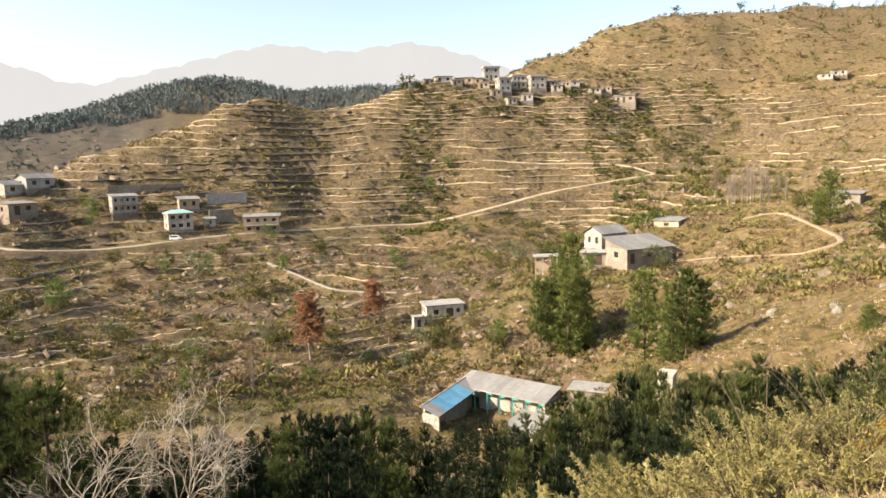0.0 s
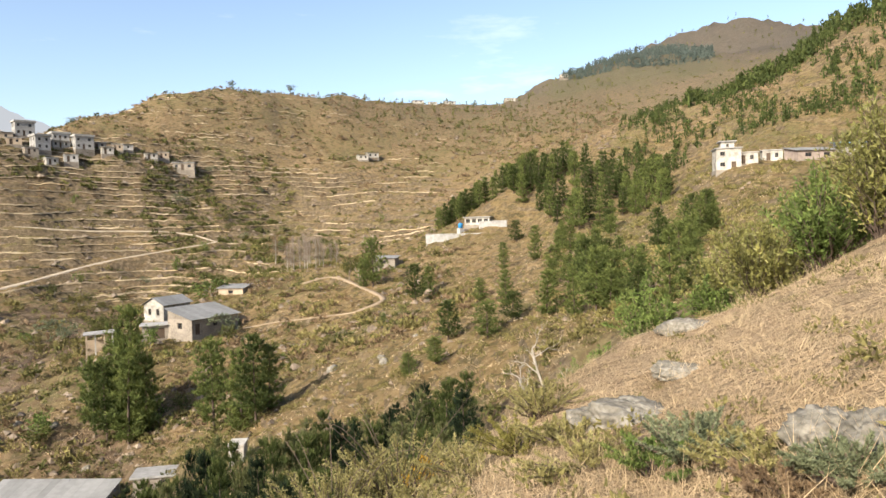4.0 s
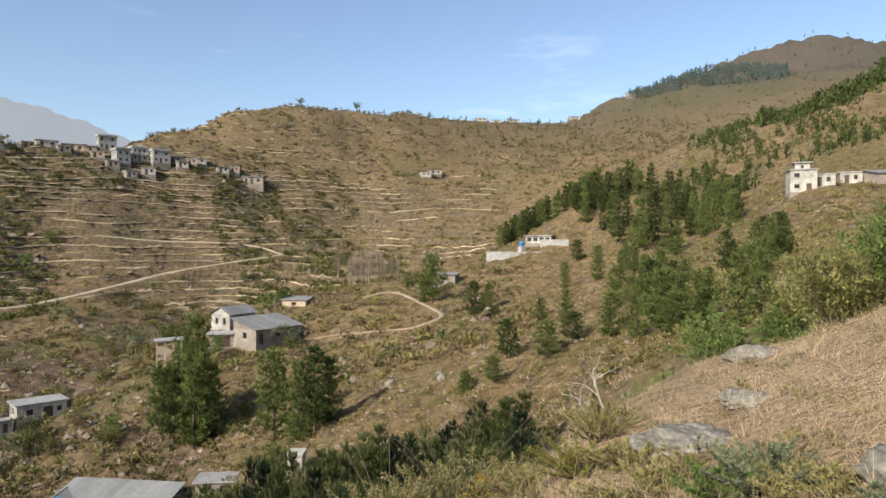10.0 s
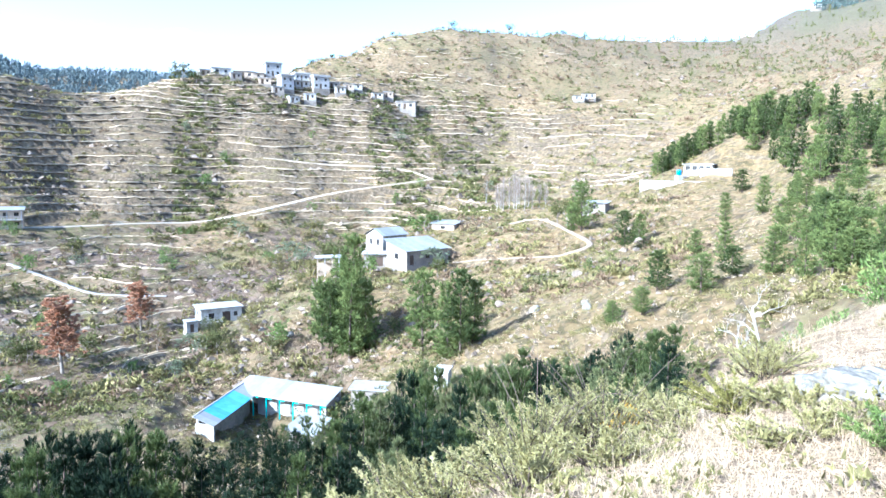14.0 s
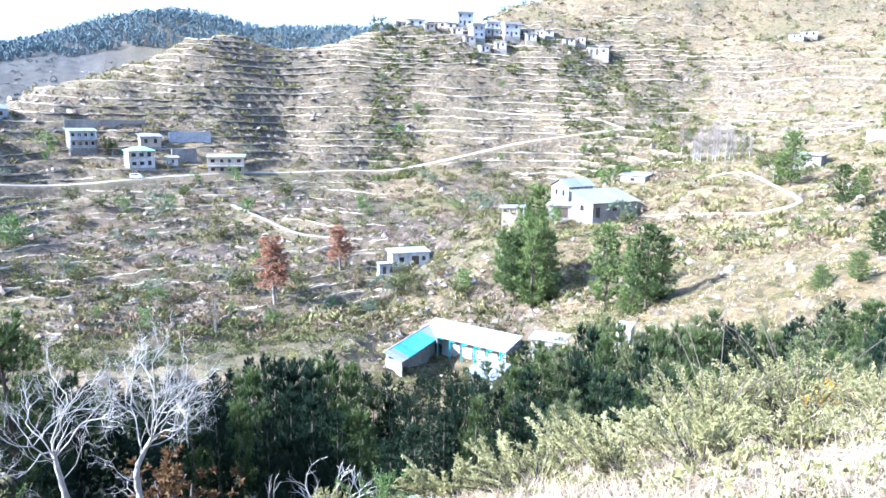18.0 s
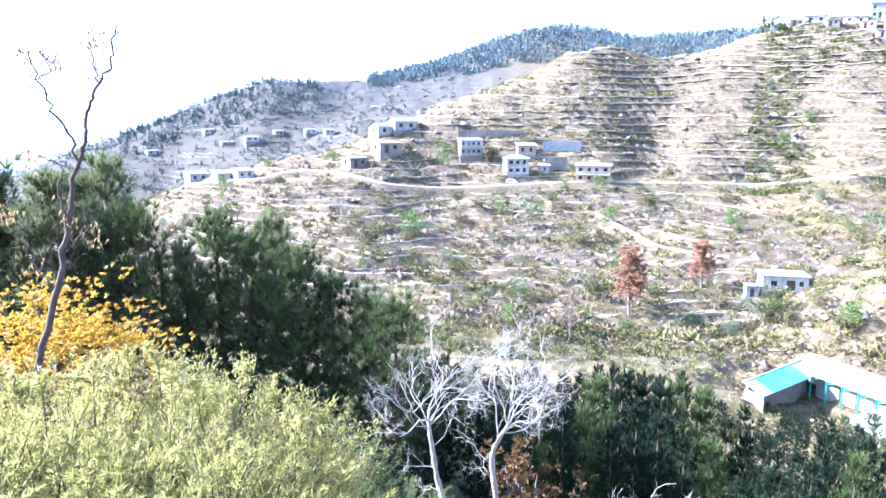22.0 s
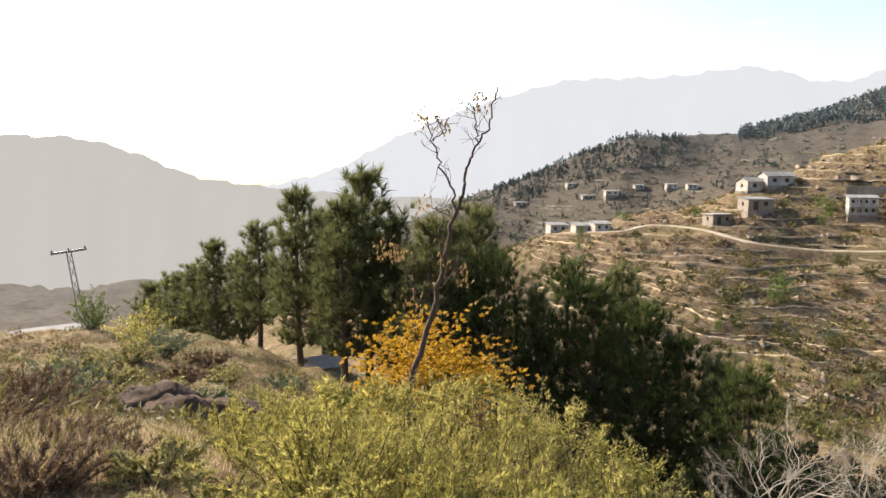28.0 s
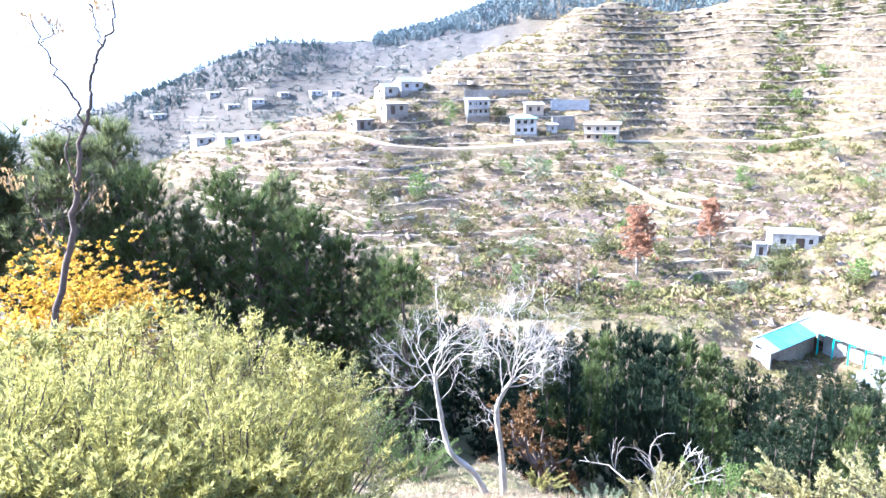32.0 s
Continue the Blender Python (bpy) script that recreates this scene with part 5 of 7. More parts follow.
def slab(bm, corners, thick):
    """A sheet of even thickness over four corners in space."""
    low = [bm.verts.new((c[0], c[1], c[2] - thick)) for c in corners]
    top = [bm.verts.new(c) for c in corners]
    bm.faces.new(top)
    bm.faces.new(low[::-1])
    for i in range(4):
        j = (i + 1) % 4
        bm.faces.new((low[i], low[j], top[j], top[i]))


def pierced_wall(wide, high, thick, holes):
    """A wall along x from 0, its face at y = 0, with openings that go through it: (x0, x1, z0, z1)."""
    bm = bmesh.new()
    xs = sorted({0.0, wide, *[h[0] for h in holes], *[h[1] for h in holes]})
    zs = sorted({0.0, high, *[h[2] for h in holes], *[h[3] for h in holes]})
    for i in range(len(xs) - 1):
        run = None
        for k in range(len(zs) - 1):
            cx, cz = (xs[i] + xs[i + 1]) / 2, (zs[k] + zs[k + 1]) / 2
            hole = any(h[0] < cx < h[1] and h[2] < cz < h[3] for h in holes)
            if not hole:
                run = (run[0], zs[k + 1]) if run else (zs[k], zs[k + 1])
            if (hole or k == len(zs) - 2) and run:
                box(bm, xs[i], xs[i + 1], 0, thick, run[0], run[1])
                run = None
    return bm


def window_in(parent, x0, x1, z0, z1, y, m, frame_mat, door=False):
    """A window or door set back in its opening: frame, and a pane or leaf."""
    bm = bmesh.new()
    t = 0.07
    for a in ((x0, x0 + t, z0, z1), (x1 - t, x1, z0, z1), (x0 + t, x1 - t, z1 - t, z1), (x0 + t, x1 - t, z0, z0 + t)):
        box(bm, a[0], a[1], y + 0.07, y + 0.14, a[2], a[3])
    if not door:
        box(bm, (x0 + x1) / 2 - 0.03, (x0 + x1) / 2 + 0.03, y + 0.08, y + 0.13, z0 + t, z1 - t)
    bm.transform(m)
    w = part("door" if door else "window", bm, frame_mat, parent, "dark timber door" if door else "")
    bm = bmesh.new()
    box(bm, x0 + t, x1 - t, y + 0.10, y + 0.12, z0 + t, z1 - t)
    bm.transform(m)
    part("door_leaf" if door else "pane", bm, DARK_WOOD if door else GLASS_DARK, w)


def house(name, label, b, r, wide, deep, storey, storeys, turn, wall_mat, roof, roof_mat, front, side=(), balcony=0, rise=1.2, plinth=STONE_WALL, lift=0.0, over=0.45, category="house", group="", side_mat=None, frame_mat=DARK_WOOD, parapet=0.0):
    """A house whose front looks towards the eye (turned by turn degrees): walls with real openings, roof, windows, plinth, balcony.
    front, side: openings on every storey as fractions of the width and of the storey's height (x, width, bottom, height, is it a door)."""
    x, y = by_bearing(b, r)
    ob = thing(name, x, y, ground_at(x, y) + lift, -b + turn, label, category, group)
    high, t = storey * storeys, 0.28
    faces = (("front_wall", pose(-wide / 2, -deep / 2, 0), wide, front, wall_mat), ("side_wall", pose(wide / 2, -deep / 2 + t, 0, 0, 0, 90), deep - 2 * t, side, side_mat or wall_mat),
             ("back_wall", pose(wide / 2, deep / 2, 0, 0, 0, 180), wide, (), wall_mat), ("side_wall", pose(-wide / 2, deep / 2 - t, 0, 0, 0, -90), deep - 2 * t, side, side_mat or wall_mat))
    for wall_name, m, w, openings, mat in faces:
        holes = []
        for s in range(storeys):
            for fx, fw, fz, fh, is_door in openings:
                if is_door and s and not balcony:
                    continue
                holes.append((round((fx - fw / 2) * w, 3), round((fx + fw / 2) * w, 3), round((s + fz) * storey + (0.02 if fz == 0 else 0), 3), round((s + fz + fh) * storey, 3), is_door))
        bm = pierced_wall(w, high, t, [h[:4] for h in holes])
        bm.transform(m)
        wall = part(wall_name, bm, mat, ob)
        for h in holes:
            window_in(wall, *h[:4], 0.05, m, frame_mat, h[4])
    bm = bmesh.new()
    box(bm, -wide / 2 + t + 0.02, wide / 2 - t - 0.02, -deep / 2 + t + 0.02, deep / 2 - t - 0.02, 0.0, 0.1)
    part("floor_slab", bm, CONCRETE, ob)
    bm = bmesh.new()
    box(bm, -wide / 2 - 0.12, wide / 2 + 0.12, -deep / 2 - 0.12, deep / 2 + 0.12, -3.4, -0.004)
    part("plinth", bm, plinth, ob, "rough stone plinth")
    x0, x1, y0, y1 = -wide / 2 - over, wide / 2 + over, -deep / 2 - over, deep / 2 + over
    bm = bmesh.new()
    if roof == "flat":
        box(bm, x0, x1, y0, y1, high + 0.004, high + 0.2)
        if parapet:
            for a in ((x0, x1, y0, y0 + 0.15), (x0, x1, y1 - 0.15, y1), (x0, x0 + 0.15, y0 + 0.15, y1 - 0.15), (x1 - 0.15, x1, y0 + 0.15, y1 - 0.15)):
                box(bm, *a, high + 0.2, high + 0.2 + parapet)
        part("roof", bm, roof_mat, ob)
    elif roof == "hip":
        k = min(wide, deep) * 0.45
        e = [bm.verts.new(c) for c in ((x0, y0, high + 0.05), (x1, y0, high + 0.05), (x1, y1, high + 0.05), (x0, y1, high + 0.05))]
        r0, r1 = bm.verts.new((x0 + k, 0, high + rise)), bm.verts.new((x1 - k, 0, high + rise))
        for f in ((e[0], e[1], r1, r0), (e[1], e[2], r1), (e[2], e[3], r0, r1), (e[3], e[0], r0), (e[3], e[2], e[1], e[0])):
            bm.faces.new(f)
        part("roof", bm, roof_mat, ob)
    else:
        bm.free()
        n = max(3, int((x1 - x0) / 1.15))
        gable = roof == "gable"
        for i in range(n):
            a, c = x0 + (x1 - x0) * i / n, x0 + (x1 - x0) * (i + 1) / n + 0.05
            for half in ((0, 1) if gable else (0,)):
                bm = bmesh.new()
                u, lip = 0.012 * (i % 2), high + 0.05
                if gable:
                    ya, yb = (y0, 0.0) if half == 0 else (0.0, y1)
                    za, zb = (lip, lip + rise) if half == 0 else (lip + rise, lip)
                else:
                    ya, yb, za, zb = y0, y1, lip, lip + rise
                slab(bm, ((a, ya, za + u), (c, ya, za + u), (c, yb, zb + u), (a, yb, zb + u)), 0.035)
                part("roof_sheet", bm, roof_mat, ob)
        for s in (-1, 1):
            bm = bmesh.new()
            px = s * (wide / 2 - t / 2)
            pts = ((-deep / 2, high + 0.003), (deep / 2, high + 0.003), (0, high + rise * 0.93)) if gable else ((-deep / 2, high + 0.003), (deep / 2, high + 0.003), (deep / 2, high + rise * 0.92))
            va = [bm.verts.new((px - t / 2, p[0], p[1])) for p in pts]
            vb = [bm.verts.new((px + t / 2, p[0], p[1])) for p in pts]
            bm.faces.new(va)
            bm.faces.new(vb[::-1])
            for i in range(3):
                bm.faces.new((va[i], vb[i], vb[(i + 1) % 3], va[(i + 1) % 3]))
            part("gable_wall", bm, side_mat or wall_mat, ob)
        if not gable:
            bm = bmesh.new()
            box(bm, -wide / 2 + t, wide / 2 - t, deep / 2 - t, deep / 2, high + 0.003, high + rise * 0.92)
            part("upper_back_wall", bm, wall_mat, ob)
    for s in range(1, storeys + 1 if balcony > 1 else storeys):
        if not balcony:
            break
        z = s * storey
        if s < storeys:
            bm = bmesh.new()
            box(bm, -wide / 2, wide / 2, -deep / 2 - 1.2, -deep / 2 - 0.004, z - 0.14, z)
            part("balcony_slab", bm, CONCRETE, ob)
            bm = bmesh.new()
            box(bm, -wide / 2, wide / 2, -deep / 2 - 1.2, -deep / 2 - 1.14, z + 0.85, z + 0.92)
            for i in range(int(wide / 0.5)):
                px = -wide / 2 + 0.1 + i * 0.5
                box(bm, px, px + 0.09, -deep / 2 - 1.19, -deep / 2 - 1.15, z, z + 0.85)
            part("balustrade", bm, WHITEWASH, ob)
        for i in range(4):
            px = -wide / 2 + 0.1 + (wide - 0.4) * i / 3
            bm = bmesh.new()
            box(bm, px, px + 0.2, -deep / 2 - 1.12, -deep / 2 - 0.92, -0.4, z - 0.144)
            part("post", bm, CONCRETE, ob)
    return ob


def low_wall(name, label, b, r, wide, high, thick, turn, mat, lift=0.0, cap=None, sink=2.0):
    """A free-standing or retaining wall with a coping."""
    x, y = by_bearing(b, r)
    ob = thing(name, x, y, ground_at(x, y) + lift, -b + turn, label, "wall")
    n = max(2, int(wide / 3))
    for i in range(n):
        bm = bmesh.new()
        a, c = -wide / 2 + wide * i / n, -wide / 2 + wide * (i + 1) / n - 0.015
        box(bm, a, c, -thick / 2, thick / 2, -sink, high + 0.05 * math.sin(i * 2.1))
        part("wall_panel", bm, mat, ob)
    if cap:
        bm = bmesh.new()
        box(bm, -wide / 2 - 0.05, wide / 2 + 0.05, -thick / 2 - 0.06, thick / 2 + 0.06, high + 0.056, high + 0.16)
        part("coping", bm, cap, ob)
    return ob


TWO_WINDOWS = ((0.27, 0.16, 0.36, 0.42, False), (0.73, 0.16, 0.36, 0.42, False))
THREE_OPENINGS = ((0.17, 0.13, 0.34, 0.42, False), (0.45, 0.13, 0.0, 0.78, True), (0.76, 0.15, 0.34, 0.42, False))
FOUR_WINDOWS = ((0.14, 0.11, 0.36, 0.4, False), (0.38, 0.11, 0.36, 0.4, False), (0.62, 0.11, 0.36, 0.4, False), (0.86, 0.11, 0.36, 0.4, False))
ONE_WINDOW = ((0.5, 0.2, 0.36, 0.4, False),)
DOOR_AND_WINDOW = ((0.3, 0.2, 0.0, 0.8, True), (0.7, 0.18, 0.38, 0.4, False))

# ---- hamlet by the road ----
house("hipped_house", "white two-storey house with pale green hipped roof above the road", -21.0, 206, 6.6, 5.0, 2.3, 2, 14, WHITEWASH, "hip", GREEN_SHEET, ((0.2, 0.17, 0.34, 0.42, False), (0.5, 0.17, 0.34, 0.42, False), (0.8, 0.14, 0.3, 0.55, False)), ONE_WINDOW, rise=1.0)
house("balcony_house", "grey two-storey house with white balconies and sheet roof", -24.8, 216, 6.6, 5, 2.3, 2, 10, CONCRETE, "mono", SHEET, FOUR_WINDOWS, ONE_WINDOW, balcony=2, rise=0.7)
house("small_house", "small grey house with metal roof behind the hipped house", -20.2, 220, 5.6, 4.4, 3.0, 1, 8, MUD_WALL, "mono", SHEET, TWO_WINDOWS, ONE_WINDOW, rise=0.8)
house("roadside_house", "long weathered two-storey house with balcony beside the road", -14.7, 203, 9.6, 5, 2.3, 2, -4, MUD_WALL, "mono", SHEET, FOUR_WINDOWS, ONE_WINDOW, balcony=2, rise=0.6)
low_wall("retaining_wall", "long grey concrete retaining wall on the terrace", -17.3, 224, 12, 2.6, 0.5, 6, CONCRETE, cap=CONCRETE)
low_wall("retaining_wall", "grey masonry retaining wall between the houses", -17.8, 212, 7, 3.6, 0.5, 18, STONE_WALL)
low_wall("retaining_wall", "dark stone retaining wall with pale coping on the upper terrace", -23.1, 231, 22, 2.8, 0.5, 8, STONE_WALL, cap=ROAD_DUST)
house("roadside_shed", "small whitish shed beside the retaining wall", -18.7, 207, 2.6, 3, 2.3, 1, 10, WHITEWASH, "mono", SHEET, ONE_WINDOW, rise=0.4)
# ---- houses at the end of the spur ----
house("spur_house", "pale house with white sheet roof on the hill shoulder", -31.8, 237, 9.0, 6, 2.8, 1, 35, WHITEWASH, "gable", SHEET, TWO_WINDOWS, ONE_WINDOW, rise=1.3, group="shoulder houses")
house("spur_house", "grey house with bright metal roof on the hill shoulder", -30.4, 238, 8.5, 6, 2.8, 1, 30, CONCRETE, "gable", SHEET, TWO_WINDOWS, ONE_WINDOW, rise=1.4, group="shoulder houses")
house("spur_house", "stone house with flat grey roof on the hill shoulder", -31.7, 217, 7.5, 6, 3.0, 1, 30, STONE_WALL, "mono", SHEET, DOOR_AND_WINDOW, ONE_WINDOW, rise=0.6, group="shoulder houses")
house("spur_house", "low dark stone house below the hill shoulder", -34.3, 211, 6.5, 5, 2.8, 1, 35, STONE_WALL, "flat", CONCRETE, DOOR_AND_WINDOW, ONE_WINDOW, group="shoulder houses")
for b, r, w, h, words in ((-46.7, 236, 6, 2.7, "white house with sheet roof at the valley end"), (-44.6, 219, 6, 2.4, "low whitish house with sheet roof at the valley end"), (-43.2, 216, 5, 2.4, "small house with bright sheet roof at the valley end")):
    house("valley_house", words, b, r, w, 5, h, 1, 20, WHITEWASH, "mono", SHEET, TWO_WINDOWS, rise=0.6, group="valley end houses")
for b, r, w in ((-44.3, 404, 6.5), (-42.4, 395, 7.2), (-37.8, 396, 6), (-36.3, 388, 5), (-49.7, 425, 7.5), (-45.6, 430, 6), (-40.3, 402, 5)):
    house("distant_house", "tiny white house far off on the hazy second hill", b, r, w, 5, 2.4, 1, 15, WHITEWASH, "mono", SHEET, TWO_WINDOWS, rise=0.4, group="second hill houses")

# ---- village on the crest ----
house("village_house", "grey unfinished two-storey concrete house on the crest", 4.3, 333, 7.2, 6, 2.8, 2, 12, CONCRETE, "flat", CONCRETE, THREE_OPENINGS, TWO_WINDOWS, group="crest village", parapet=0.5)
house("village_house", "narrow two-storey concrete house with dark windows on the crest", 5.3, 317, 5.6, 6, 2.8, 2, 20, CONCRETE, "flat", CONCRETE, TWO_WINDOWS, TWO_WINDOWS, group="crest village", side_mat=CONCRETE, parapet=0.5)
house("village_house", "grey concrete house with balconies on the crest", 6.5, 323, 6.2, 6, 2.8, 2, 14, CONCRETE, "flat", CONCRETE, THREE_OPENINGS, TWO_WINDOWS, balcony=1, group="crest village", parapet=0.6)
house("village_house", "dark grey concrete house with roof cabin on the crest", 8.0, 320, 7.0, 6, 2.6, 2, 16, CONCRETE, "flat", CONCRETE, THREE_OPENINGS, TWO_WINDOWS, group="crest village", parapet=0.6)
house("village_house", "low whitewashed house on the crest", 0.4, 327, 8, 6, 2.8, 1, 8, WHITEWASH, "flat", CONCRETE, TWO_WINDOWS, group="crest village", lift=-0.5)
house("village_house", "low mud-walled house on the crest", 2.2, 331, 9, 6, 3.0, 1, -6, MUD_WALL, "flat", CONCRETE, THREE_OPENINGS, group="crest village", lift=-0.5)
house("village_house", "small mud house with flat roof on the crest", 3.2, 330, 5, 5, 2.9, 1, 5, MUD_WALL, "flat", CONCRETE, ONE_WINDOW, group="crest village")
house("village_house", "small white cabin below the crest village", 9.6, 319, 4.6, 4, 2.8, 1, 10, WHITEWASH, "flat", WHITEWASH, DOOR_AND_WINDOW, group="crest village")
house("village_house", "low white shed below the crest village", 12.6, 325, 5.0, 4, 2.6, 1, 10, WHITEWASH, "mono", SHEET, DOOR_AND_WINDOW, rise=0.4, group="crest village")
house("village_house", "stone house with grey flat roof below the crest", 15.0, 325, 9.0, 6, 3.2, 1, -8, STONE_WALL, "flat", CONCRETE, THREE_OPENINGS, ONE_WINDOW, group="crest village")
house("village_house", "small whitewashed house near the crest", 11.0, 330, 4.0, 4, 2.5, 1, 10, WHITEWASH, "mono", SHEET, ONE_WINDOW, rise=0.3, group="crest village")
for b, r, w, h, mat in ((5.9, 308, 4.4, 2.6, WHITEWASH), (7.2, 311, 5.0, 2.8, CONCRETE), (9.0, 325, 5.5, 2.8, STONE_WALL), (10.3, 324, 4.2, 2.5, MUD_WALL), (3.7, 321, 5.2, 2.6, MUD_WALL), (-0.8, 329, 5.5, 2.4, STONE_WALL), (1.5, 321, 4.6, 2.5, STONE_WALL),
                       (13.5, 329, 4.4, 2.5, MUD_WALL), (4.7, 312, 4.8, 2.6, STONE_WALL)):
    house("village_house", {"weathered_whitewash": "small whitewashed house", "raw_grey_concrete": "small grey concrete house", "dry_stone_masonry": "low stone house", "mud_plaster": "low mud-walled house"}[mat.name] + " with flat roof in the crest village", b, r, w, 4.5, h, 1, b * 7 % 23, mat,
          "flat", CONCRETE, DOOR_AND_WINDOW, ONE_WINDOW, group="crest village", over=0.25)
for b, r, w in ((29.7, 358, 6), (28.9, 352, 5), (33.6, 575, 9), (36.2, 610, 10), (38.0, 640, 8), (40.1, 655, 9), (41.2, 665, 10), (34.8, 590, 7), (45.6, 700, 8)):
    house("distant_house", "tiny pale house far off on the upper slope", b, r, w, 6, 2.6, 1, 10, WHITEWASH, "mono", SHEET, TWO_WINDOWS, rise=0.5, group="upper slope houses")

# ---- farm on the spur ----
house("farmhouse", "long grey stone farmhouse with wide pale sheet roof on the spur", 16.0, 147, 11.5, 7, 3.0, 1, 40, STONE_WALL, "mono", SHEET, ((0.12, 0.1, 0.0, 0.7, True), (0.5, 0.1, 0.4, 0.3, False), (0.8, 0.1, 0.4, 0.3, False)), ONE_WINDOW, rise=2.0, over=0.6)
house("farm_annex", "white farm annex with light metal gable roof", 13.4, 158, 7.5, 5.5, 3.2, 1, 44, WHITEWASH, "gable", SHEET, TWO_WINDOWS, TWO_WINDOWS, rise=1.6)
house("farm_store", "dark open-fronted stone store below the farm annex", 12.6, 148, 5.5, 4, 2.6, 1, 0, STONE_WALL, "flat", CONCRETE, ((0.5, 0.5, 0.0, 0.8, True),))
house("mound_hut", "small hut with bright sheet roof behind the farm", 18.4, 169, 6.0, 4, 1.9, 1, -25, MUD_WALL, "mono", SHEET, ONE_WINDOW, rise=0.7, lift=-1.1)
house("slope_hut", "small stone hut with pale sheet roof beside the track", 30.6, 172, 5.8, 4, 2.2, 1, -15, STONE_WALL, "mono", SHEET, ONE_WINDOW, rise=0.5)
x, y = by_bearing(8.6, 144)
pavilion = thing("pavilion", x, y, ground_at(x, y), -8.6, "open shelter of thin posts with a flat ragged roof", "shelter")
for i, px in enumerate((-2.2, -0.7, 0.8, 2.2)):
    for py in (-1.4, 1.4):
        bm = bmesh.new()
        box(bm, px - 0.13, px + 0.13, py - 0.13, py + 0.13, -2.6, 3.3 + 0.06 * i)
        part("post", bm, WHITEWASH if i % 2 else MUD_WALL, pavilion)
bm = bmesh.new()
slab(bm, ((-2.7, -1.9, 3.42), (2.7, -1.9, 3.62), (2.7, 1.9, 3.72), (-2.7, 1.9, 3.5)), 0.16)
part("roof", bm, CONCRETE, pavilion)
bm = bmesh.new()
box(bm, -2.05, 2.05, 1.27, 1.53, -2.5, 2.0)
part("back_wall", bm, MUD_WALL, pavilion)

# ---- white hut below the farm ----
house("white_hut", "whitewashed flat-roofed hut on the lower spur", -0.2, 134, 7.4, 5, 2.5, 1, 14, WHITEWASH, "flat", CONCRETE, ((0.25, 0.14, 0.3, 0.4, False), (0.62, 0.2, 0.0, 0.75, True), (0.85, 0.1, 0.35, 0.35, False)), ONE_WINDOW, over=0.3)
house("white_hut_annex", "small white lean-to beside the hut", -2.3, 131, 2.0, 2, 1.9, 1, 14, WHITEWASH, "flat", CONCRETE, ((0.5, 0.35, 0.0, 0.8, True),), over=0.15)

# ---- walled compound below the knoll ----
low_wall("compound_wall", "long pale grey compound wall below the pine knoll", 36.4, 184, 16.0, 1.1, 0.35, -12, CONCRETE, cap=CONCRETE)
low_wall("compound_wall", "grey compound wall running back along the slope", 39.6, 187, 8, 1.2, 0.35, -20, CONCRETE, cap=CONCRETE)
compound = house("arcade_house", "unfinished white arcade with four openings behind the wall", 38.4, 192, 7.0, 4, 2.0, 1, -12, WHITEWASH, "flat", CONCRETE, ((0.14, 0.17, 0.3, 0.5, False), (0.38, 0.17, 0.3, 0.5, False), (0.62, 0.17, 0.3, 0.5, False), (0.86, 0.17, 0.3, 0.5, False)), lift=-0.2)


def water_tank(b, r, lift):
    x, y = by_bearing(b, r)
    ob = thing("water_tank", x, y, ground_at(x, y) + lift, 0, "round blue plastic water tank on a block stand", "water tank")
    soup = Soup()
    z = np.array([0, 0.02, 0.4, 0.44, 0.8, 0.84, 1.2, 1.35, 1.42])
    soup.tube(np.stack([z * 0, z * 0, z + 0.004], 1), [0.02, 0.62, 0.62, 0.66, 0.62, 0.66, 0.62, 0.3, 0.02], 16)
    under("tank", soup.mesh("tank", BLUE_PLASTIC, True), ob)
    soup = Soup()
    soup.tube([(0, 0, 1.41), (0, 0, 1.42), (0, 0, 1.5), (0, 0, 1.51)], [0.02, 0.24, 0.24, 0.02], 12)
    under("lid", soup.mesh("lid", BLUE_PLASTIC), ob)
    bm = bmesh.new()
    box(bm, -0.7, 0.7, -0.7, 0.7, -3.4, 0.0)
    part("stand", bm, CONCRETE, ob)


water_tank(36.9, 188, 1.4)

# ---- houses on the right-hand slope ----
house("slope_house", "white two-storey house with dark roof edge on the dry upper slope", 57.9, 149, 4.6, 5, 2.1, 2, 10, WHITEWASH, "flat", CONCRETE, ((0.25, 0.2, 0.36, 0.36, False), (0.7, 0.2, 0.0, 0.78, True)), ONE_WINDOW, over=0.25)
house("slope_house_wing", "low white wing with long terrace wall", 59.3, 150, 3.8, 4, 2.2, 1, 6, WHITEWASH, "flat", WHITEWASH, DOOR_AND_WINDOW, over=0.15)
house("roof_cabin", "small white cabin with dark roof up the slope", 57.9, 155, 2.6, 2.5, 1.6, 1, 10, WHITEWASH, "flat", CONCRETE, ONE_WINDOW, lift=3.8, plinth=CONCRETE)
house("long_house", "long low house with weathered sheet roof and faded pinkish front", 63.6, 155, 8.0, 5, 1.8, 1, 30, PINK_WASH, "mono", SHEET, TWO_WINDOWS, rise=1.1)
house("blue_roof_house", "white outhouse with faded blue sheet roof", 66.0, 156, 4.6, 4, 1.9, 1, 12, WHITEWASH, "mono", BLUE_SHEET, ONE_WINDOW, rise=0.8)
house("slope_cabin", "small white cabin with flat roof beside the long house", 61.0, 157, 3.8, 3.5, 2.2, 1, 8, WHITEWASH, "flat", CONCRETE, DOOR_AND_WINDOW, over=0.2)

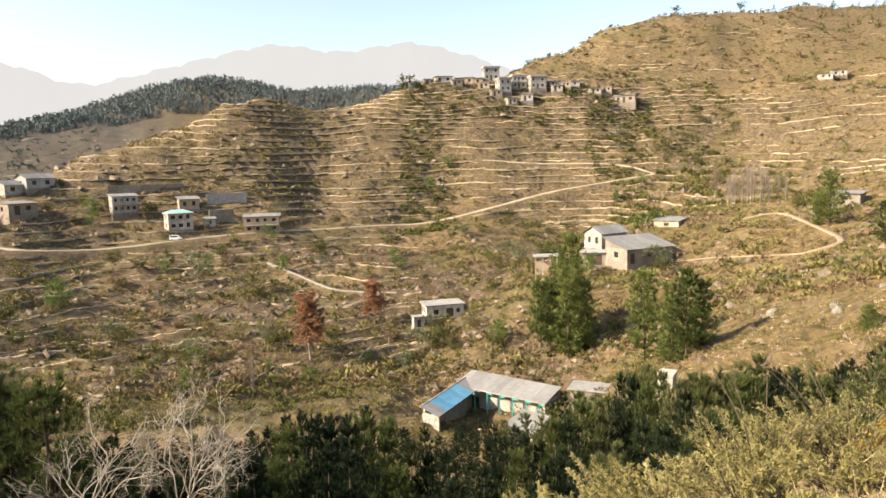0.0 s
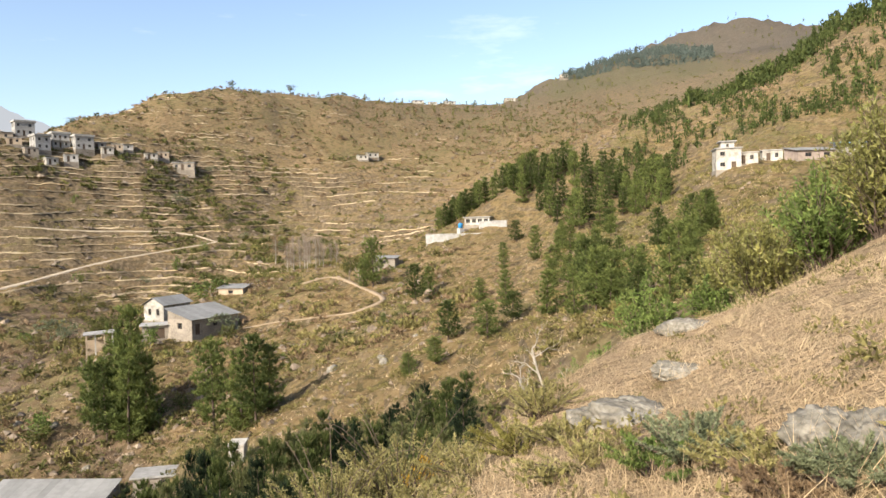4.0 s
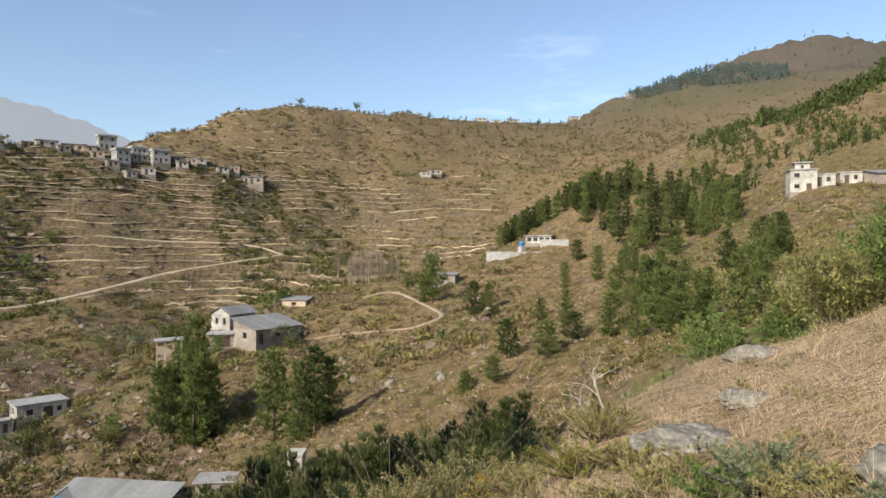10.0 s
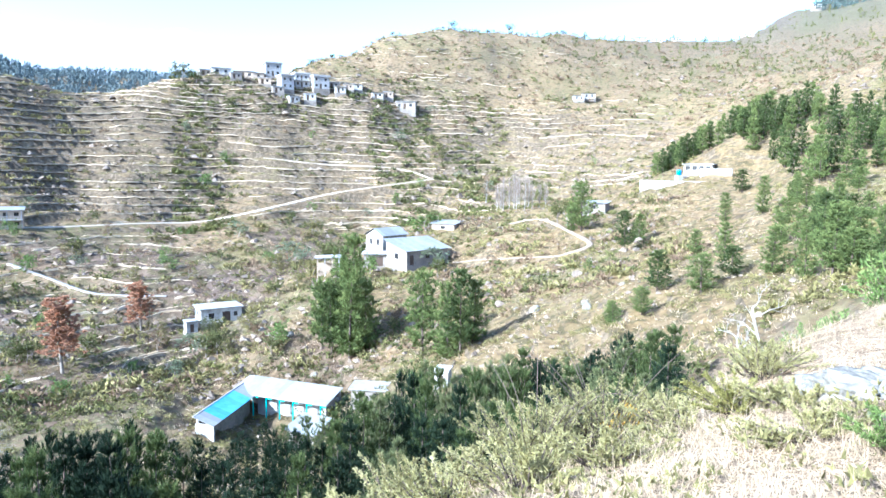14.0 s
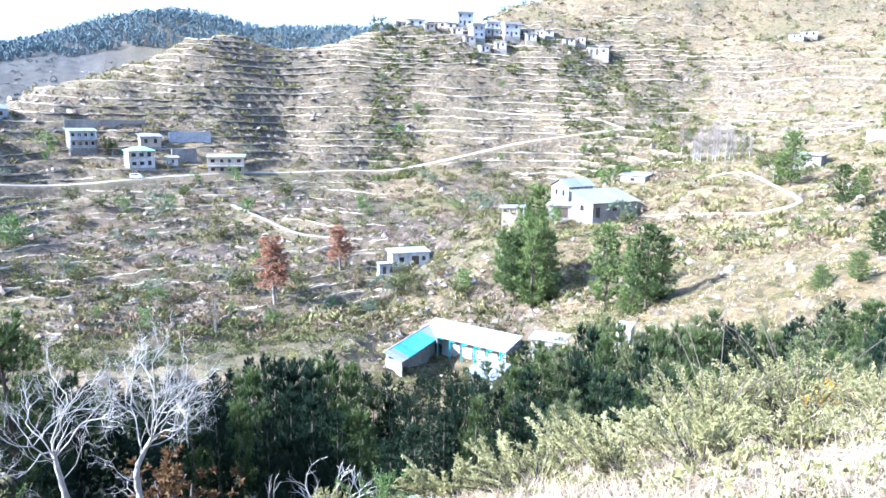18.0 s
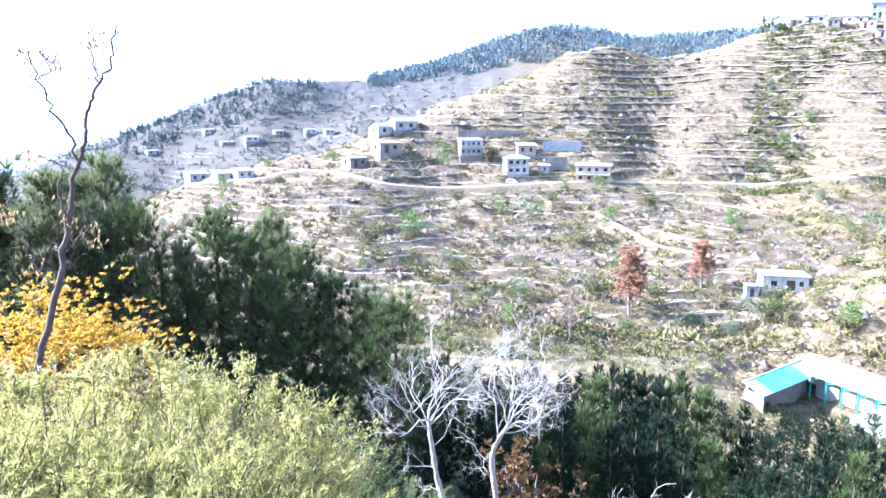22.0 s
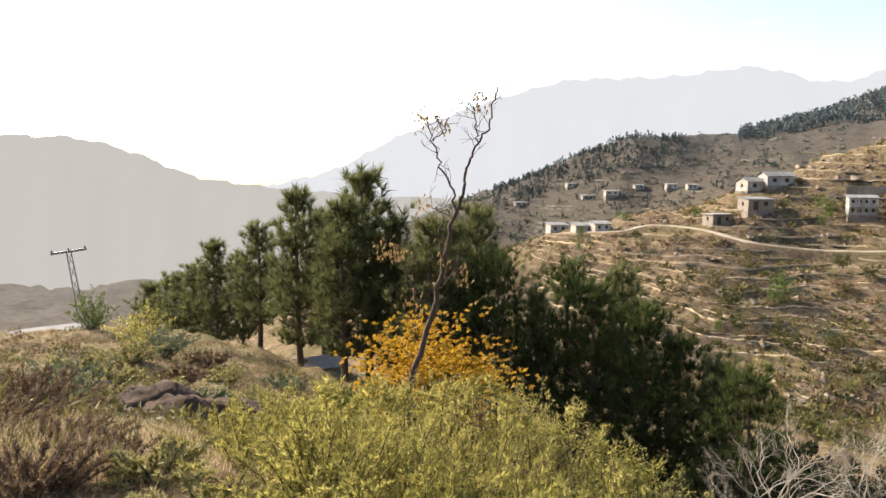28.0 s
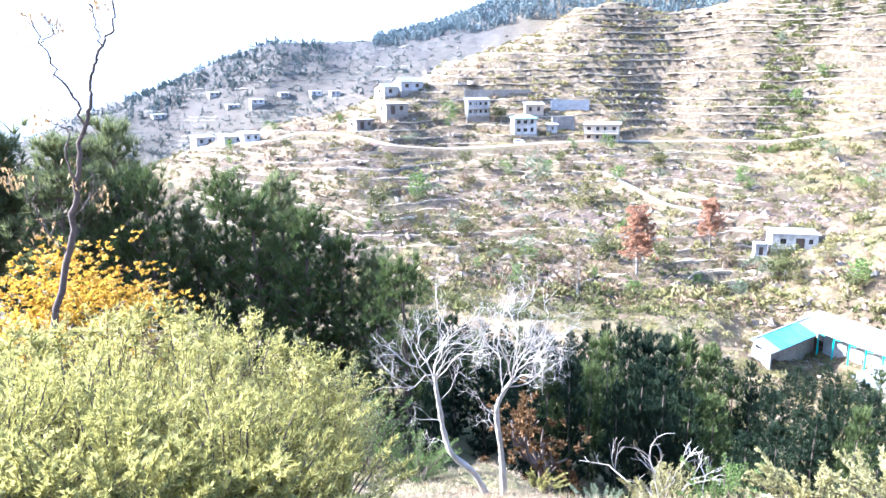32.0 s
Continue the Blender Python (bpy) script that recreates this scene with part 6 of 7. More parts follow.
# ---- roofs beyond the left terrace ----
house("terrace_shed", "low shed with pale blue-white sheet roof beyond the terrace", -86.0, 48, 4.5, 4, 1.4, 1, 10, WHITEWASH, "mono", SHEET, ONE_WINDOW, rise=0.3, lift=-1.7)
house("grove_shed", "small grey shed with rounded sheet roof among the pines", -66.6, 47, 2.4, 2.4, 1.2, 1, 20, CONCRETE, "gable", SHEET, (), rise=0.5, lift=-1.15)


# ---- school-like building with two wings below the pines ----
def wing_building():
    """Two wings round a yard: grey sheet roof on the long wing, blue sheets on the short one, turquoise verandah."""
    a, c, d = Vector((3.8, 99.9)), Vector((15.6, 90.6)), Vector((-3.5, 85.8))
    base = ground_at(2.0, 90.0) + 0.2
    top = -29.9
    ob = thing("wing_building", 0, 0, 0, 0, "low yard building with grey and blue sheet roofs, turquoise verandah", "building")
    along, across = (c - a).normalized(), (d - a).normalized()
    inward = Vector((along.y, -along.x))
    if inward.dot(d - a) < 0:
        inward = -inward
    eave = top - 1.05

    def at(p, z):
        return (p.x, p.y, z)
    n, width = 14, 4.5
    for i in range(n):
        s, e = a + (c - a) * (i / n), a + (c - a) * ((i + 1) / n) + along * 0.04
        bm = bmesh.new()
        u = 0.014 * (i % 2)
        slab(bm, (at(s, top + u), at(e, top + u), at(e + inward * width, eave + u), at(s + inward * width, eave + u)), 0.04)
        part("roof_sheet", bm, SHEET, ob)
    inner = along
    for i in range(12):
        s, e = a + (d - a) * (0.12 + 0.88 * i / 12), a + (d - a) * (0.12 + 0.88 * (i + 1) / 12) + across * 0.04
        bm = bmesh.new()
        u = 0.014 * (i % 2)
        slab(bm, (at(s, top - 0.5 + u), at(e, top - 0.5 + u), at(e + inner * 3.0, eave - 0.25 + u), at(s + inner * 3.0, eave - 0.25 + u)), 0.04)
        part("roof_sheet", bm, SHEET if i < 3 or i > 9 else BLUE_SHEET, ob, "" if i < 3 or i > 9 else "faded blue roof sheet")

    def wall(p, q, z0, z1, mat, name, thick=0.25, label=""):
        bm = bmesh.new()
        w = (q - p)
        side = Vector((-w.y, w.x)).normalized() * thick
        lo = [bm.verts.new(at(v, z0)) for v in (p, q, q + side, p + side)]
        hi = [bm.verts.new(at(v, z1)) for v in (p, q, q + side, p + side)]
        bm.faces.new(hi)
        bm.faces.new(lo[::-1])
        for i in range(4):
            bm.faces.new((lo[i], lo[(i + 1) % 4], hi[(i + 1) % 4], hi[i]))
        bmesh.ops.recalc_face_normals(bm, faces=bm.faces)
        return part(name, bm, mat, ob, label)
    wall(a - inward * -0.3 + along * 0.3, c - along * 0.3 + inward * 0.3, base - 3, top - 0.2, WHITEWASH, "back_wall")
    wall(a + inward * 2.9 + along * 3.3, c + inward * 2.9 - along * 0.3, base - 3, eave + 0.3, WHITEWASH, "room_wall")
    wall(c - along * 0.55 + inward * 0.6, c - along * 0.55 + inward * 4.1, base - 3, eave - 0.05, WHITEWASH, "end_wall")
    wall(d - across * 0.3 + inner * 0.1, d - across * 0.3 + inner * 2.8, base - 3, eave - 0.35, WHITEWASH, "end_wall", 0.25, "white end wall stained with moss")
    wall(a + across * 1.0 + inner * 0.1, d - across * 0.6 + inner * 0.1, base - 3, top - 0.75, WHITEWASH, "outer_wall")
    # darker masonry here stands in for the shadow inside the yard
    wall(a + across * 3.6 + inner * 1.5, d - across * 0.6 + inner * 1.5, base - 3, eave - 0.02, STONE_WALL, "room_wall")
    front = inward * (width - 0.25)
    for k in range(6):
        p = a + along * (3.5 + k * 2.1) + front
        bm = bmesh.new()
        box(bm, p.x - 0.09, p.x + 0.09, p.y - 0.09, p.y + 0.09, base - 2.5, eave - 0.05)
        part("verandah_post", bm, TURQUOISE, ob, "turquoise verandah post")
        bm = bmesh.new()
        q = p + along * 0.85
        slab(bm, (at(p, eave - 0.08), at(q, eave - 0.08), at(q + inward * 0.05, eave - 0.42), at(p + inward * 0.05, eave - 0.42)), 0.06)
        part("verandah_board", bm, TURQUOISE, ob)
    bm = bmesh.new()
    p, q = a + along * 3.1 + front + inward * 0.1, c - along * 0.1 + front + inward * 0.1
    slab(bm, (at(p, eave + 0.02), at(q, eave + 0.02), at(q + inward * 0.12, eave - 0.03), at(p + inward * 0.12, eave - 0.03)), 0.16)
    part("fascia", bm, WHITEWASH, ob)
    bm = bmesh.new()
    p, q = a + across * 0.2 - inner * 0.08, d + across * 0.05 - inner * 0.08
    slab(bm, (at(p, top - 0.42), at(q, top - 0.42), at(q + inner * 0.14, top - 0.44), at(p + inner * 0.14, top - 0.44)), 0.14)
    part("fascia", bm, WHITEWASH, ob)


wing_building()
house("yard_store", "stone store with grey sheet roof at the yard's open side", 6.9, 83.0, 3.8, 3.2, 1.6, 1, -38, STONE_WALL, "mono", SHEET, DOOR_AND_WINDOW, rise=0.9, lift=0.3)
house("gate_house", "weathered flat-roofed stone outbuilding behind the pines", 12.2, 86, 4.6, 3.0, 1.6, 1, -12, STONE_WALL, "flat", CONCRETE, DOOR_AND_WINDOW, over=0.3)
house("gate_house", "small white outbuilding behind the pines", 18.3, 73, 1.5, 2, 2.0, 1, -12, WHITEWASH, "flat", WHITEWASH, ((0.5, 0.35, 0.0, 0.8, True),), over=0.1)


# ---- parked van and lattice mast ----
def van(b, r, turn):
    x, y = by_bearing(b, r)
    line, height = ROAD_LINES[0][3], ROAD_LINES[0][4]
    k = ((line - np.array([x, y])) ** 2).sum(1).argmin()
    ob = thing("van", *line[k], height[k] + 0.22, turn, "small white van parked on the dirt road", "van")
    ob.scale = (0.75, 0.75, 0.75)
    bm = bmesh.new()
    section = ((-2.0, 0.3), (-2.05, 0.9), (-1.95, 1.75), (0.9, 1.8), (1.5, 1.05), (2.0, 0.95), (2.05, 0.35))
    rows = [[bm.verts.new((px, s * 0.8 * (1.0 if pz < 1.1 else 0.88), pz)) for px, pz in section] for s in (-1, 1)]
    bm.faces.new(rows[0])
    bm.faces.new(rows[1][::-1])
    for i in range(len(section)):
        j = (i + 1) % len(section)
        bm.faces.new((rows[0][i], rows[1][i], rows[1][j], rows[0][j]))
    bmesh.ops.recalc_face_normals(bm, faces=bm.faces)
    part("body", bm, WHITE_PAINT, ob)
    for s in (-1, 1):
        bm = bmesh.new()
        box(bm, -1.7, 0.85, s * 0.755 - 0.03, s * 0.755 + 0.03, 1.12, 1.6)
        part("side_window", bm, GLASS_DARK, ob)
        for px in (-1.3, 1.3):
            soup = Soup()
            soup.tube([(px, s * 0.82, 0.31), (px, s * 0.8, 0.31), (px, s * 0.62, 0.31)], [0.05, 0.31, 0.31], 14)
            wheel = under("wheel", soup.mesh("wheel", RUBBER), ob)
            soup = Soup()
            soup.tube([(px, s * 0.84, 0.31), (px, s * 0.825, 0.31)], [0.02, 0.17], 10)
            under("rim", soup.mesh("rim", STEEL), wheel)


van(-21.2, 195, 5)


def lattice_mast(b, r, top):
    """A tapering lattice mast with a cross-arm and insulators, leaning a little."""
    x, y = by_bearing(b, r)
    z = ground_at(x, y)
    tall = r * math.tan(radians(top)) - z
    ob = thing("lattice_mast", x, y, z - 0.3, -b, "leaning grey steel lattice power mast with cross-arm", "power mast")
    ob.rotation_euler = (0, radians(-7), radians(-b))
    half = lambda t: 0.42 - 0.2 * t
    for sx in (-1, 1):
        for sy in (-1, 1):
            soup = Soup()
            soup.tube([(sx * half(t), sy * half(t), t * tall) for t in (0, 0.5, 1)], [0.07, 0.06, 0.05], 4)
            under("leg", soup.mesh("leg", STEEL), ob)
    n = 12
    for i in range(n):
        t, u = i / n, (i + 1) / n
        for k, (p, q) in enumerate((((-1, -1), (1, -1)), ((1, -1), (1, 1)), ((1, 1), (-1, 1)), ((-1, 1), (-1, -1)))):
            if i % 2:
                p, q = q, p
            soup = Soup()
            soup.tube([(p[0] * half(t), p[1] * half(t), t * tall), (q[0] * half(u), q[1] * half(u), u * tall)], [0.035, 0.035], 3)
            under("brace", soup.mesh("brace", STEEL), ob)
    bm = bmesh.new()
    box(bm, -1.75, 1.75, -0.12, 0.12, tall, tall + 0.24)
    part("cross_arm", bm, STEEL, ob)
    for px in (-1.6, 0, 1.6):
        soup = Soup()
        soup.tube([(px, 0, tall + 0.24), (px, 0, tall + 0.36), (px, 0, tall + 0.5)], [0.09, 0.13, 0.05], 8)
        under("insulator", soup.mesh("insulator", WHITEWASH), ob)


lattice_mast(-83.4, 84, -5.2)



# ================= near the eye: trees, bushes, rocks =================
def near_trunk():
    """The lichened trunk beside the eye, with a broken limb stub where it forks."""
    x, y = by_bearing(72.4, 3.7)
    z0 = ground_at(x, y) - 0.1
    ob = thing("old_tree", x, y, z0, 0, "old grey-brown tree trunk with lichen spots and a broken limb", "tree")
    side = Vector((math.cos(radians(-72.4)), math.sin(radians(-72.4)), 0))
    # height above the foot, sideways shift, radius
    k = [(0, -0.1, 0.13), (0.25, -0.095, 0.104), (0.55, -0.08, 0.097), (1.1, -0.045, 0.085), (1.65, 0.012, 0.078), (2.25, 0.062, 0.075), (2.55, 0.09, 0.075), (2.68, 0.09, 0.082), (2.78, 0.05, 0.085), (2.88, -0.01, 0.075),
         (3.0, -0.04, 0.066), (3.25, -0.05, 0.065), (3.6, -0.05, 0.062), (4.0, -0.02, 0.055), (4.6, 0.1, 0.04), (5.2, 0.3, 0.025)]
    soup = Soup()
    rng = np.random.RandomState(3)
    fine = np.linspace(0, 5.2, 200)
    h = np.array([q[0] for q in k])
    s, r = np.interp(fine, h, [q[1] for q in k]), np.interp(fine, h, [q[2] for q in k])
    s, r = np.convolve(np.pad(s, 4, "edge"), np.ones(9) / 9, "valid"), np.convolve(np.pad(r, 2, "edge"), np.ones(5) / 5, "valid")
    soup.tube(np.stack([side.x * s, side.y * s, fine], 1), r, 30)
    v = soup.verts[0]
    ang = np.tile(np.arange(30), len(fine))
    up = np.repeat(fine, 30)
    plate = np.array([noise.noise(Vector((math.cos(q * 0.2094) * 2.6, math.sin(q * 0.2094) * 2.6, w * 2.2))) + 0.7 * noise.noise(Vector((math.cos(q * 0.2094) * 5, math.sin(q * 0.2094) * 5, w * 8))) + 0.4 * noise.noise(Vector((math.cos(q * 0.2094) * 9, math.sin(q * 0.2094) * 9, w * 16))) for q, w in zip(ang, up)])
    ridge = 0.022 * plate + rng.normal(size=len(v)) * 0.0028
    mid = np.repeat(np.stack([side.x * s, side.y * s, fine], 1), 30, 0)
    out = v - mid
    soup.verts[0] = mid + out * (1 + ridge[:, None] / (np.linalg.norm(out, axis=1)[:, None] + 1e-6))
    under("trunk", soup.mesh("trunk", LICHEN_BARK, True), ob)
    soup = Soup()
    for i in range(7):
        lean = rng.uniform(-0.03, 0.08)
        p = Vector((side.x * (0.085 + 0.013 * i), side.y * (0.085 + 0.013 * i), 2.62)) + Vector((0.045 * math.cos(i * 2.2), 0.045 * math.sin(i * 2.2), 0))
        tall = 0.12 + 0.08 * rng.uniform(0, 1)
        soup.tube([p * 0.6 + Vector((0, 0, 1.0)), p + Vector((0, 0, 0.1)), p + side * lean * 0.4 + Vector((0, 0, tall * 0.6)), p + side * lean + Vector((0, 0, tall))], [0.05, 0.032, 0.017, 0.002], 5)
    under("broken_stub", soup.mesh("broken_stub", LICHEN_BARK), ob, "splintered stub of a broken limb")
    soup = Soup()
    tips = []
    for hgt, sgn in ((2.2, -1), (1.95, -1), (4.2, 1), (4.5, -1), (4.8, 1)):
        soup = Soup()
        branching(soup, rng, (side.x * np.interp(hgt, h, [q[1] for q in k]) * 1.0, side.y * np.interp(hgt, h, [q[1] for q in k]), hgt), (side.x * sgn, side.y * sgn, 0.4), 0.22, 0.008, 1, tips, 0.5, 2)
        under("twig", soup.mesh("twig", DARK_BARK), ob)
    # lichen scabs
    soup = Soup()
    for i in range(170):
        hh = rng.uniform(0.2, 3.1)
        g = rng.uniform(0, 6.283)
        ss, rr = np.interp(hh, fine, s), np.interp(hh, fine, r)
        d = np.array([math.cos(g), math.sin(g), 0])
        c = np.array([side.x * ss, side.y * ss, hh]) + d * (rr + 0.001)
        t1, t2 = np.array([-d[1], d[0], 0]), np.array([0, 0, 1.0])
        rad = rng.uniform(0.005, 0.016) * rng.uniform(0.6, 1.4)
        n = 9
        ring = [c + (t1 * math.cos(q) + t2 * math.sin(q) * 1.2) * rad * rng.uniform(0.45, 1.25) for q in np.arange(n) * 6.283 / n]
        soup.add(np.array([c + d * 0.004] + ring), [(0, 1 + q, 1 + (q + 1) % n) for q in range(n)])
    tagged(under("lichen", soup.mesh("lichen", LICHEN), ob, "pale grey lichen scabs"), kind="stuff")


def furrowed_bark():
    """Grey-brown bark in long plates parted by dark furrows, tinged with yellow and grey crusts."""
    m = surface("lichened_bark", [(0.15, 0.125, 0.096), (0.28, 0.24, 0.19), (0.40, 0.355, 0.285)], 0.03, 0.95, 0.0, 0.0, coarse=6.0)
    n, link = m.node_tree.nodes, m.node_tree.links.new
    bsdf = n["Principled BSDF"]
    where, squash = n.new("ShaderNodeTexCoord"), n.new("ShaderNodeMapping")
    squash.inputs["Scale"].default_value = (52, 52, 13)
    cells, wobble, mix = n.new("ShaderNodeTexVoronoi"), n.new("ShaderNodeTexNoise"), n.new("ShaderNodeVectorMath")
    cells.feature = "DISTANCE_TO_EDGE"
    wobble.inputs["Scale"].default_value, wobble.inputs["Detail"].default_value = 9.0, 5.0
    mix.operation = "MULTIPLY_ADD"
    mix.inputs[1].default_value = (1.6, 1.6, 1.6)
    link(where.outputs["Object"], squash.inputs["Vector"])
    link(where.outputs["Object"], wobble.inputs["Vector"])
    link(wobble.outputs["Color"], mix.inputs[0])
    link(squash.outputs["Vector"], mix.inputs[2])
    link(mix.outputs["Vector"], cells.inputs["Vector"])
    furrow, crust = n.new("ShaderNodeMapRange"), n.new("ShaderNodeMapRange")
    furrow.inputs["From Max"].default_value = 0.2
    link(cells.outputs["Distance"], furrow.inputs["Value"])
    dark, tinge = n.new("ShaderNodeMix"), n.new("ShaderNodeMix")
    dark.data_type = tinge.data_type = "RGBA"
    link(furrow.outputs["Result"], dark.inputs[0])
    dark.inputs[6].default_value = (0.06, 0.048, 0.036, 1)
    plain = bsdf.inputs["Base Color"].links[0].from_socket
    link(plain, dark.inputs[7])
    patch = n.new("ShaderNodeTexNoise")
    patch.inputs["Scale"].default_value, patch.inputs["Detail"].default_value = 7.0, 6.0
    link(where.outputs["Object"], patch.inputs["Vector"])
    crust.inputs["From Min"].default_value, crust.inputs["From Max"].default_value, crust.inputs["To Max"].default_value = 0.55, 0.72, 0.7
    link(patch.outputs["Fac"], crust.inputs["Value"])
    link(crust.outputs["Result"], tinge.inputs[0])
    link(dark.outputs[2], tinge.inputs[6])
    tinge.inputs[7].default_value = (0.26, 0.225, 0.14, 1)
    link(tinge.outputs[2], bsdf.inputs["Base Color"])
    b = n.new("ShaderNodeBump")
    b.inputs["Strength"].default_value, b.inputs["Distance"].default_value = 1.0, 0.02
    link(furrow.outputs["Result"], b.inputs["Height"])
    link(b.outputs["Normal"], bsdf.inputs["Normal"])
    return m


LICHEN_BARK = furrowed_bark()
LICHEN = surface("pale_lichen", [(0.20, 0.195, 0.15), (0.34, 0.33, 0.27)], 0.01, 0.95, 0.2, 0.0)
near_trunk()


def dead_tree(name, b, r, lean_points, crown, seed, label):
    """A pale leafless tree: its leaning trunk by (height, bearing shift) and a crown of dividing white limbs."""
    x, y = by_bearing(b, r)
    z = ground_at(x, y) - 0.15
    ob = thing(name, x, y, z, 0, label, "tree", "dead trees")
    side = Vector((math.cos(radians(-b)), math.sin(radians(-b)), 0))
    rng = np.random.RandomState(seed)
    path = [(side.x * s, side.y * s, h) for h, s in lean_points]
    soup = Soup()
    fine = np.array(curve_through(path, 6))
    soup.tube(fine, np.linspace(0.055, 0.028, len(fine)), 9)
    soup.verts[0] += rng.normal(size=soup.verts[0].shape) * 0.006
    under("trunk", soup.mesh("trunk", WHITE_BARK, True), ob)
    for i, (h, sx, up, depth_way, ln) in enumerate(crown + [(h - 0.08, sx * 0.7 + rng.uniform(-0.5, 0.5), up + rng.uniform(-0.2, 0.3), -dw + rng.uniform(-0.4, 0.4), ln * 0.85) for h, sx, up, dw, ln in crown if ln > 0.75]):
        soup, tips = Soup(), []
        base = np.array([np.interp(h, [q[0] for q in lean_points], [q[1] for q in lean_points]) * side.x, np.interp(h, [q[0] for q in lean_points], [q[1] for q in lean_points]) * side.y, h])
        way = np.array([side.x * sx - side.y * depth_way, side.y * sx + side.x * depth_way, up])
        branching(soup, rng, base, way, ln * 0.86, 0.0115 if ln > 0.7 else 0.007, 4 if ln > 0.7 else 3, tips, 0.75, 3, 0.68, 0.06)
        under("limb", soup.mesh("limb", WHITE_BARK, True), ob)
    return ob


# height, shift to the right; limbs: height, sideways, upward, depthwise, length
dead_tree("dead_tree", -24.5, 9.8, [(0, 0.15), (0.5, -0.1), (0.8, -0.42), (1.1, -0.55), (1.7, -0.65), (2.2, -0.72)],
          [(2.2, 0.1, 1, 0.1, 0.85), (2.15, -0.7, 0.9, 0.3, 0.85), (2.1, 0.75, 0.75, -0.3, 0.8), (2.0, -1, 0.45, -0.3, 0.7), (1.75, 0.9, 0.3, 0.3, 0.6), (1.4, -1, 0.35, 0.2, 0.45), (2.2, -0.3, 1, -0.5, 0.8), (1.0, -1, 0.2, 0.1, 0.3)], 5,
          "pale leafless tree with a crooked white trunk on the ledge")
dead_tree("dead_tree", -22.3, 9.6, [(0, 0), (0.6, -0.02), (1.1, -0.07), (1.6, -0.12), (1.9, -0.02), (2.15, 0.14)],
          [(2.15, 0.7, 0.9, 0.1, 0.9), (2.1, 1, 0.45, -0.2, 0.85), (1.9, -0.5, 1, 0.2, 0.8), (2.1, 0.2, 1, -0.4, 0.85), (2.0, 1, 0.1, 0.3, 0.75), (1.5, -0.9, 0.5, -0.2, 0.5), (1.2, -1, 0.1, 0.2, 0.35), (2.15, 0.9, 0.7, 0.4, 0.8)], 9,
          "white leafless tree with wide twiggy limbs on the ledge")


def snag_tree():
    """The tall thin tree with a few hanging dry leaf clusters."""
    b, r = -58.6, 21.0
    x, y = by_bearing(b, r)
    z = ground_at(x, y) - 0.2
    ob = thing("snag_tree", x, y, z, 0, "tall thin leaning tree, nearly bare, with hanging tan leaf clusters", "tree")
    side = Vector((math.cos(radians(55)), math.sin(radians(55)), 0))
    rng = np.random.RandomState(17)

    def spot(bearing, angle):
        px = r * math.tan(radians(bearing - b))
        return np.array([side.x * px, side.y * px, r / math.cos(radians(bearing - b)) * math.tan(radians(angle)) - z])
    limbs = [[np.array([0, 0, 0.0]), spot(-58.9, -17.7), spot(-57.3, -12.5), spot(-56.2, -8.5), spot(-55.6, -5.2), spot(-54.7, -2.2), spot(-54.2, -0.4)],
             [spot(-54.2, -0.4), spot(-54.0, 1.2), spot(-53.1, 3.0), spot(-52.2, 4.4), spot(-51.9, 6.2), spot(-51.6, 7.4)],
             [spot(-54.9, -2.8), spot(-55.3, -1.0), spot(-56.3, 1.4), spot(-56.9, 3.2), spot(-57.4, 4.8)],
             [spot(-56.0, -7.6), spot(-56.4, -5.0), spot(-55.9, -3.2), spot(-56.6, -2.6), spot(-57.2, -2.2)],
             [spot(-53.1, 3.0), spot(-53.4, 4.4), spot(-53.5, 5.6), spot(-54.0, 6.4)],
             [spot(-57.2, -12.0), spot(-58.6, -9.2), spot(-59.4, -6.0)],
             [spot(-56.9, 3.2), spot(-56.2, 3.9), spot(-55.8, 4.6)],
             [spot(-56.6, -9.5), spot(-55.6, -8.4), spot(-54.9, -7.4)]]
    wide = [(0.105, 0.045), (0.044, 0.016), (0.038, 0.014), (0.03, 0.011), (0.024, 0.01), (0.027, 0.01), (0.018, 0.008), (0.02, 0.009)]
    ends = []
    for i, (line, (r0, r1)) in enumerate(zip(limbs, wide)):
        fine = curve_through(line, 5)
        fine[1:-1] += rng.normal(size=fine[1:-1].shape) * 0.035
        soup, tips = Soup(), []
        soup.tube(fine, np.linspace(r0, r1, len(fine)), 8)
        if i:
            for q in range(9):
                p = fine[int(len(fine) * (0.3 + 0.077 * q))]
                branching(soup, rng, p, rng.normal(size=3) + np.array([0, 0, 0.4]), 0.5, 0.012, 1, tips, 0.5, 2)
        under("trunk" if i == 0 else "limb", soup.mesh("limb", DARK_BARK, True), ob)
        ends.append(line[-1])
    for e, many in ((spot(-52.9, 6.4), 34), (spot(-57.8, 5.0), 26), (spot(-59.8, -6.2), 34), (spot(-57.6, -2.0), 24), (spot(-55.9, -6.4), 22), (spot(-58.6, -10.2), 20), (spot(-54.3, -8.0), 22), (spot(-56.0, 4.2), 16), (spot(-61.0, -5.8), 22)):
        soup = Soup()
        at = e + rng.normal(size=(many, 3)) * [[0.16, 0.16, 0.18]]
        soup.leaves(rng, at, np.tile([[0, 0, -1.0]], (many, 1)), 2, 0.15, 0.06, 0.35)
        tagged(under("leaf_tuft", soup.mesh("leaf_tuft", TAN_LEAF), ob, "hanging tan dry leaves"), kind="stuff")


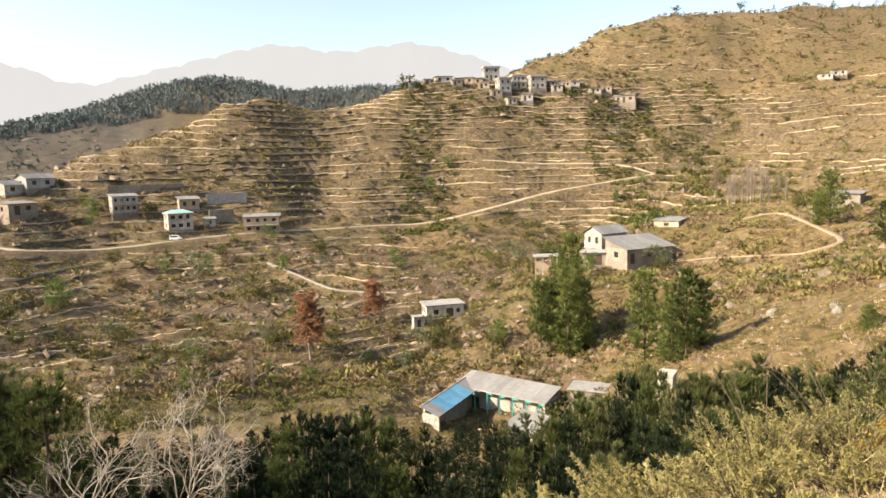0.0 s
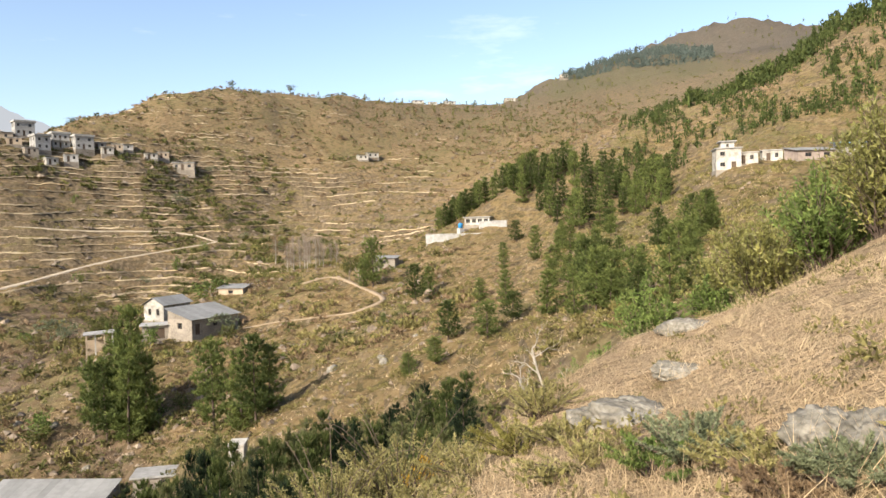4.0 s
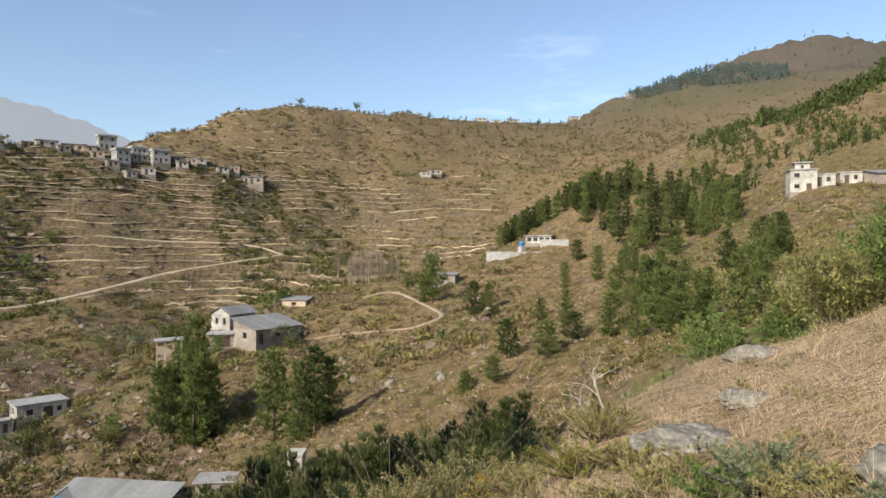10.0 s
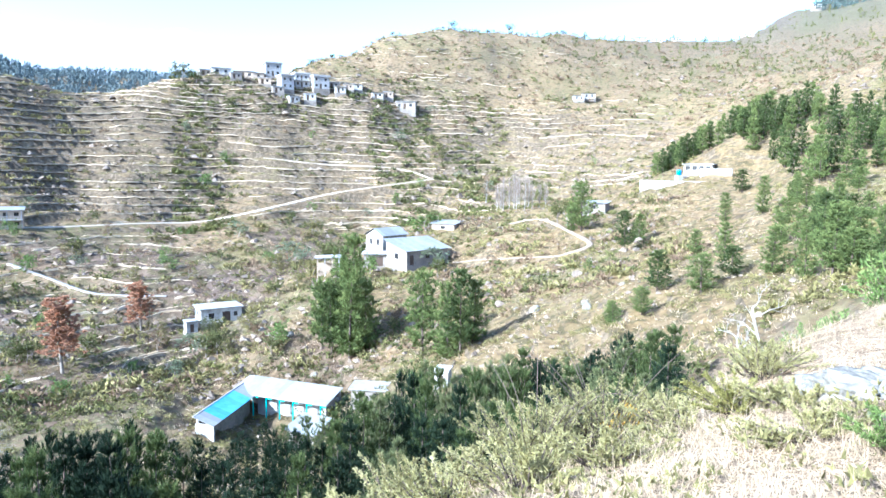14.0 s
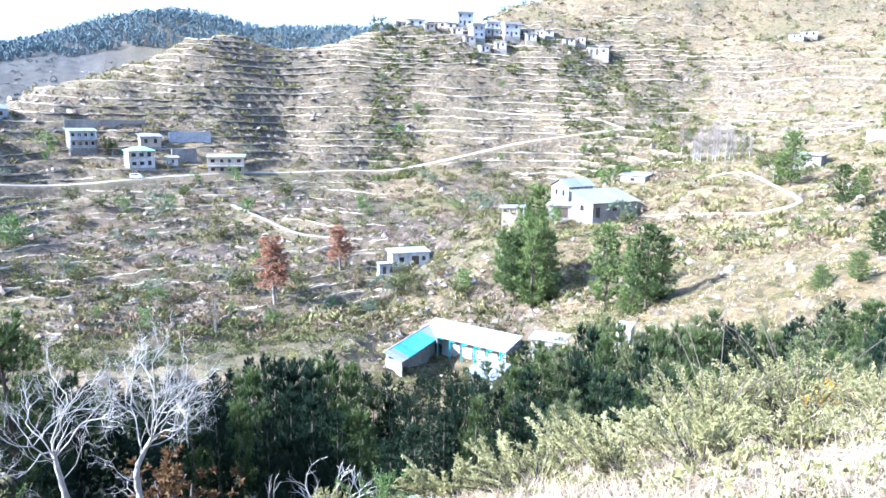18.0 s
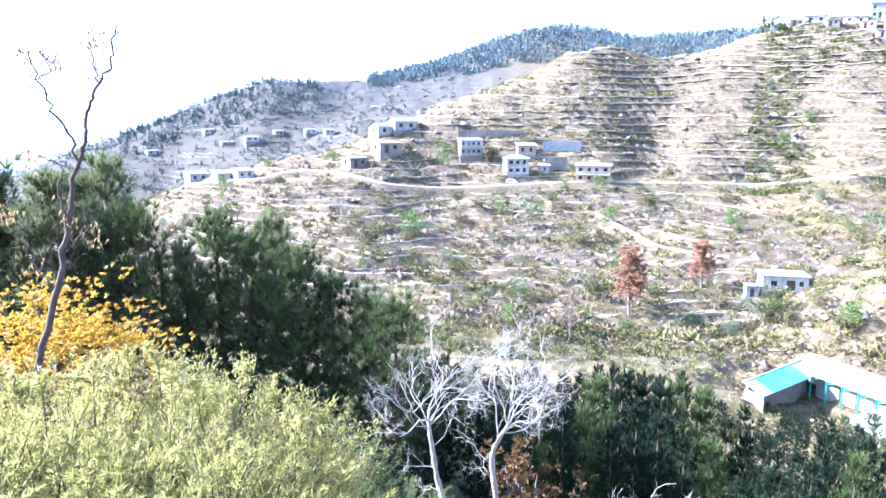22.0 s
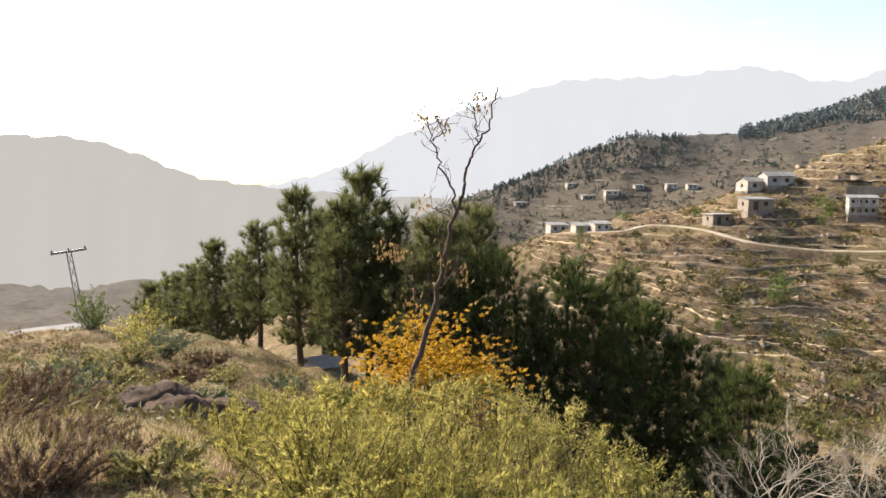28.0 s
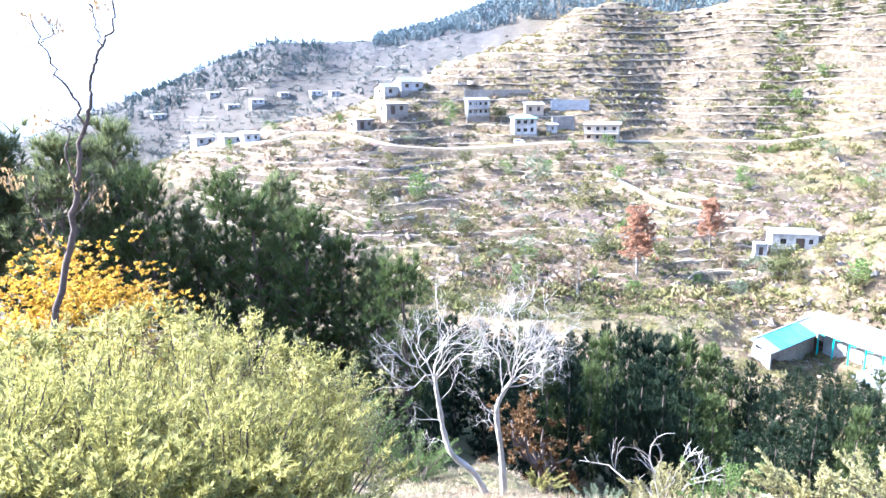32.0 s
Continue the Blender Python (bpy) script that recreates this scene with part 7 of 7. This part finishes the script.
TAN_LEAF = surface("tan_hanging_leaves", [(0.26, 0.16, 0.065), (0.44, 0.30, 0.14)], 0.3, 0.7, 0.0, 0.3, through_light=0.4, island=True)
snag_tree()

YELLOW_TREE = round_tree_meshes(91, YELLOW_LEAF, DARK_BARK, tall=4.4, wide=1.5, foot=0.9, clumps=230, each=40, leaf=0.11)
plant("yellow_tree", YELLOW_TREE, *by_bearing(-58.4, 23.5), 1.02, 30, "small tree with bright yellow-orange autumn leaves", "tree", stretch=1.35)
plant("yellow_tree", YELLOW_TREE, *by_bearing(-54.6, 24.5), 1.0, 200, "small tree with yellow-orange autumn leaves behind the snag", "tree", stretch=1.4)
RUST_LEAF = surface("rusty_brown_leaves", [(0.08, 0.042, 0.016), (0.165, 0.09, 0.03)], 0.5, 0.8, 0.0, 0.3, through_light=0.3, island=True)
plant("rusty_tree", broad_tree_meshes(92, RUST_LEAF, DARK_BARK, tall=3.4, each=66, leaf=0.11, leaf_wide=0.06, scatter=0.25), *by_bearing(-17.6, 15.5), 1.35, 70, "small tree with rusty brown leaves among the pines", "tree", stretch=1.0)

# ---- the big olive bush in the foreground and its neighbours: bearing, distance, height, half width ----
for i, (b, r, tall, wide, stems, leaf_mat) in enumerate([(-56, 5.6, 1.5, 1.25, 70, OLIVE_LEAF), (-46, 5.8, 1.8, 1.15, 66, OLIVE_LEAF), (-64, 6.3, 1.25, 1.0, 52, OLIVE_LEAF), (-38.5, 6.6, 1.9, 0.85, 46, BROW_LEAF), (-70, 6.6, 0.75, 0.8, 36, OLIVE_LEAF),
                                                         (-51, 4.6, 1.15, 0.9, 46, OLIVE_LEAF), (-61, 4.4, 0.95, 0.85, 46, OLIVE_LEAF), (-43, 4.5, 1.1, 0.8, 46, OLIVE_LEAF), (-68, 5.2, 0.8, 0.8, 36, OLIVE_LEAF), (-56, 3.5, 0.75, 0.75, 40, OLIVE_LEAF), (-48, 3.7, 0.85, 0.7, 40, OLIVE_LEAF), (-66, 4.0, 0.85, 0.75, 40, OLIVE_LEAF), (-72.5, 5.2, 0.55, 0.6, 32, OLIVE_LEAF), (-40.5, 5.0, 1.3, 0.7, 40, OLIVE_LEAF),
                                                         (-62, 3.1, 0.5, 0.6, 34, OLIVE_LEAF), (-68, 3.2, 0.45, 0.55, 32, OLIVE_LEAF), (-57, 2.8, 0.4, 0.5, 32, OLIVE_LEAF), (-51, 3.0, 0.5, 0.55, 32, OLIVE_LEAF), (-38, 3.9, 0.6, 0.6, 34, OLIVE_LEAF), (-46.5, 2.9, 0.4, 0.5, 30, OLIVE_LEAF), (-44, 3.4, 0.6, 0.55, 34, OLIVE_LEAF), (-51.5, 6.4, 1.8, 1.0, 50, OLIVE_LEAF)]):
    wood, foliage = bush_meshes(100 + i, tall, wide, stems, 0.036, 0.0095, 135, leaf_mat, each=2, twig=0.008, spread=0.65)
    plant("bush", [("branchwork", wood), ("foliage", foliage)], *by_bearing(b, r), 1.0, i * 40, "large olive-yellow bush with fine feathery leaves" if leaf_mat is OLIVE_LEAF else "green bush with upright leafy sprays", "bush", "foreground bushes", sink=0.05)

# ---- leafy shoots standing out of the bush: bearing, distance, foot above the ground, length ----
def leafy_shoot(b, r, foot, long, seed, leaf_mat, bare=0.0):
    """An upright shoot with pairs of narrow leaflets."""
    x, y = by_bearing(b, r)
    rng = np.random.RandomState(seed)
    g = rng.uniform(0, 6.283)
    tilt = rng.uniform(0.1, 0.5)
    t = np.linspace(0, 1, 8)
    line = np.stack([math.cos(g) * tilt * long * t ** 1.5, math.sin(g) * tilt * long * t ** 1.5, foot * np.minimum(1, t * 3) + long * np.maximum(0, t - 0.2)], 1)
    ob = thing("leafy_shoot", x, y, ground_at(x, y) - 0.05, 0, "slender upright shoot with pairs of olive leaflets" if not bare else "slender upright shoot, nearly bare, with brown seed pods", "shoot", "shoots of the foreground bushes")
    soup = Soup()
    soup.tube(line, np.linspace(0.006, 0.002, 8), 4)
    under("stem", soup.mesh("stem", DARK_BARK), ob)
    crown = Soup()
    n = int(34 * (1 - 0.6 * bare))
    f = np.linspace(2.4, 6.95, n)
    i = f.astype(int)
    at = line[i] + (line[i + 1] - line[i]) * (f - i)[:, None]
    out = rng.normal(size=(n, 3))
    out[:, 2] = np.abs(out[:, 2]) * 0.8 + 0.3
    out /= np.linalg.norm(out, axis=1)[:, None]
    for k in range(3):
        crown.leaves(rng, at + out * 0.03 * (k + 0.5), out, 2, 0.05, 0.016, 0.55)
    tagged(under("foliage", crown.mesh("foliage", leaf_mat), ob), kind="stuff")


rng_s = np.random.RandomState(77)
for i in range(46):
    b = rng_s.uniform(-66, -38)
    r = rng_s.uniform(5.0, 6.3)
    mass = np.interp(b, [-66, -60, -52, -46, -42, -38], [0.75, 1.05, 1.4, 1.45, 1.4, 1.3])
    leafy_shoot(b, r, mass * rng_s.uniform(0.7, 0.95), rng_s.uniform(0.2, 0.42), 300 + i, BROWN_LEAF if i % 6 == 5 else OLIVE_LEAF, float(i % 6 == 5))

# ---- bushes on the slope ahead and to the right ----
SLOPE_BUSHES_NEAR = [(26, 6.6, 0.95, 0.85, 56, PALE_OLIVE, "pale olive bush with long whippy stems"),
    (31.5, 7.2, 0.95, 0.85, 52, PALE_OLIVE, "pale olive bush on the brow of the slope"),
    (20.5, 6.8, 0.65, 0.6, 36, PALE_OLIVE, "thin olive bush with seed heads"),
    (14.5, 6.6, 0.8, 0.7, 36, PALE_OLIVE, "scraggy yellow-olive bush with dry seed heads"),
    (9.5, 6.8, 0.6, 0.7, 32, PALE_OLIVE, "scraggy yellow-olive bush with dry seed heads"),
    (-2.5, 7.4, 0.85, 0.5, 24, GREEN_LEAF, "low grey-green upright bush"),
    (-8.2, 8.0, 0.85, 0.6, 34, PALE_OLIVE, "bush of bare white twigs with yellow-green lower leaves"),
    (-13.5, 10.0, 0.5, 0.6, 24, GREY_LEAF, "low grey-green bush on the ledge"),
    (-30.5, 11.0, 1.1, 0.9, 36, GREEN_LEAF, "dense green bush beyond the ledge"),
    (-35.5, 12.0, 1.9, 1.2, 44, GREEN_LEAF, "dense green bush beyond the ledge"),
    (-19, 11, 0.45, 0.6, 20, OLIVE_LEAF, "low grassy bush on the ledge"),
    (-40, 10.5, 1.6, 1.0, 40, GREEN_LEAF, "dark green bush behind the olive bush"),
    (36, 9.5, 0.5, 0.8, 26, PALE_OLIVE, "low dry olive bush"),
    (56.0, 5.0, 0.4, 0.5, 40, GREY_LEAF, "low grey-green bush in the dry grass")]
SLOPE_BUSHES_FAR = [(53, 4.9, 0.34, 0.4, 26, GREEN_LEAF, "low green bush in the dry grass"),
    (66.8, 4.1, 0.3, 0.36, 30, GREY_LEAF, "small grey-green bush beside the rock"),
    (4, 5.4, 0.42, 0.6, 30, PALE_OLIVE, "low pale olive tangle on the near edge"),
    (11, 5.0, 0.45, 0.6, 30, PALE_OLIVE, "low pale olive tangle on the near edge"),
    (18, 5.0, 0.5, 0.6, 32, PALE_OLIVE, "low pale olive tangle on the near edge"),
    (25, 5.0, 0.5, 0.6, 32, PALE_OLIVE, "low pale olive tangle on the near edge"),
    (32, 5.4, 0.42, 0.6, 30, PALE_OLIVE, "low pale olive tangle on the near edge"),
    (38, 6.4, 0.35, 0.6, 26, PALE_OLIVE, "low dry olive tangle on the brow"),
    (45.5, 6.6, 0.3, 0.6, 30, PALE_OLIVE, "low yellow-green tangle beside the rock"),
    (42, 6.8, 0.4, 0.6, 34, OLIVE_LEAF, "yellow-green tangle on the brow"),
    (47.5, 5.4, 0.3, 0.6, 34, PALE_OLIVE, "dry pale tangle below the rock"),
    (43.5, 8.5, 0.6, 0.6, 34, PALE_OLIVE, "pale olive bush on the brow"),
    (60.5, 4.6, 0.3, 0.45, 30, PALE_OLIVE, "dry pale tangle in the grass"),
    (62.5, 4.1, 0.25, 0.35, 24, BROWN_LEAF, "dead brown twiggy herb in the grass")]
for i, (b, r, tall, wide, stems, mat, words) in enumerate(SLOPE_BUSHES_NEAR + SLOPE_BUSHES_FAR):
    wood, foliage = bush_meshes(130 + i, tall, wide, stems, 0.03, 0.011, 95, mat, each=3)
    ob = plant("bush", [("branchwork", wood), ("foliage", foliage)], *by_bearing(b, r), 1.0, i * 67, words, "bush", "slope bushes", sink=0.05)
    if b == -8.2:
        rng = np.random.RandomState(44)
        soup, tips = Soup(), []
        for _ in range(9):
            soup = Soup()
            branching(soup, rng, rng.normal(size=3) * [0.2, 0.2, 0] + [0, 0, 0.35], rng.normal(size=3) * 0.6 + [0, 0, 1], 0.42, 0.012, 2, tips, 0.6, 3)
            under("bare_limb", soup.mesh("bare_limb", WHITE_BARK), ob, "bare whitish limb")
    if b in (26, 31.5):
        rng = np.random.RandomState(int(b))
        for _ in range(6):
            soup = Soup()
            g = rng.uniform(0, 6.28)
            p = [np.array([0.2 * math.cos(g), 0.2 * math.sin(g), 0.5]), np.array([0.6 * math.cos(g), 0.6 * math.sin(g), tall]), np.array([1.0 * math.cos(g), 1.0 * math.sin(g), tall + rng.uniform(0.0, 0.4)])]
            soup.tube(curve_through(p, 4), np.linspace(0.005, 0.0015, 9), 4)
            under("shoot", soup.mesh("shoot", DARK_BARK), ob, "long bare arching shoot")

BROW_BUSHES_NEAR = [(52.3, 21.5, 2.7, 1.15, 70, GREEN_LEAF, "big bright green bush below the dry slope"),
    (56.8, 23, 1.9, 0.9, 44, GREEN_LEAF, "bright green bush below the dry slope"),
    (49.0, 24, 1.8, 0.9, 40, GREEN_LEAF, "leafy green bush below the brow"),
    (60.5, 21, 2.9, 1.5, 74, BROW_LEAF, "large tangled olive bush on the brow"),
    (64.5, 20, 3.0, 1.5, 74, GREEN_LEAF, "large tangled green bush on the brow"),
    (68.3, 17.5, 3.6, 1.3, 74, BROW_LEAF, "tall yellowing bush beside the old trunk"),
    (70.6, 18.5, 3.4, 1.3, 66, BROW_LEAF, "tall yellowing bush behind the old trunk"),
    (58.0, 24.5, 3.2, 1.5, 60, BROW_LEAF, "tall olive bush on the lower brow"),
    (62.5, 26, 3.6, 1.6, 66, BROW_LEAF, "tall olive thicket on the brow"),
    (66.5, 25, 4.4, 1.7, 66, BROW_LEAF, "tall olive thicket under the ridge"),
    (74.5, 15, 2.2, 1.3, 54, GREEN_LEAF, "green bush on the upper slope"),
    (78.5, 14, 2.0, 1.4, 54, BROW_LEAF, "dry olive bush on the upper slope"),
    (77, 9, 0.9, 0.8, 40, GREEN_LEAF, "dark green low bush on the steep slope"),
    (82.5, 16, 2.1, 1.3, 50, GREEN_LEAF, "green bush at the slope's edge")]
BROW_BUSHES_FAR = [(73.6, 22, 2.6, 1.4, 50, BROW_LEAF, "dry bush behind the trunk"),
    (80.5, 8, 0.7, 0.7, 36, BROWN_LEAF, "dry brown low bush on the steep slope"),
    (44.5, 22, 1.6, 0.9, 40, GREEN_LEAF, "green bush below the brow"),
    (40, 20, 1.5, 0.9, 40, GREEN_LEAF, "green bush below the brow"),
    (36, 18, 1.2, 0.9, 36, BROW_LEAF, "olive bush below the brow"),
    (34.0, 11, 0.9, 0.5, 34, YELLOW_LEAF, "bush with yellow autumn leaves by the pines"),
    (47, 30, 2.6, 1.2, 50, GREEN_LEAF, "green thicket in the hollow"),
    (53, 33, 2.4, 1.3, 50, GREEN_LEAF, "green thicket in the hollow"),
    (58, 36, 2.2, 1.4, 50, GREEN_LEAF, "green thicket under the houses"),
    (75.5, 9.5, 1.5, 0.9, 50, BROW_LEAF, "tangled olive bush on the steep slope"),
    (77.5, 11, 2.2, 1.1, 56, BROW_LEAF, "tall tangled bush on the steep slope"),
    (80, 10, 1.7, 1.0, 50, BROWN_LEAF, "dry brown bush on the steep slope"),
    (79, 7, 0.8, 0.7, 40, BROW_LEAF, "low olive bush on the steep slope"),
    (63, 44, 2.4, 1.6, 50, BROW_LEAF, "olive thicket under the houses"),
    (68, 40, 2.6, 1.6, 50, BROW_LEAF, "olive thicket under the houses")]
for i, (b, r, tall, wide, stems, mat, words) in enumerate(BROW_BUSHES_NEAR + BROW_BUSHES_FAR):
    near = r < 16
    wood, foliage = bush_meshes(170 + i, tall, wide, stems, 0.06 if near else 0.13, 0.024 if near else 0.055, 90 if near else 50, mat, each=2, twig=0.009 if near else 0.016, start=0.1)
    plant("bush", [("branchwork", wood), ("foliage", foliage)], *by_bearing(b, r), 1.0, i * 49, words, "bush", "brow bushes", sink=0.08)

# ---- bushes of the left terrace ----
NEAR_LEFT_BUSHES = [(-82.5, 20, 0.7, 1.0, PALE_OLIVE), (-79, 19, 0.6, 1.0, PALE_OLIVE), (-76.5, 17, 0.55, 0.9, GREY_LEAF), (-73.5, 16.5, 0.6, 0.9, PALE_OLIVE), (-70.5, 14, 0.8, 0.9, OLIVE_LEAF), (-81, 27, 0.9, 1.2, PALE_OLIVE), (-75, 30, 0.8, 1.2, BROWN_LEAF), (-73, 12.5, 0.5, 0.7, PALE_OLIVE), (-75.5, 3.7, 0.3, 0.4, PALE_OLIVE), (-69, 3.2, 0.35, 0.4, OLIVE_LEAF), (-88, 9.5, 0.8, 0.8, BROWN_LEAF), (-86, 12, 1.2, 0.9, GREY_LEAF), (-90, 7.0, 0.5, 0.7, BROWN_LEAF), (-83.5, 14, 0.6, 0.8, PALE_OLIVE), (-77.5, 22, 0.7, 1.0, BROWN_LEAF), (-80.2, 34, 2.6, 1.9, OLIVE_LEAF), (-71.8, 12.6, 0.9, 0.8, PALE_OLIVE)]
FAR_LEFT_BUSHES = [(-83.5, 40, 2.6, 1.4, GREEN_LEAF), (-78.6, 30, 1.5, 1.6, GREY_LEAF), (-74, 24, 0.7, 1.0, PALE_OLIVE), (-71.5, 19, 0.8, 1.0, PALE_OLIVE), (-69.5, 26, 1.0, 0.9, GREY_LEAF), (-67, 17, 0.8, 0.9, OLIVE_LEAF), (-71.5, 9.5, 0.6, 0.7, PALE_OLIVE), (-87, 5.8, 0.3, 0.6, BROWN_LEAF), (-84.5, 6.2, 0.28, 0.5, BROWN_LEAF), (-88, 4.6, 0.4, 0.5, BROWN_LEAF), (-82, 5.2, 0.3, 0.5, BROWN_LEAF), (-84, 24, 0.8, 1.2, PALE_OLIVE), (-64, 22, 1.2, 1.0, GREEN_LEAF), (-61.5, 27, 1.3, 1.0, GREY_LEAF), (-74.2, 6.2, 0.55, 0.6, OLIVE_LEAF), (-79.5, 4.6, 0.35, 0.45, PALE_OLIVE)]
for i, (b, r, tall, wide, mat) in enumerate(NEAR_LEFT_BUSHES + FAR_LEFT_BUSHES):
    wood, foliage = bush_meshes(210 + i, tall, wide, 34, 0.04 if r < 9 else 0.07 if r < 16 else 0.12, 0.014 if r < 9 else 0.026 if r < 16 else 0.055, 80 if r < 9 else 50 if r < 16 else 34, mat, each=2, start=0.1)
    words = {OLIVE_LEAF: "yellow-olive bush on the grassy terrace", GREY_LEAF: "grey-green bush on the grassy terrace", GREEN_LEAF: "green bush at the terrace edge", BROWN_LEAF: "dry brown twiggy bush on the terrace", PALE_OLIVE: "pale dry olive bush beside the path"}[mat]
    plant("bush", [("branchwork", wood), ("foliage", foliage)], *by_bearing(b, r), 1.0, i * 37, words, "bush", "terrace bushes", sink=0.06)


# ---- leaning dead stems in the hollow ----
def leaning_stem(b, r, tall, lean, seed, label):
    x, y = by_bearing(b, r)
    ob = thing("leaning_tree", x, y, ground_at(x, y) - 0.2, 0, label, "dead tree", "leaning dead stems")
    side = np.array([math.cos(radians(-b)), math.sin(radians(-b)), 0])
    rng = np.random.RandomState(seed)
    line = curve_through([side * 0, side * lean * 0.35 + [0, 0, tall * 0.4], side * lean * 0.75 + [0, 0, tall * 0.7], side * lean + [0, 0, tall]], 6)
    soup, tips = Soup(), []
    soup.tube(line, np.linspace(0.075, 0.03, len(line)), 7)
    under("trunk", soup.mesh("trunk", WHITE_BARK, True), ob)
    for q in range(6):
        soup = Soup()
        branching(soup, rng, line[-1 - q * 2], np.append(rng.normal(size=2), 0.8) * [0.7, 0.7, 1], tall * 0.2, 0.022, 2, tips, 0.5, 2)
        under("limb", soup.mesh("limb", WHITE_BARK), ob)


leaning_stem(44.8, 26, 3.3, -0.95, 1, "pale leaning dead tree with thin branches in the hollow")
leaning_stem(43.2, 17, 1.6, -0.45, 2, "short pale leaning dead stem below the brow")
leaning_stem(45.8, 27, 2.0, 0.05, 3, "thin upright dead stem in the hollow")


# ---- rocks ----
def rock(b, r, size, seed, mat, label, group="", sink=0.35, turn=0):
    """A weathered boulder: a rounded body broken by facets and pits."""
    x, y = by_bearing(b, r)
    bm = bmesh.new()
    bmesh.ops.create_icosphere(bm, subdivisions=5 if r < 10 else 4 if r < 30 else 3, radius=1.0)
    off = Vector((seed * 3.1, seed * 1.7, seed * 0.9))
    for v in bm.verts:
        d = v.co.normalized()
        k = 1 + 0.3 * noise.noise(d * 1.1 + off) + 0.24 * abs(noise.noise(d * 2.2 + off)) + 0.13 * noise.noise(d * 5 + off) + 0.09 * noise.noise(d * 12 + off) + 0.05 * noise.noise(d * 29 + off)
        v.co = d * k
        v.co.x, v.co.y, v.co.z = v.co.x * size[0], v.co.y * size[1], max(v.co.z, -0.6) * size[2]
    for f in bm.faces:
        f.smooth = True
    me = bpy.data.meshes.new("rock")
    bm.to_mesh(me)
    bm.free()
    me.materials.append(mat)
    ob = new("rock", me)
    ob.matrix_basis = pose(x, y, ground_at(x, y) - sink * size[2] * 0.4 + size[2] * 0.02, 0, 0, -b + turn)
    tagged(ob, label, "rock", group)


rock(50.8, 6.8, (0.5, 0.34, 0.2), 1, ROCK, "grey lichened rock outcrop in the dry grass", "slope rocks", sink=0.5, turn=-18)
rock(54.8, 8.2, (0.3, 0.22, 0.12), 2, ROCK, "flat grey rock ledge in the dry grass", "slope rocks", sink=0.5, turn=-12)
rock(65.6, 4.7, (0.24, 0.26, 0.17), 4, ROCK, "pale grey boulder in the dry grass", "slope rocks", sink=0.5)
rock(68.6, 4.5, (0.2, 0.22, 0.15), 7, ROCK, "pale grey boulder beside the trunk", "slope rocks", sink=0.5)
rock(55.0, 12.5, (0.5, 0.4, 0.2), 5, ROCK, "grey rock at the foot of the green bush", "slope rocks", sink=0.5)
rock(2.0, 6.4, (0.26, 0.24, 0.2), 6, ROCK, "pale rock on the edge of the drop", "slope rocks", sink=0.5)
for i, (b, r, s) in enumerate([(-79.6, 11.2, 0.62), (-77.6, 10.8, 0.6), (-75.4, 11.0, 0.62), (-73.4, 11.4, 0.5), (-78.6, 9.4, 0.3), (-75.2, 9.6, 0.34), (-80.8, 10.0, 0.36), (-72.6, 10.4, 0.3), (-84, 18, 0.4), (-73.6, 14, 0.4), (-76.6, 9.2, 0.2)]):
    rock(b, r, (s * 1.5, s * 1.0, s * (1.1 if i < 4 else 0.7)), 20 + i, BROWN_ROCK if i not in (4, 10) else ROCK, "dark brown rock in the eroded bank" if i not in (4, 10) else "flat grey stone below the dark bank", "bank rocks", sink=0.9)
for i, (b, r, s) in enumerate([(26.0, 93, 0.75), (30.3, 86, 0.6), (30.1, 88, 0.55), (24.4, 100, 0.4), (28, 104, 0.5), (33, 96, 0.5), (20.5, 118, 0.6), (22, 124, 0.5), (5.5, 118, 0.7), (3.2, 123, 0.6), (7.4, 104, 0.6)]):
    rock(b, r, (s, s * 0.9, s * 0.9), 40 + i, ROCK, "grey boulder on the dry spur", "spur boulders")
